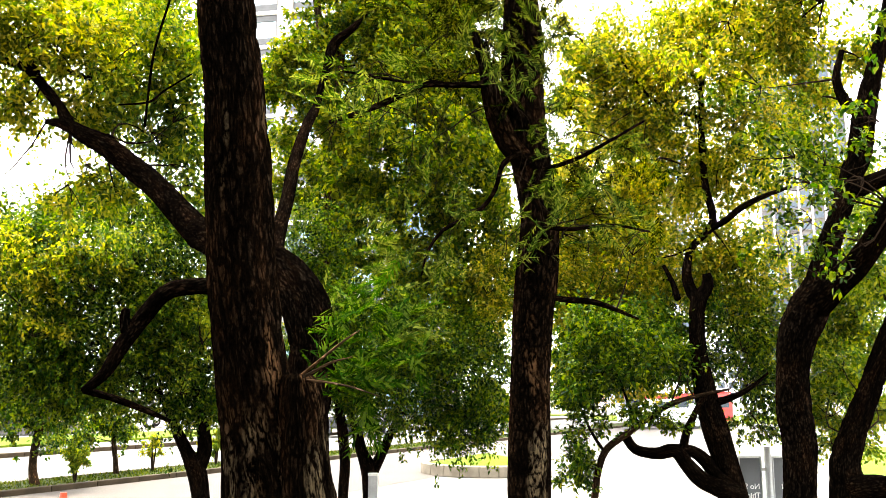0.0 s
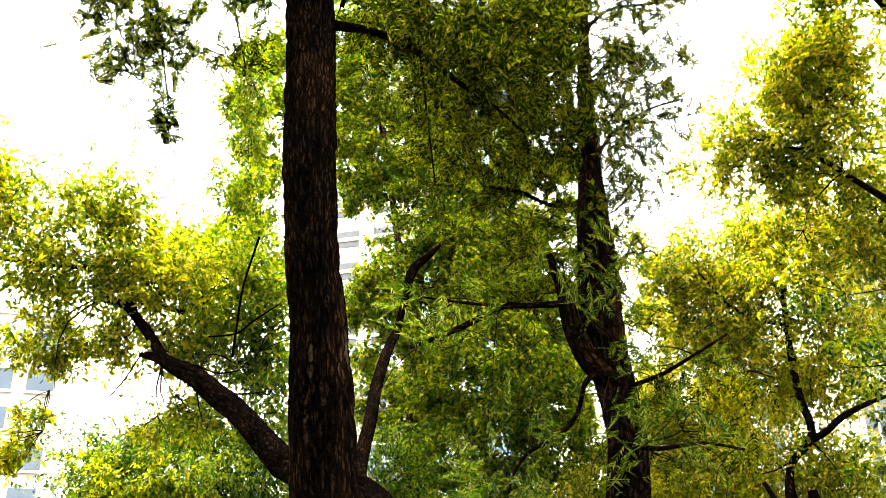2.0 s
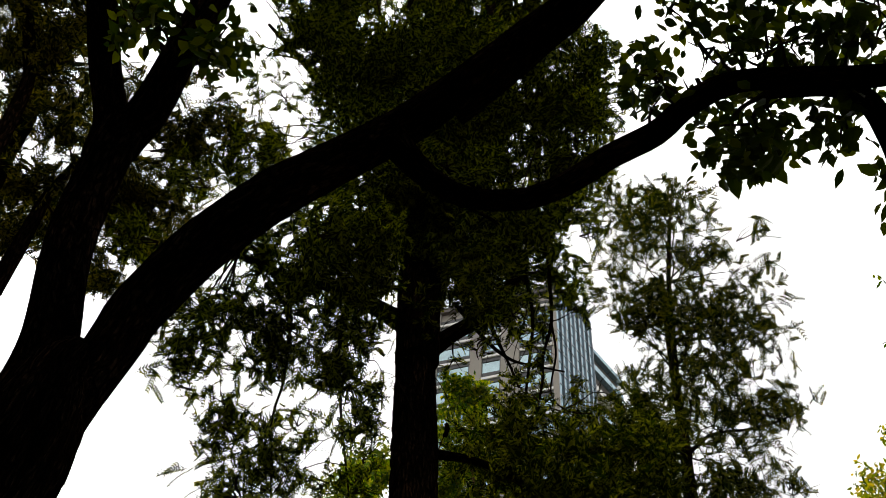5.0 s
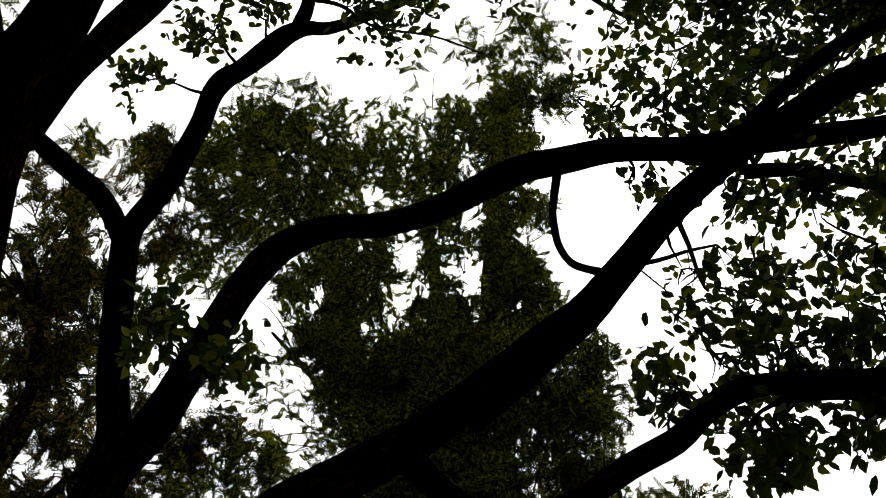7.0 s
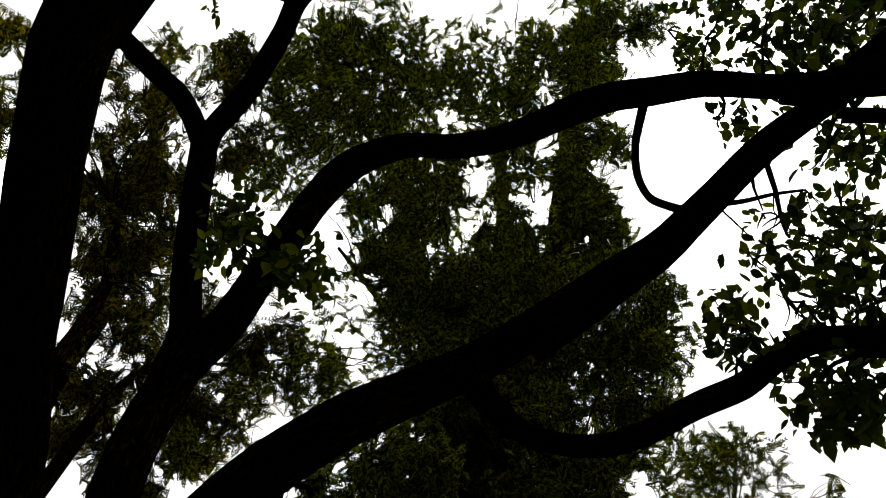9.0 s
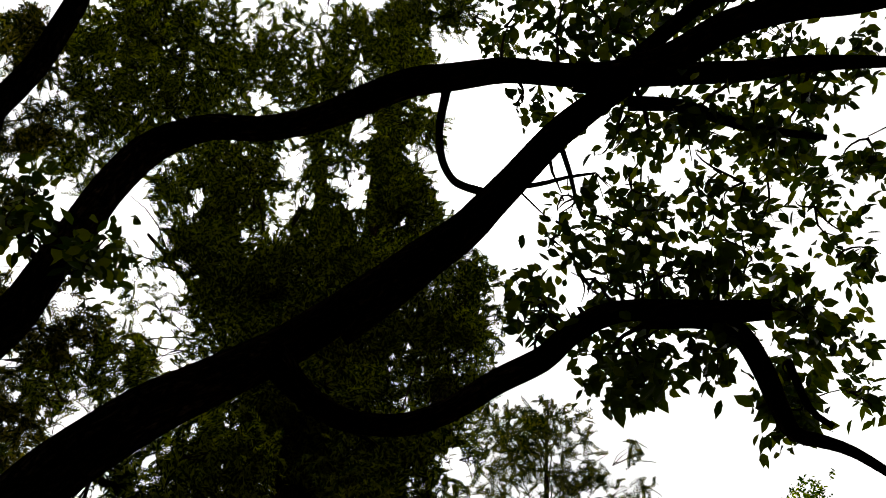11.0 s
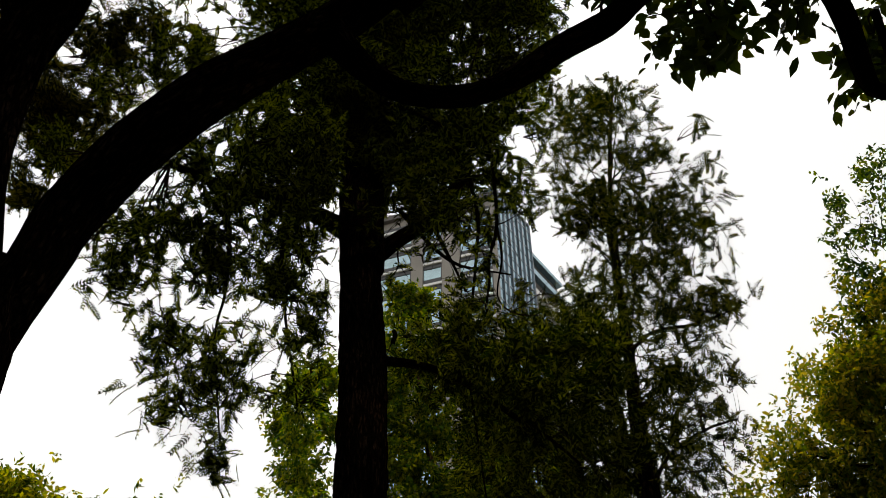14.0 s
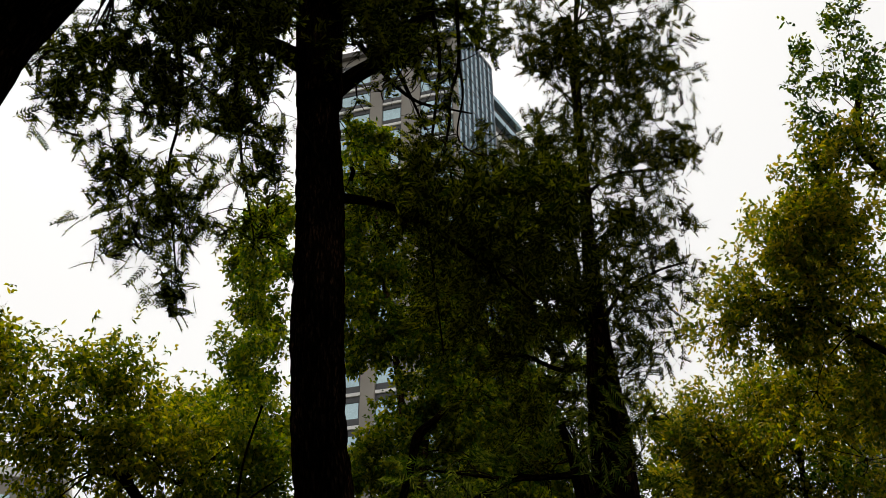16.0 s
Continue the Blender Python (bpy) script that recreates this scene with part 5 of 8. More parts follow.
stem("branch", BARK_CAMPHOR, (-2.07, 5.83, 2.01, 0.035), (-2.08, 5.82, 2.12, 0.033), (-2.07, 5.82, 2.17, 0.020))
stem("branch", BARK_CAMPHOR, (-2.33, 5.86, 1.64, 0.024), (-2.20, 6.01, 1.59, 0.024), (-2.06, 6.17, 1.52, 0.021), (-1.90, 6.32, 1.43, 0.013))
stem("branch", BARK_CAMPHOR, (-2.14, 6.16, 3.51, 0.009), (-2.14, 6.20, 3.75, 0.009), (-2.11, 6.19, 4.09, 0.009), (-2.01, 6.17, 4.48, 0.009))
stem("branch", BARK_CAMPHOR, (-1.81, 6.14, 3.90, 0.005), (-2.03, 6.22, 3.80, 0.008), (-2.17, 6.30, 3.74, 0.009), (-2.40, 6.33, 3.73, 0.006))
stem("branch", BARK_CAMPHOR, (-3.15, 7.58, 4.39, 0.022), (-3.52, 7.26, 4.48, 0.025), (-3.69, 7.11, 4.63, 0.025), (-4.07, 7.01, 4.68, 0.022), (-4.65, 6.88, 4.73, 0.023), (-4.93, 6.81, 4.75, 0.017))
cloud(-4.28, 6.80, 4.95, 0.61, 0.61, 2265)
cloud(-3.92, 7.10, 4.74, 0.72, 0.50, 2190)
cloud(-3.52, 7.20, 4.98, 0.44, 0.41, 1123)
cloud(-3.12, 7.47, 4.79, 0.50, 0.41, 1263)
cloud(-2.63, 7.64, 4.84, 0.44, 0.39, 1048)
cloud(-3.13, 7.65, 4.30, 0.66, 0.44, 1797)
cloud(-2.65, 7.87, 4.18, 0.55, 0.50, 1684)
cloud(-4.30, 6.97, 4.54, 0.44, 0.22, 599)
cloud(-4.31, 7.16, 4.02, 0.44, 0.28, 1164)
cloud(-4.19, 7.28, 3.84, 0.22, 0.19, 407)
cloud(-3.82, 7.41, 4.08, 0.33, 0.22, 698)
cloud(-4.30, 7.35, 3.35, 0.17, 0.22, 349)
cloud(-4.44, 7.33, 3.05, 0.28, 0.22, 582)
cloud(-4.88, 6.34, 5.46, 0.40, 0.34, 1645)
cloud(-4.60, 6.48, 5.57, 0.34, 0.28, 1175)
cloud(-4.73, 6.62, 5.14, 0.51, 0.34, 2115)
cloud(-3.80, 7.11, 5.31, 0.45, 0.31, 1723)
cloud(-2.86, 7.69, 4.17, 0.49, 0.35, 951)
cloud(-2.56, 7.90, 3.86, 0.33, 0.33, 585)
cloud(-3.11, 7.80, 3.44, 0.33, 0.25, 438)
cloud(-2.42, 7.99, 3.67, 0.25, 0.30, 402)
cloud(-3.54, 7.36, 4.31, 0.44, 0.33, 780)
cloud(-3.17, 7.36, 4.72, 0.55, 0.33, 975)
cloud(-2.52, 7.66, 4.58, 0.38, 0.38, 796)
cloud(-2.75, 7.96, 7.33, 0.32, 0.36, 1257)
cloud(-2.89, 8.28, 6.78, 0.29, 0.36, 1132)
cloud(-2.99, 8.53, 6.27, 0.29, 0.36, 1132)
cloud(-3.07, 8.76, 5.76, 0.36, 0.36, 1383)
cloud(-3.71, 8.69, 5.37, 0.45, 0.32, 1601)
cloud(-2.25, 7.45, 4.50, 0.26, 0.32, 624)
cloud(-2.23, 7.62, 4.04, 0.21, 0.32, 499)
cloud(-2.31, 7.71, 3.65, 0.24, 0.29, 515)
cloud(-2.22, 7.80, 3.38, 0.16, 0.18, 218)
cloud(-2.54, 7.46, 4.19, 0.32, 0.24, 562)
cloud(-2.79, 7.32, 4.34, 0.32, 0.24, 562)
cloud(-3.16, 7.12, 4.47, 0.32, 0.24, 562)
cloud(-3.46, 6.95, 4.55, 0.32, 0.26, 624)
cloud(-3.57, 7.12, 3.93, 0.18, 0.26, 364)
cloud(-3.26, 7.20, 4.13, 0.21, 0.16, 249)
cloud(-3.07, 7.37, 3.88, 0.16, 0.15, 174)
cloud(-2.46, 7.59, 3.90, 0.21, 0.21, 333)
cloud(-3.04, 7.49, 3.49, 0.13, 0.16, 156)
cloud(-2.88, 7.59, 3.31, 0.24, 0.18, 327)
cloud(-3.22, 7.47, 3.24, 0.26, 0.13, 260)
cloud(-4.10, 9.31, 3.21, 0.72, 0.39, 1154)
cloud(-4.39, 9.23, 2.84, 0.46, 0.39, 734)
cloud(-3.36, 9.58, 3.32, 0.59, 0.33, 787)
cloud(-4.29, 9.33, 2.43, 0.39, 0.26, 419)
cloud(-3.74, 9.51, 2.93, 0.52, 0.26, 559)
cloud(-2.67, 9.91, 2.48, 0.20, 0.39, 314)
cloud(-2.88, 9.89, 1.86, 0.23, 0.29, 275)
leaf_crown(TREE, "crown", LEAF_MIXED, [(*c[:5], c[5] * 1.4) for c in CLOUDS if c[0] / c[1] < -0.40], 0.063, 0.029, spread=0.26)
# Right part of the same crown, greener; its shade is put into the colour.
leaf_crown(TREE, "crown", LEAF_GREEN, [(*c[:5], c[5] * 1.4) for c in CLOUDS if c[0] / c[1] >= -0.40], 0.063, 0.029, spread=0.26, label="darker green leaves, shade put into their colour")
twigs(TREE, "twig_mass", TWIG, CLOUDS, STEMS)

STEMS, CLOUDS = [], []
TREE = thing("silky_oak", (0.57, 6.17, 0), "tall silky oak with hanging ferny foliage", "tree")
stem("trunk", BARK_OAK, (0.57, 6.17, -0.05, 0.150), (0.57, 6.17, 0.14, 0.150), (0.58, 6.17, 0.93, 0.146), (0.59, 6.17, 1.38, 0.142), (0.60, 6.17, 1.80, 0.134), (0.62, 6.17, 2.15, 0.142), (0.65, 6.17, 2.42, 0.150), (0.68, 6.16, 2.79, 0.136), (0.65, 6.17, 3.11, 0.138), (0.57, 6.11, 3.57, 0.150), (0.57, 6.11, 4.10, 0.150), (0.57, 6.11, 4.55, 0.114), (0.58, 6.16, 5.05, 0.084), (0.60, 6.20, 5.71, 0.059), (0.63, 6.20, 6.41, 0.044), (0.65, 6.25, 7.23, 0.034), (0.67, 6.30, 7.99, 0.028), (0.70, 6.29, 8.54, 0.024))
stem("branch", BARK_OAK, (0.63, 6.17, 6.27, 0.046), (0.65, 6.22, 6.91, 0.037), (0.69, 6.22, 7.58, 0.031), (0.75, 6.21, 8.35, 0.025), (0.87, 6.19, 9.21, 0.018), (0.98, 6.18, 9.87, 0.013))
stem("branch", BARK_OAK, (0.60, 6.06, 3.21, 0.080), (0.46, 6.04, 3.35, 0.080), (0.38, 5.99, 3.52, 0.076), (0.33, 5.94, 3.68, 0.064), (0.30, 5.97, 3.88, 0.049), (0.22, 5.98, 4.14, 0.025))
stem("branch", BARK_OAK, (0.33, 5.92, 3.74, 0.028), (0.06, 5.74, 3.67, 0.019), (-0.13, 5.64, 3.64, 0.027), (-0.31, 5.57, 3.52, 0.022), (-0.52, 5.49, 3.40, 0.018), (-0.71, 5.39, 3.30, 0.014))
stem("branch", BARK_OAK, (-0.13, 5.64, 3.64, 0.011), (-0.34, 5.53, 3.63, 0.009), (-0.66, 5.39, 3.64, 0.007))
stem("branch", BARK_OAK, (0.53, 5.95, 3.26, 0.020), (0.41, 5.88, 3.16, 0.017), (0.34, 5.84, 2.95, 0.015), (0.21, 5.78, 2.79, 0.015), (0.02, 5.70, 2.68, 0.013), (-0.09, 5.62, 2.53, 0.009), (-0.14, 5.65, 2.36, 0.005))
stem("branch", BARK_OAK, (0.69, 5.97, 3.14, 0.016), (0.90, 5.82, 3.18, 0.014), (1.10, 5.66, 3.26, 0.011), (1.31, 5.58, 3.37, 0.008))
stem("branch", BARK_OAK, (0.69, 6.05, 2.76, 0.018), (0.85, 5.84, 2.70, 0.015), (1.09, 5.69, 2.70, 0.011), (1.31, 5.55, 2.63, 0.007))
stem("branch", BARK_OAK, (0.51, 6.60, 4.84, 0.023), (0.28, 6.52, 4.80, 0.019), (0.02, 6.39, 4.87, 0.016), (-0.25, 6.27, 4.87, 0.011))
stem("branch", BARK_OAK, (0.64, 6.63, 5.20, 0.022), (0.84, 6.49, 5.43, 0.017), (1.12, 6.37, 5.55, 0.012), (1.39, 6.30, 5.59, 0.007))
stem("branch", BARK_OAK, (0.63, 6.39, 6.36, 0.020), (0.87, 6.26, 6.49, 0.015), (1.25, 6.20, 6.49, 0.013), (1.61, 6.08, 6.54, 0.008))
stem("branch", BARK_OAK, (0.71, 6.12, 2.28, 0.018), (0.85, 6.21, 2.27, 0.022), (1.06, 6.28, 2.26, 0.022), (1.24, 6.35, 2.21, 0.016), (1.41, 6.42, 2.15, 0.008))
cloud(0.70, 5.95, 4.12, 0.13, 0.17, 32)
cloud(0.26, 5.98, 4.14, 0.21, 0.15, 42)
cloud(0.43, 6.07, 3.88, 0.13, 0.08, 21)
cloud(0.96, 6.25, 3.09, 0.25, 0.11, 39)
cloud(1.20, 6.25, 2.93, 0.23, 0.08, 32)
cloud(0.92, 6.33, 2.74, 0.15, 0.08, 24)
cloud(0.66, 6.38, 2.66, 0.11, 0.11, 22)
cloud(1.35, 6.12, 3.31, 0.21, 0.08, 30)
cloud(0.83, 6.13, 3.60, 0.06, 0.15, 21)
cloud(1.12, 6.20, 3.20, 0.21, 0.08, 30)
cloud(0.06, 6.09, 3.88, 0.17, 0.13, 32)
cloud(0.72, 6.28, 3.10, 0.08, 0.06, 15)
cloud(1.58, 6.10, 3.18, 0.17, 0.06, 23)
cloud(1.39, 6.25, 2.72, 0.17, 0.05, 19)
cloud(0.75, 5.52, 7.47, 0.33, 0.20, 199)
cloud(0.82, 5.82, 7.15, 0.43, 0.17, 226)
cloud(1.26, 5.70, 7.19, 0.22, 0.10, 95)
cloud(0.90, 6.07, 6.85, 0.38, 0.17, 204)
cloud(1.36, 6.17, 6.63, 0.22, 0.05, 68)
cloud(0.98, 6.28, 6.57, 0.22, 0.15, 122)
cloud(0.31, 6.11, 6.88, 0.28, 0.15, 142)
cloud(0.47, 6.45, 6.43, 0.38, 0.28, 285)
cloud(0.99, 6.57, 6.16, 0.15, 0.20, 112)
cloud(1.22, 6.69, 5.92, 0.17, 0.10, 79)
cloud(0.77, 6.80, 5.85, 0.22, 0.28, 190)
cloud(-0.03, 6.50, 6.39, 0.38, 0.22, 244)
cloud(0.35, 5.65, 7.38, 0.17, 0.12, 90)
cloud(1.08, 6.57, 5.36, 0.14, 0.11, 61)
cloud(1.40, 6.15, 5.95, 0.06, 0.05, 9)
cloud(1.32, 6.41, 5.57, 0.11, 0.05, 34)
cloud(0.81, 5.17, 8.39, 0.17, 0.11, 61)
cloud(0.67, 5.45, 8.17, 0.30, 0.17, 123)
cloud(0.95, 5.61, 7.99, 0.25, 0.14, 94)
cloud(0.36, 5.48, 8.17, 0.19, 0.11, 68)
cloud(0.51, 5.92, 7.76, 0.30, 0.25, 165)
cloud(0.95, 5.99, 7.63, 0.30, 0.17, 123)
cloud(1.37, 6.08, 7.45, 0.22, 0.05, 43)
cloud(0.95, 6.34, 7.25, 0.30, 0.17, 123)
cloud(1.34, 6.54, 6.92, 0.27, 0.06, 63)
cloud(0.66, 6.58, 7.00, 0.30, 0.17, 123)
cloud(0.16, 5.75, 7.94, 0.19, 0.14, 78)
cloud(1.53, 5.23, 7.95, 0.06, 0.05, 25)
cloud(0.22, 5.67, 9.26, 0.16, 0.07, 85)
cloud(0.42, 5.89, 9.08, 0.28, 0.10, 153)
cloud(0.74, 5.92, 9.02, 0.22, 0.05, 93)
cloud(0.99, 5.95, 8.96, 0.06, 0.05, 27)
cloud(0.65, 5.71, 9.20, 0.13, 0.05, 59)
cloud(0.55, 5.04, 8.05, 0.23, 0.18, 119)
cloud(0.23, 5.36, 7.79, 0.18, 0.13, 79)
cloud(0.97, 5.27, 7.80, 0.23, 0.13, 95)
cloud(1.09, 5.63, 7.45, 0.23, 0.13, 95)
cloud(0.34, 5.77, 7.40, 0.18, 0.13, 79)
cloud(1.26, 5.90, 7.13, 0.18, 0.05, 43)
cloud(0.89, 4.97, 8.06, 0.18, 0.13, 79)
cloud(1.38, 5.51, 7.50, 0.13, 0.05, 31)
cloud(1.45, 6.30, 6.60, 0.18, 0.05, 49)
cloud(1.23, 6.58, 6.27, 0.18, 0.13, 79)
cloud(0.92, 6.17, 5.51, 0.19, 0.19, 34)
cloud(1.13, 6.24, 5.32, 0.16, 0.12, 22)
cloud(0.94, 6.37, 5.15, 0.21, 0.19, 34)
cloud(0.73, 6.54, 4.85, 0.21, 0.21, 34)
cloud(1.00, 6.48, 4.90, 0.16, 0.14, 20)
cloud(0.75, 6.69, 4.53, 0.19, 0.19, 30)
cloud(1.06, 6.13, 5.53, 0.16, 0.12, 22)
cloud(0.73, 6.34, 5.26, 0.21, 0.21, 36)
cloud(0.82, 5.92, 5.90, 0.21, 0.16, 30)
cloud(1.30, 5.91, 5.79, 0.09, 0.07, 10)
cloud(0.49, 6.67, 4.63, 0.19, 0.23, 30)
cloud(0.80, 6.81, 4.20, 0.16, 0.19, 22)
cloud(1.14, 5.80, 6.00, 0.16, 0.12, 20)
cloud(1.28, 5.62, 6.19, 0.19, 0.08, 18)
cloud(0.89, 5.68, 6.22, 0.23, 0.16, 30)
cloud(0.74, 5.40, 6.58, 0.23, 0.19, 34)
cloud(1.04, 5.41, 6.51, 0.19, 0.10, 20)
cloud(1.27, 5.22, 6.66, 0.16, 0.07, 14)
cloud(0.85, 5.12, 6.86, 0.21, 0.19, 30)
cloud(0.62, 6.11, 5.66, 0.19, 0.19, 34)
cloud(1.57, 5.96, 8.19, 0.19, 0.23, 40)
cloud(1.36, 5.96, 7.54, 0.21, 0.21, 45)
cloud(1.52, 5.97, 7.17, 0.18, 0.14, 30)
cloud(1.55, 5.96, 6.54, 0.20, 0.11, 34)
cloud(1.36, 5.96, 6.66, 0.20, 0.15, 40)
cloud(1.23, 5.95, 6.18, 0.19, 0.19, 40)
cloud(0.91, 5.95, 5.87, 0.21, 0.21, 60)
cloud(1.06, 5.96, 5.54, 0.18, 0.18, 45)
cloud(1.21, 5.96, 5.17, 0.18, 0.12, 32)
cloud(0.95, 5.95, 4.99, 0.17, 0.17, 45)
cloud(1.00, 5.95, 4.66, 0.15, 0.13, 34)
cloud(0.78, 5.96, 4.46, 0.14, 0.14, 40)
cloud(1.32, 5.96, 5.78, 0.17, 0.10, 26)
cloud(0.63, 5.95, 5.42, 0.18, 0.22, 60)
cloud(1.08, 5.96, 6.69, 0.20, 0.25, 50)
cloud(1.13, 5.96, 7.36, 0.21, 0.21, 45)
cloud(1.12, 5.96, 8.02, 0.22, 0.28, 50)
cloud(1.71, 5.97, 7.79, 0.14, 0.12, 20)
cloud(-0.39, 5.81, 5.67, 0.27, 0.22, 70)
cloud(0.05, 5.80, 5.67, 0.27, 0.22, 70)
cloud(0.47, 5.81, 5.58, 0.22, 0.22, 60)
cloud(-0.63, 5.81, 5.19, 0.26, 0.22, 70)
cloud(-0.21, 5.81, 5.11, 0.26, 0.21, 70)
cloud(0.20, 5.80, 5.11, 0.26, 0.21, 70)
cloud(0.60, 5.80, 5.03, 0.21, 0.17, 50)
cloud(0.91, 5.81, 5.64, 0.18, 0.18, 40)
cloud(0.10, 5.81, 6.17, 0.23, 0.19, 50)
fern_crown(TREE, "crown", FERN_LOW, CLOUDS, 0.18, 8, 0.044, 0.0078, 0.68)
drooping_twigs(TREE, STEMS, 46, 0.9, 2.6, 6.2)
twigs(TREE, "twig_mass", TWIG, CLOUDS, STEMS, 4)
CLOUDS = []
cloud(-0.16, 6.38, 5.84, 0.43, 0.29, 276)
cloud(0.20, 6.61, 5.45, 0.39, 0.34, 286)
cloud(0.74, 6.73, 5.15, 0.29, 0.34, 214)
cloud(-0.12, 6.83, 5.05, 0.34, 0.34, 250)
cloud(0.22, 7.02, 4.60, 0.39, 0.34, 286)
cloud(0.77, 7.01, 4.51, 0.19, 0.39, 163)
cloud(-0.57, 6.62, 5.40, 0.29, 0.24, 153)
cloud(0.61, 5.85, 5.97, 0.28, 0.28, 34)
cloud(0.59, 5.85, 5.43, 0.27, 0.27, 31)
cloud(0.58, 5.85, 4.98, 0.28, 0.26, 32)
cloud(0.61, 5.85, 4.51, 0.27, 0.25, 30)
cloud(0.64, 5.85, 4.08, 0.24, 0.28, 30)
cloud(0.62, 5.85, 3.68, 0.24, 0.24, 25)
cloud(0.58, 5.85, 6.57, 0.29, 0.29, 37)
cloud(0.62, 5.85, 7.21, 0.31, 0.31, 42)
cloud(0.65, 5.85, 7.83, 0.33, 0.33, 46)
cloud(0.43, 5.01, 4.86, 0.11, 0.19, 31)
cloud(0.68, 4.90, 4.98, 0.11, 0.19, 31)
cloud(0.49, 5.16, 4.60, 0.11, 0.19, 31)
cloud(0.71, 5.11, 4.64, 0.10, 0.19, 26)
cloud(0.77, 5.29, 4.31, 0.10, 0.15, 21)
cloud(0.40, 4.83, 5.13, 0.15, 0.15, 34)
cloud(0.75, 5.02, 4.79, 0.10, 0.15, 21)
cloud(0.48, 5.31, 4.34, 0.08, 0.15, 17)
cloud(-0.38, 5.95, 6.04, 0.38, 0.28, 201)
cloud(0.09, 5.90, 6.12, 0.38, 0.28, 201)
cloud(-0.43, 6.22, 5.63, 0.42, 0.28, 227)
cloud(0.11, 6.26, 5.59, 0.38, 0.28, 201)
cloud(0.50, 6.11, 5.78, 0.28, 0.28, 151)
cloud(-0.77, 6.32, 5.41, 0.28, 0.23, 126)
cloud(-0.20, 6.46, 5.23, 0.38, 0.19, 134)
cloud(0.44, 6.39, 5.33, 0.28, 0.23, 126)
cloud(-0.36, 6.03, 6.20, 0.29, 0.19, 81)
cloud(0.03, 6.02, 6.22, 0.29, 0.19, 81)
cloud(0.28, 6.25, 5.89, 0.24, 0.24, 85)
cloud(-0.17, 6.44, 5.60, 0.29, 0.24, 102)
cloud(0.18, 6.64, 5.24, 0.24, 0.24, 85)
cloud(-0.58, 6.60, 5.28, 0.29, 0.19, 81)
cloud(0.30, 5.37, 6.14, 0.27, 0.20, 140)
cloud(0.25, 5.63, 5.80, 0.31, 0.20, 164)
cloud(0.20, 5.87, 5.45, 0.29, 0.22, 169)
cloud(0.16, 6.06, 5.13, 0.27, 0.18, 125)
cloud(-0.35, 5.80, 5.56, 0.27, 0.18, 125)
cloud(0.31, 5.58, 6.09, 0.27, 0.21, 132)
cloud(-0.28, 5.44, 6.26, 0.27, 0.21, 132)
cloud(-0.80, 5.53, 6.09, 0.21, 0.16, 77)
cloud(-0.41, 6.36, 5.04, 0.27, 0.23, 82)
cloud(0.08, 6.38, 5.02, 0.32, 0.23, 96)
cloud(0.52, 6.42, 4.91, 0.27, 0.23, 82)
cloud(-0.31, 6.56, 4.64, 0.32, 0.23, 96)
cloud(0.23, 6.57, 4.61, 0.32, 0.23, 96)
cloud(0.60, 6.62, 4.43, 0.23, 0.27, 82)
cloud(-0.25, 6.72, 4.23, 0.32, 0.18, 77)
cloud(0.28, 6.73, 4.21, 0.27, 0.18, 66)
cloud(0.22, 5.78, 5.41, 0.26, 0.20, 121)
cloud(0.17, 5.98, 5.08, 0.26, 0.18, 107)
fern_crown(TREE, "crown", FERN_GREEN_DARK, CLOUDS, 0.20, 8, 0.054, 0.0090, 0.38)
CLOUDS = []
cloud(-0.31, 5.75, 2.30, 0.40, 0.18, 15)
cloud(-0.09, 5.77, 2.19, 0.29, 0.18, 11)
cloud(-0.53, 5.72, 2.40, 0.22, 0.15, 6)
cloud(-0.16, 5.72, 2.55, 0.29, 0.18, 11)
cloud(-0.38, 5.77, 2.00, 0.26, 0.15, 7)
cloud(-0.45, 5.41, 3.63, 0.26, 0.13, 6)
cloud(-0.80, 5.39, 3.58, 0.18, 0.11, 4)
cloud(-0.23, 5.47, 3.52, 0.22, 0.09, 4)
cloud(-0.59, 5.46, 3.48, 0.18, 0.09, 3)
cloud(0.06, 5.74, 2.44, 0.18, 0.22, 8)
cloud(0.13, 5.68, 2.77, 0.18, 0.18, 6)
cloud(0.92, 5.96, 3.02, 0.31, 0.18, 11)
cloud(1.18, 5.93, 2.98, 0.31, 0.16, 10)
cloud(0.88, 6.03, 2.76, 0.24, 0.16, 7)
cloud(1.32, 5.84, 3.19, 0.28, 0.14, 7)
cloud(1.06, 5.91, 3.13, 0.28, 0.16, 8)
cloud(0.69, 6.00, 2.99, 0.16, 0.20, 6)
cloud(0.65, 6.07, 2.69, 0.18, 0.22, 7)
cloud(0.57, 6.05, 2.84, 0.16, 0.20, 6)
cloud(1.29, 5.95, 2.75, 0.24, 0.12, 5)
cloud(0.68, 5.91, 3.33, 0.14, 0.16, 4)
cloud(0.60, 5.76, 3.80, 0.16, 0.20, 6)
cloud(0.79, 5.85, 3.51, 0.16, 0.20, 6)
cloud(0.41, 5.75, 3.88, 0.20, 0.20, 7)
cloud(0.59, 5.64, 4.11, 0.16, 0.16, 5)
cloud(0.25, 5.72, 3.98, 0.24, 0.20, 9)
cloud(-0.44, 5.12, 2.38, 0.15, 0.10, 9)
cloud(-0.15, 5.23, 2.47, 0.15, 0.08, 9)
cloud(-0.01, 5.36, 2.21, 0.14, 0.09, 8)
cloud(-0.38, 5.18, 2.63, 0.15, 0.08, 8)
cloud(-0.61, 4.98, 3.30, 0.13, 0.07, 6)
cloud(-0.32, 5.06, 3.46, 0.15, 0.07, 8)
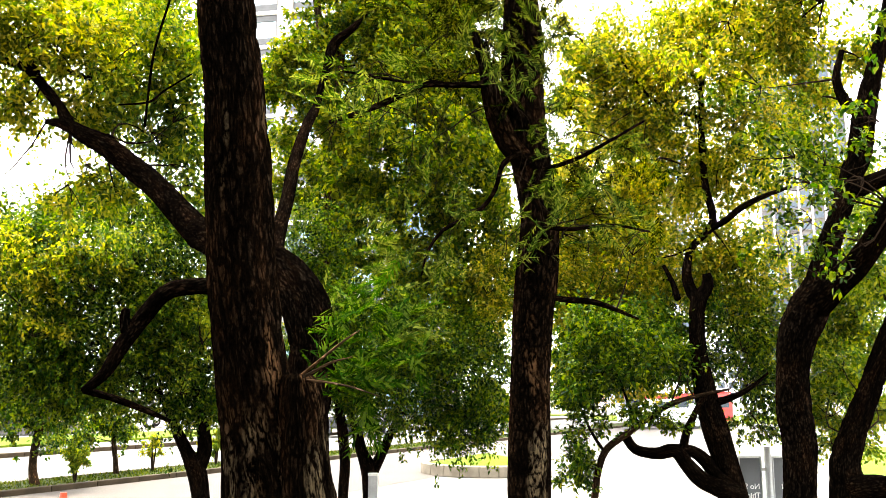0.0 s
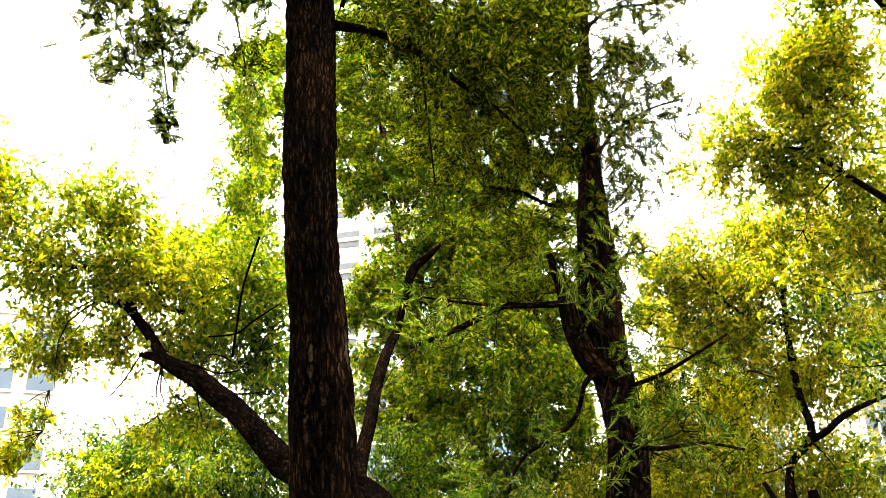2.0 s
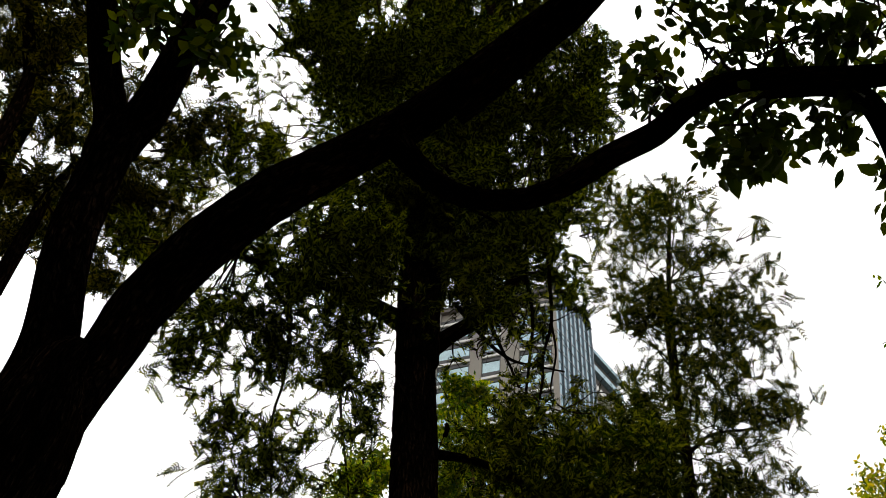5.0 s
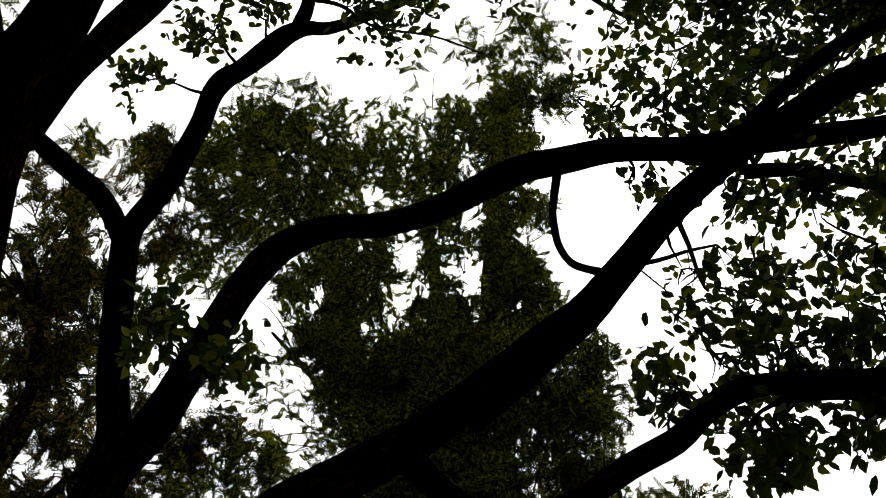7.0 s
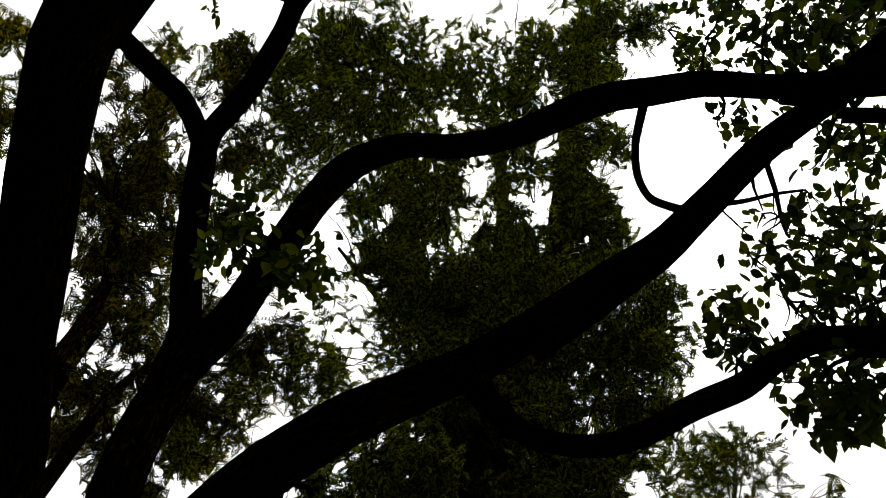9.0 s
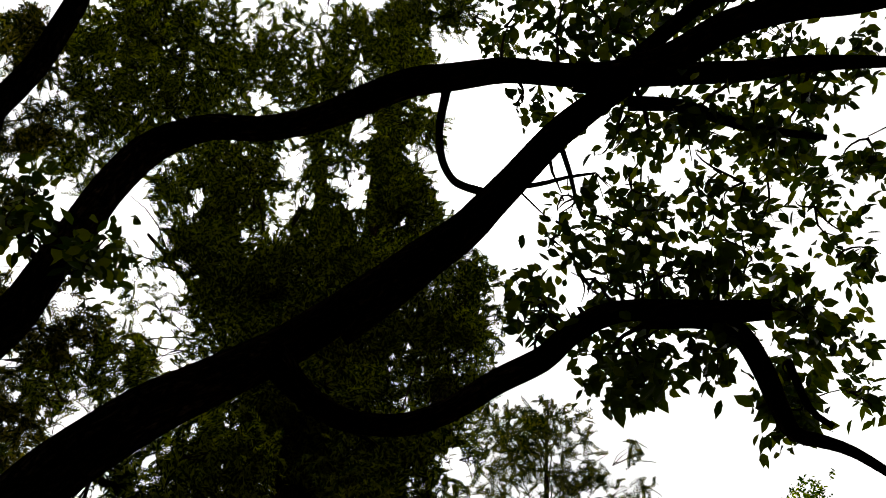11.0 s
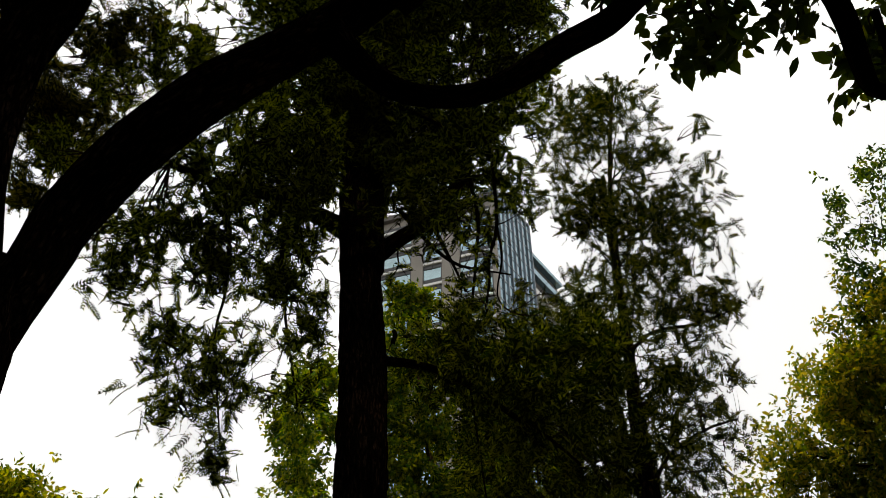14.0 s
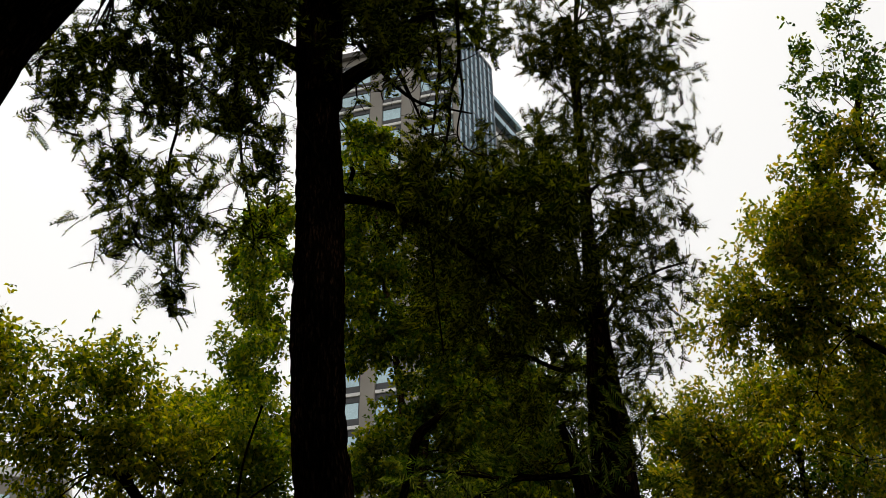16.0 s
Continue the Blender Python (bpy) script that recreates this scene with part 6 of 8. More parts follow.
cloud(-0.42, 5.09, 3.37, 0.15, 0.07, 8)
cloud(1.13, 4.97, 2.64, 0.15, 0.07, 9)
cloud(0.94, 5.09, 2.75, 0.15, 0.08, 9)
cloud(0.76, 5.19, 2.87, 0.14, 0.09, 9)
cloud(1.03, 5.22, 2.52, 0.17, 0.09, 9)
cloud(0.57, 5.49, 2.55, 0.14, 0.11, 12)
cloud(0.71, 5.46, 2.63, 0.14, 0.09, 9)
cloud(0.82, 5.31, 3.19, 0.14, 0.11, 9)
cloud(0.61, 5.22, 3.52, 0.16, 0.11, 10)
cloud(0.75, 5.20, 3.81, 0.16, 0.11, 10)
cloud(0.42, 5.23, 3.82, 0.18, 0.11, 10)
cloud(0.05, 5.08, 3.72, 0.17, 0.10, 8)
cloud(0.16, 5.37, 2.77, 0.16, 0.09, 7)
cloud(-0.16, 5.44, 2.90, 0.18, 0.11, 7)
fern_crown(TREE, "crown", FROND_PALE, CLOUDS, 0.27, 11, 0.056, 0.0072, 0.62)

STEMS, CLOUDS = [], []
TREE = thing("camphor_tree", (2.79, 7.30, 0), "forked camphor tree with dark limbs and yellow-green leaves", "tree")
stem("trunk", BARK_CAMPHOR, (2.79, 7.30, -0.05, 0.155), (2.88, 7.42, 0.79, 0.127), (2.91, 7.44, 1.20, 0.137), (2.89, 7.46, 1.52, 0.137), (2.90, 7.46, 1.79, 0.132), (2.94, 7.43, 2.07, 0.152), (3.06, 7.47, 2.31, 0.167), (3.18, 7.50, 2.55, 0.117), (3.29, 7.52, 2.85, 0.097), (3.40, 7.53, 3.10, 0.091), (3.51, 7.53, 3.40, 0.092), (3.58, 7.43, 3.67, 0.100), (3.60, 7.34, 3.95, 0.097), (3.67, 7.32, 4.24, 0.079), (3.76, 7.22, 4.66, 0.058), (3.83, 7.06, 5.20, 0.050))
stem("branch", BARK_CAMPHOR, (3.04, 7.47, 2.29, 0.154), (3.19, 7.28, 2.48, 0.122), (3.30, 7.11, 2.61, 0.105), (3.39, 6.92, 2.80, 0.094), (3.47, 6.73, 3.03, 0.088), (3.58, 6.47, 3.36, 0.072))
stem("branch", BARK_CAMPHOR, (3.51, 7.55, 3.33, 0.081), (3.64, 7.35, 3.39, 0.075), (3.80, 7.14, 3.45, 0.063))
stem("branch", BARK_CAMPHOR, (3.58, 7.33, 3.99, 0.059), (3.50, 7.44, 4.13, 0.049), (3.42, 7.40, 4.33, 0.035), (3.48, 7.39, 4.58, 0.022))
stem("branch", BARK_CAMPHOR, (2.88, 7.44, 2.14, 0.036), (2.87, 7.44, 2.21, 0.030), (2.86, 7.44, 2.27, 0.015))
stem("branch", BARK_CAMPHOR, (3.83, 7.01, 5.73, 0.074), (3.62, 6.91, 6.45, 0.058), (3.48, 6.97, 6.85, 0.054), (3.35, 6.96, 7.12, 0.045), (3.36, 6.93, 7.33, 0.043), (3.45, 6.86, 7.68, 0.031))
stem("branch", BARK_CAMPHOR, (3.37, 7.44, 5.06, 0.034), (3.00, 7.53, 5.47, 0.023), (2.77, 7.58, 5.76, 0.020), (2.74, 7.50, 6.14, 0.015), (2.77, 7.35, 6.36, 0.009))
stem("branch", BARK_CAMPHOR, (2.79, 7.58, 5.74, 0.014), (2.53, 7.63, 5.83, 0.012), (2.29, 7.64, 5.94, 0.009))
cloud(3.17, 7.55, 5.79, 0.58, 0.47, 2604)
cloud(2.76, 7.42, 6.29, 0.47, 0.35, 1562)
cloud(3.07, 7.18, 6.48, 0.47, 0.35, 1562)
cloud(3.26, 7.80, 5.21, 0.35, 0.47, 1562)
cloud(2.92, 7.51, 6.61, 0.48, 0.42, 2222)
cloud(2.58, 7.64, 6.60, 0.42, 0.36, 1666)
cloud(2.28, 7.98, 6.18, 0.42, 0.42, 1944)
cloud(3.05, 7.04, 7.19, 0.24, 0.36, 952)
cloud(2.75, 8.04, 5.80, 0.48, 0.42, 2222)
cloud(1.95, 8.20, 5.94, 0.36, 0.30, 1190)
cloud(2.93, 6.20, 7.43, 0.23, 0.40, 436)
cloud(2.95, 6.64, 7.83, 0.27, 0.33, 491)
cloud(2.99, 6.86, 7.56, 0.27, 0.24, 357)
cloud(3.28, 6.32, 8.00, 0.36, 0.36, 714)
cloud(3.50, 6.70, 7.46, 0.24, 0.48, 634)
cloud(3.46, 7.91, 4.79, 0.41, 0.35, 1172)
cloud(3.87, 7.78, 4.63, 0.26, 0.35, 753)
cloud(3.54, 8.04, 4.34, 0.29, 0.23, 558)
cloud(3.96, 7.99, 3.88, 0.23, 0.23, 446)
cloud(3.05, 7.40, 6.33, 0.35, 0.53, 1155)
cloud(2.77, 7.77, 5.89, 0.35, 0.35, 770)
cloud(2.41, 8.02, 5.61, 0.35, 0.29, 641)
cloud(3.14, 7.82, 5.53, 0.41, 0.35, 898)
cloud(2.64, 8.22, 5.02, 0.41, 0.35, 898)
cloud(3.10, 8.17, 4.74, 0.41, 0.41, 1048)
cloud(2.79, 5.86, 3.27, 0.17, 0.25, 150)
cloud(2.73, 5.95, 3.02, 0.13, 0.17, 110)
cloud(2.78, 5.68, 3.49, 0.13, 0.17, 100)
cloud(2.73, 5.92, 2.66, 0.14, 0.17, 120)
cloud(2.66, 5.98, 2.48, 0.11, 0.13, 80)
cloud(2.55, 6.87, 3.61, 0.29, 0.13, 330)
cloud(2.83, 6.79, 3.50, 0.24, 0.16, 330)
cloud(2.70, 6.89, 3.34, 0.24, 0.13, 260)
cloud(2.76, 6.93, 3.03, 0.19, 0.14, 200)
cloud(2.95, 6.81, 3.23, 0.14, 0.24, 220)
cloud(2.61, 7.03, 2.81, 0.24, 0.19, 300)
cloud(2.92, 6.92, 2.75, 0.19, 0.19, 260)
cloud(2.39, 7.00, 4.08, 0.30, 0.20, 300)
cloud(2.87, 5.67, 4.01, 0.17, 0.26, 260)
cloud(3.39, 6.90, 2.93, 0.13, 0.30, 160)
cloud(2.88, 6.91, 7.05, 0.27, 0.23, 420)
cloud(3.21, 6.76, 7.06, 0.29, 0.29, 560)
cloud(3.32, 6.37, 7.12, 0.23, 0.29, 400)
cloud(3.37, 6.90, 6.76, 0.23, 0.23, 380)
cloud(2.74, 7.29, 6.97, 0.24, 0.21, 300)
cloud(3.09, 7.12, 6.82, 0.29, 0.24, 440)
cloud(3.20, 6.06, 7.39, 0.20, 0.28, 260)
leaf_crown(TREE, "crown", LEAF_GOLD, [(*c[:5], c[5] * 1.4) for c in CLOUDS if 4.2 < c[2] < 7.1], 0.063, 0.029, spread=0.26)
# Top and fork repeat this crown in dark copies: shade put into leaf colour.
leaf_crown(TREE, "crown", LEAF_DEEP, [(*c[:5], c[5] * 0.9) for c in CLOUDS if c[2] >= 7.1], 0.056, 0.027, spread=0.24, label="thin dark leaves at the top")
leaf_crown(TREE, "crown", LEAF_DEEP, [(*c[:5], c[5] * 0.65) for c in CLOUDS if c[2] <= 4.2], 0.054, 0.029, spread=0.20, label="green leaves round the fork, shade put into their colour")
twigs(TREE, "twig_mass", TWIG, CLOUDS, STEMS)

STEMS, CLOUDS = [], []
TREE = thing("camphor_tree", (3.71, 8.57, 0), "leaning camphor tree beside the lawn", "tree")
stem("trunk", BARK_CAMPHOR, (3.71, 8.57, -0.05, 0.181), (3.81, 8.65, 0.66, 0.169), (3.82, 8.68, 0.98, 0.139), (3.91, 8.65, 1.27, 0.120), (4.00, 8.51, 1.61, 0.107), (4.08, 8.35, 1.97, 0.094), (4.18, 8.16, 2.38, 0.082))
stem("branch", BARK_CAMPHOR, (3.81, 8.66, 0.74, 0.127), (3.91, 8.40, 0.78, 0.118), (4.07, 8.10, 0.82, 0.104), (4.44, 7.82, 1.13, 0.086))
cloud(3.58, 7.89, 3.64, 0.28, 0.28, 761)
cloud(3.35, 7.88, 4.01, 0.28, 0.34, 914)
cloud(3.85, 7.92, 2.87, 0.23, 0.28, 609)
cloud(4.11, 8.48, 2.79, 0.36, 0.36, 1428)
cloud(4.11, 8.40, 3.27, 0.36, 0.30, 1190)
cloud(4.48, 9.24, 3.80, 0.33, 0.33, 908)
cloud(3.54, 9.85, 2.48, 0.40, 0.40, 1308)
cloud(4.21, 9.61, 1.97, 0.40, 0.40, 1308)
cloud(4.26, 9.59, 1.14, 0.33, 0.27, 727)
cloud(4.48, 9.49, 1.50, 0.40, 0.40, 1308)
cloud(4.63, 9.35, 2.79, 0.33, 0.33, 908)
cloud(4.44, 10.00, 2.75, 0.42, 0.42, 1675)
cloud(4.53, 10.00, 2.24, 0.42, 0.42, 1675)
cloud(4.35, 10.10, 1.74, 0.35, 0.35, 1163)
cloud(4.73, 9.92, 2.11, 0.28, 0.42, 1117)
cloud(4.65, 9.97, 1.61, 0.28, 0.28, 744)
cloud(4.37, 10.09, 1.24, 0.28, 0.21, 558)
cloud(4.32, 10.10, 2.24, 0.28, 0.35, 931)
cloud(3.69, 10.35, 2.00, 0.35, 0.35, 1163)
cloud(3.66, 10.29, 2.91, 0.35, 0.35, 1163)
cloud(4.20, 9.84, 3.04, 0.24, 0.34, 673)
cloud(4.30, 9.87, 2.48, 0.27, 0.34, 769)
cloud(4.17, 9.96, 1.92, 0.27, 0.27, 615)
cloud(4.51, 9.75, 2.72, 0.27, 0.34, 769)
cloud(4.20, 9.95, 1.43, 0.21, 0.27, 461)
leaf_crown(TREE, "crown", LEAF_GREEN, [(*c[:5], c[5] * 1.4) for c in CLOUDS], 0.063, 0.029, spread=0.26, far=True)
twigs(TREE, "twig_mass", TWIG, CLOUDS, STEMS)

STEMS, CLOUDS = [], []
TREE = thing("camphor_tree", (3.10, 9.36, 0), "camphor tree with a leaning trunk and looping low branch", "tree")
stem("trunk", BARK_CAMPHOR, (3.10, 9.36, -0.05, 0.152), (3.02, 9.48, 0.57, 0.133), (2.95, 9.53, 0.91, 0.127), (2.87, 9.57, 1.26, 0.133), (2.80, 9.60, 1.58, 0.120), (2.75, 9.61, 1.97, 0.095), (2.73, 9.59, 2.33, 0.082), (2.78, 9.66, 2.61, 0.083), (2.90, 9.70, 2.80, 0.065), (2.89, 9.69, 2.93, 0.045))
stem("branch", BARK_CAMPHOR, (2.78, 9.66, 2.61, 0.070), (2.72, 9.76, 2.79, 0.065), (2.69, 9.74, 2.97, 0.052), (2.77, 9.79, 3.23, 0.039), (2.98, 9.79, 3.45, 0.046), (3.01, 9.75, 3.60, 0.043), (2.96, 9.80, 3.94, 0.040), (2.95, 9.82, 4.27, 0.040), (2.94, 9.78, 4.79, 0.034), (2.97, 9.70, 5.30, 0.027), (3.05, 9.58, 5.80, 0.021))
stem("branch", BARK_CAMPHOR, (2.99, 9.79, 3.45, 0.036), (3.12, 9.63, 3.52, 0.036), (3.22, 9.47, 3.61, 0.036), (3.38, 9.28, 3.69, 0.029), (3.63, 9.06, 3.76, 0.016))
stem("branch", BARK_CAMPHOR, (2.95, 9.74, 4.91, 0.020), (2.75, 9.69, 5.50, 0.017), (2.57, 9.68, 5.91, 0.014))
stem("branch", BARK_CAMPHOR, (2.96, 9.80, 4.73, 0.024), (2.43, 9.77, 4.92, 0.020), (2.02, 9.60, 5.34, 0.013))
stem("branch", BARK_CAMPHOR, (3.03, 9.37, 0.58, 0.107), (2.82, 9.34, 0.67, 0.093), (2.62, 9.30, 0.77, 0.086), (2.49, 9.35, 0.92, 0.074), (2.39, 9.38, 1.05, 0.074), (2.20, 9.43, 1.02, 0.062), (2.00, 9.48, 1.06, 0.052), (1.90, 9.50, 1.20, 0.049))
stem("branch", BARK_CAMPHOR, (3.01, 9.38, 0.64, 0.075), (2.82, 9.40, 0.78, 0.069), (2.70, 9.40, 0.95, 0.068), (2.57, 9.39, 1.04, 0.062), (2.42, 9.38, 1.06, 0.062))
stem("branch", BARK_CAMPHOR, (2.46, 9.37, 1.04, 0.049), (2.51, 9.36, 1.24, 0.043), (2.59, 9.35, 1.41, 0.034), (2.66, 9.33, 1.55, 0.022), (2.78, 9.29, 1.67, 0.012))
stem("branch", BARK_CAMPHOR, (2.82, 9.59, 1.52, 0.051), (2.99, 9.44, 1.58, 0.038), (3.15, 9.28, 1.68, 0.025), (3.33, 9.21, 1.84, 0.012))
stem("branch", BARK_CAMPHOR, (1.68, 10.31, 2.62, 0.017), (1.38, 10.05, 2.65, 0.032))
stem("branch", BARK_CAMPHOR, (2.57, 9.71, 2.65, 0.038), (2.54, 9.80, 2.85, 0.029), (2.45, 9.80, 3.04, 0.019))
cloud(2.93, 9.64, 5.47, 0.75, 0.68, 5641)
cloud(2.16, 9.83, 5.51, 0.55, 0.48, 2871)
cloud(3.51, 9.31, 5.79, 0.62, 0.55, 3692)
cloud(2.89, 9.95, 4.63, 0.75, 0.48, 3948)
cloud(2.05, 10.13, 4.72, 0.55, 0.48, 2871)
cloud(3.57, 9.67, 4.78, 0.55, 0.62, 3692)
cloud(3.20, 10.00, 4.11, 0.75, 0.41, 3384)
cloud(1.65, 9.95, 5.44, 0.34, 0.34, 1282)
cloud(2.75, 10.31, 3.25, 0.62, 0.41, 3461)
cloud(3.47, 10.13, 3.02, 0.48, 0.48, 3141)
cloud(2.22, 10.01, 5.01, 0.68, 0.62, 5769)
cloud(2.22, 10.57, 1.68, 0.55, 0.24, 1794)
cloud(1.59, 11.00, 3.00, 0.43, 0.43, 1737)
cloud(2.06, 10.94, 2.85, 0.50, 0.36, 1689)
cloud(2.53, 10.84, 2.84, 0.43, 0.36, 1447)
cloud(3.35, 10.64, 2.55, 0.43, 0.36, 1447)
cloud(3.42, 10.52, 3.35, 0.43, 0.36, 1447)
cloud(2.72, 10.60, 3.99, 0.57, 0.43, 2316)
cloud(3.47, 10.31, 4.27, 0.50, 0.43, 2026)
cloud(1.89, 10.31, 5.54, 0.43, 0.57, 2316)
cloud(2.78, 9.99, 5.84, 0.64, 0.43, 2605)
cloud(1.71, 11.16, 4.26, 0.44, 0.44, 2129)
cloud(2.27, 11.06, 4.24, 0.44, 0.37, 1774)
cloud(1.86, 11.27, 3.62, 0.44, 0.37, 1774)
cloud(2.42, 11.17, 3.60, 0.44, 0.44, 2129)
cloud(2.82, 11.18, 2.88, 0.44, 0.37, 1774)
cloud(1.71, 11.41, 2.76, 0.29, 0.29, 946)
cloud(2.68, 11.26, 2.39, 0.44, 0.29, 1419)
cloud(2.20, 11.36, 2.39, 0.44, 0.29, 1419)
cloud(3.41, 11.00, 3.00, 0.44, 0.44, 2129)
cloud(3.15, 10.86, 4.19, 0.37, 0.44, 1774)
cloud(1.70, 11.64, 3.99, 0.38, 0.46, 1661)
cloud(2.21, 11.65, 3.46, 0.38, 0.30, 1107)
cloud(2.64, 11.59, 3.23, 0.30, 0.38, 1107)
cloud(1.77, 11.85, 2.28, 0.30, 0.38, 1107)
cloud(2.34, 11.76, 2.05, 0.38, 0.30, 1107)
cloud(2.64, 11.39, 4.32, 0.46, 0.46, 1994)
cloud(0.58, 11.86, 3.34, 0.30, 0.46, 1329)
cloud(0.65, 11.94, 2.59, 0.30, 0.46, 1329)
cloud(1.60, 11.37, 4.31, 0.37, 0.37, 1147)
cloud(2.03, 11.40, 3.87, 0.45, 0.37, 1377)
cloud(2.53, 11.26, 4.06, 0.37, 0.37, 1147)
cloud(1.67, 11.56, 3.30, 0.34, 0.37, 1033)
cloud(2.25, 11.51, 2.92, 0.45, 0.30, 1101)
cloud(2.74, 11.32, 3.48, 0.37, 0.37, 1147)
cloud(1.30, 8.76, 5.31, 0.16, 0.37, 300)
cloud(1.34, 9.00, 4.66, 0.18, 0.30, 260)
cloud(1.30, 9.21, 3.98, 0.16, 0.30, 200)
leaf_crown(TREE, "crown", LEAF_GOLD, [(*c[:5], c[5] * 1.4) for c in CLOUDS], 0.063, 0.029, spread=0.26, far=True)
twigs(TREE, "twig_mass", TWIG, CLOUDS, STEMS)

STEMS, CLOUDS = [], []
TREE = thing("young_tree", (1.39, 8.95, 0), "thin young tree with a long sweeping stem", "tree")
stem("trunk", BARK_STREET, (1.39, 8.95, -0.05, 0.044), (1.49, 9.03, 0.62, 0.038), (1.54, 9.04, 0.90, 0.035), (1.63, 9.04, 1.09, 0.035), (1.83, 9.01, 1.24, 0.032), (2.05, 8.97, 1.40, 0.029), (2.26, 8.92, 1.53, 0.026), (2.47, 8.86, 1.60, 0.020), (2.78, 8.77, 1.67, 0.012))
stem("branch", BARK_CAMPHOR, (1.60, 9.04, 1.06, 0.018), (1.50, 9.07, 1.22, 0.015), (1.40, 9.09, 1.44, 0.012), (1.35, 9.10, 1.67, 0.009))
stem("branch", BARK_CAMPHOR, (1.94, 8.99, 1.32, 0.020), (1.85, 9.01, 1.53, 0.015), (1.76, 9.13, 1.84, 0.009))
cloud(2.28, 10.13, 2.24, 0.59, 0.40, 2567)
cloud(2.82, 10.00, 2.17, 0.46, 0.40, 1997)
cloud(1.90, 10.22, 1.99, 0.59, 0.36, 2353)
cloud(2.57, 10.07, 1.86, 0.53, 0.26, 1521)
cloud(3.33, 9.83, 2.23, 0.46, 0.46, 2330)
cloud(3.37, 9.84, 1.73, 0.33, 0.26, 951)
cloud(3.40, 9.82, 1.34, 0.33, 0.18, 665)
cloud(1.39, 9.08, 1.17, 0.26, 0.35, 1130)
cloud(1.29, 9.08, 0.84, 0.18, 0.16, 351)
cloud(1.29, 9.11, 1.61, 0.29, 0.29, 1046)
cloud(1.58, 9.03, 2.35, 0.47, 0.29, 1674)
cloud(2.05, 8.97, 1.39, 0.29, 0.18, 627)
cloud(1.57, 9.06, 1.84, 0.41, 0.29, 1465)
cloud(2.06, 8.96, 1.95, 0.41, 0.29, 1465)
leaf_crown(TREE, "crown", LEAF_DEEP, [(*c[:5], c[5] * 1.4) for c in CLOUDS], 0.063, 0.029, spread=0.26, far=True)
twigs(TREE, "twig_mass", TWIG, CLOUDS, STEMS)

STEMS, CLOUDS = [], []
TREE = thing("camphor_tree", (-2.70, 10.50, 0), "dark forked tree near the road", "tree", "trees along the road")
stem("trunk", BARK_CAMPHOR, (-2.70, 10.50, -0.05, 0.105), (-2.79, 10.58, 0.45, 0.105), (-2.86, 10.59, 0.76, 0.112), (-2.97, 10.57, 0.97, 0.077), (-3.08, 10.55, 1.19, 0.063), (-3.18, 10.53, 1.39, 0.042), (-3.31, 10.49, 1.68, 0.028))
stem("branch", BARK_CAMPHOR, (-2.84, 10.59, 0.74, 0.084), (-2.78, 10.63, 1.00, 0.084), (-2.82, 10.63, 1.29, 0.070), (-2.88, 10.62, 1.55, 0.049), (-2.96, 10.59, 2.01, 0.028))
cloud(-4.38, 9.98, 3.06, 0.91, 0.63, 7780)
cloud(-3.47, 10.31, 3.25, 0.77, 0.56, 5852)
cloud(-4.57, 9.99, 2.24, 0.77, 0.63, 6583)
cloud(-3.81, 10.29, 2.39, 0.91, 0.56, 6916)
cloud(-3.15, 10.52, 2.27, 0.63, 0.63, 5386)
cloud(-4.22, 10.16, 1.68, 0.70, 0.38, 3657)
cloud(-3.49, 10.43, 1.68, 0.63, 0.38, 3291)
cloud(-2.98, 10.59, 1.61, 0.38, 0.42, 2194)
cloud(-4.69, 9.78, 3.42, 0.56, 0.35, 2660)
cloud(-5.39, 11.21, 2.88, 0.48, 0.48, 1545)
cloud(-4.66, 11.54, 2.77, 0.63, 0.48, 2060)
cloud(-3.73, 11.87, 2.81, 0.55, 0.48, 1803)
cloud(-3.24, 11.95, 3.28, 0.48, 0.48, 1545)
cloud(-4.23, 10.48, 3.72, 0.66, 0.33, 2354)
cloud(-3.37, 10.80, 3.68, 0.58, 0.36, 2325)
cloud(-4.80, 10.35, 3.05, 0.58, 0.44, 2791)
cloud(-3.68, 10.63, 4.00, 0.58, 0.29, 1860)
cloud(-4.11, 10.50, 3.86, 0.44, 0.26, 1221)
cloud(-4.46, 10.38, 3.77, 0.36, 0.22, 872)
cloud(-3.18, 10.84, 3.76, 0.44, 0.29, 1395)
cloud(-4.65, 10.18, 2.12, 0.64, 0.43, 1861)
cloud(-4.09, 10.42, 2.00, 0.64, 0.36, 1551)
cloud(-3.51, 10.63, 2.01, 0.57, 0.36, 1378)
cloud(-4.35, 10.32, 1.61, 0.57, 0.28, 1103)
cloud(-4.78, 10.13, 1.68, 0.36, 0.28, 689)
leaf_crown(TREE, "crown", LEAF_DEEP, [(*c[:5], c[5] * 1.4) for c in CLOUDS], 0.063, 0.029, spread=0.26, far=True)
twigs(TREE, "twig_mass", TWIG, CLOUDS, STEMS)

STEMS, CLOUDS = [], []
TREE = thing("camphor_tree", (-2.56, 11.04, 0), "slim dark tree near the road", "tree", "trees along the road")
stem("trunk", BARK_CAMPHOR, (-2.56, 11.04, -0.05, 0.055), (-2.64, 11.13, 0.39, 0.051), (-2.66, 11.16, 0.80, 0.051), (-2.70, 11.17, 1.20, 0.044), (-2.74, 11.17, 1.75, 0.029))
stem("branch", BARK_CAMPHOR, (-2.62, 11.14, 0.50, 0.026), (-2.56, 11.17, 0.63, 0.026), (-2.54, 11.18, 0.71, 0.018))
cloud(-3.18, 10.98, 2.86, 0.58, 0.51, 4070)
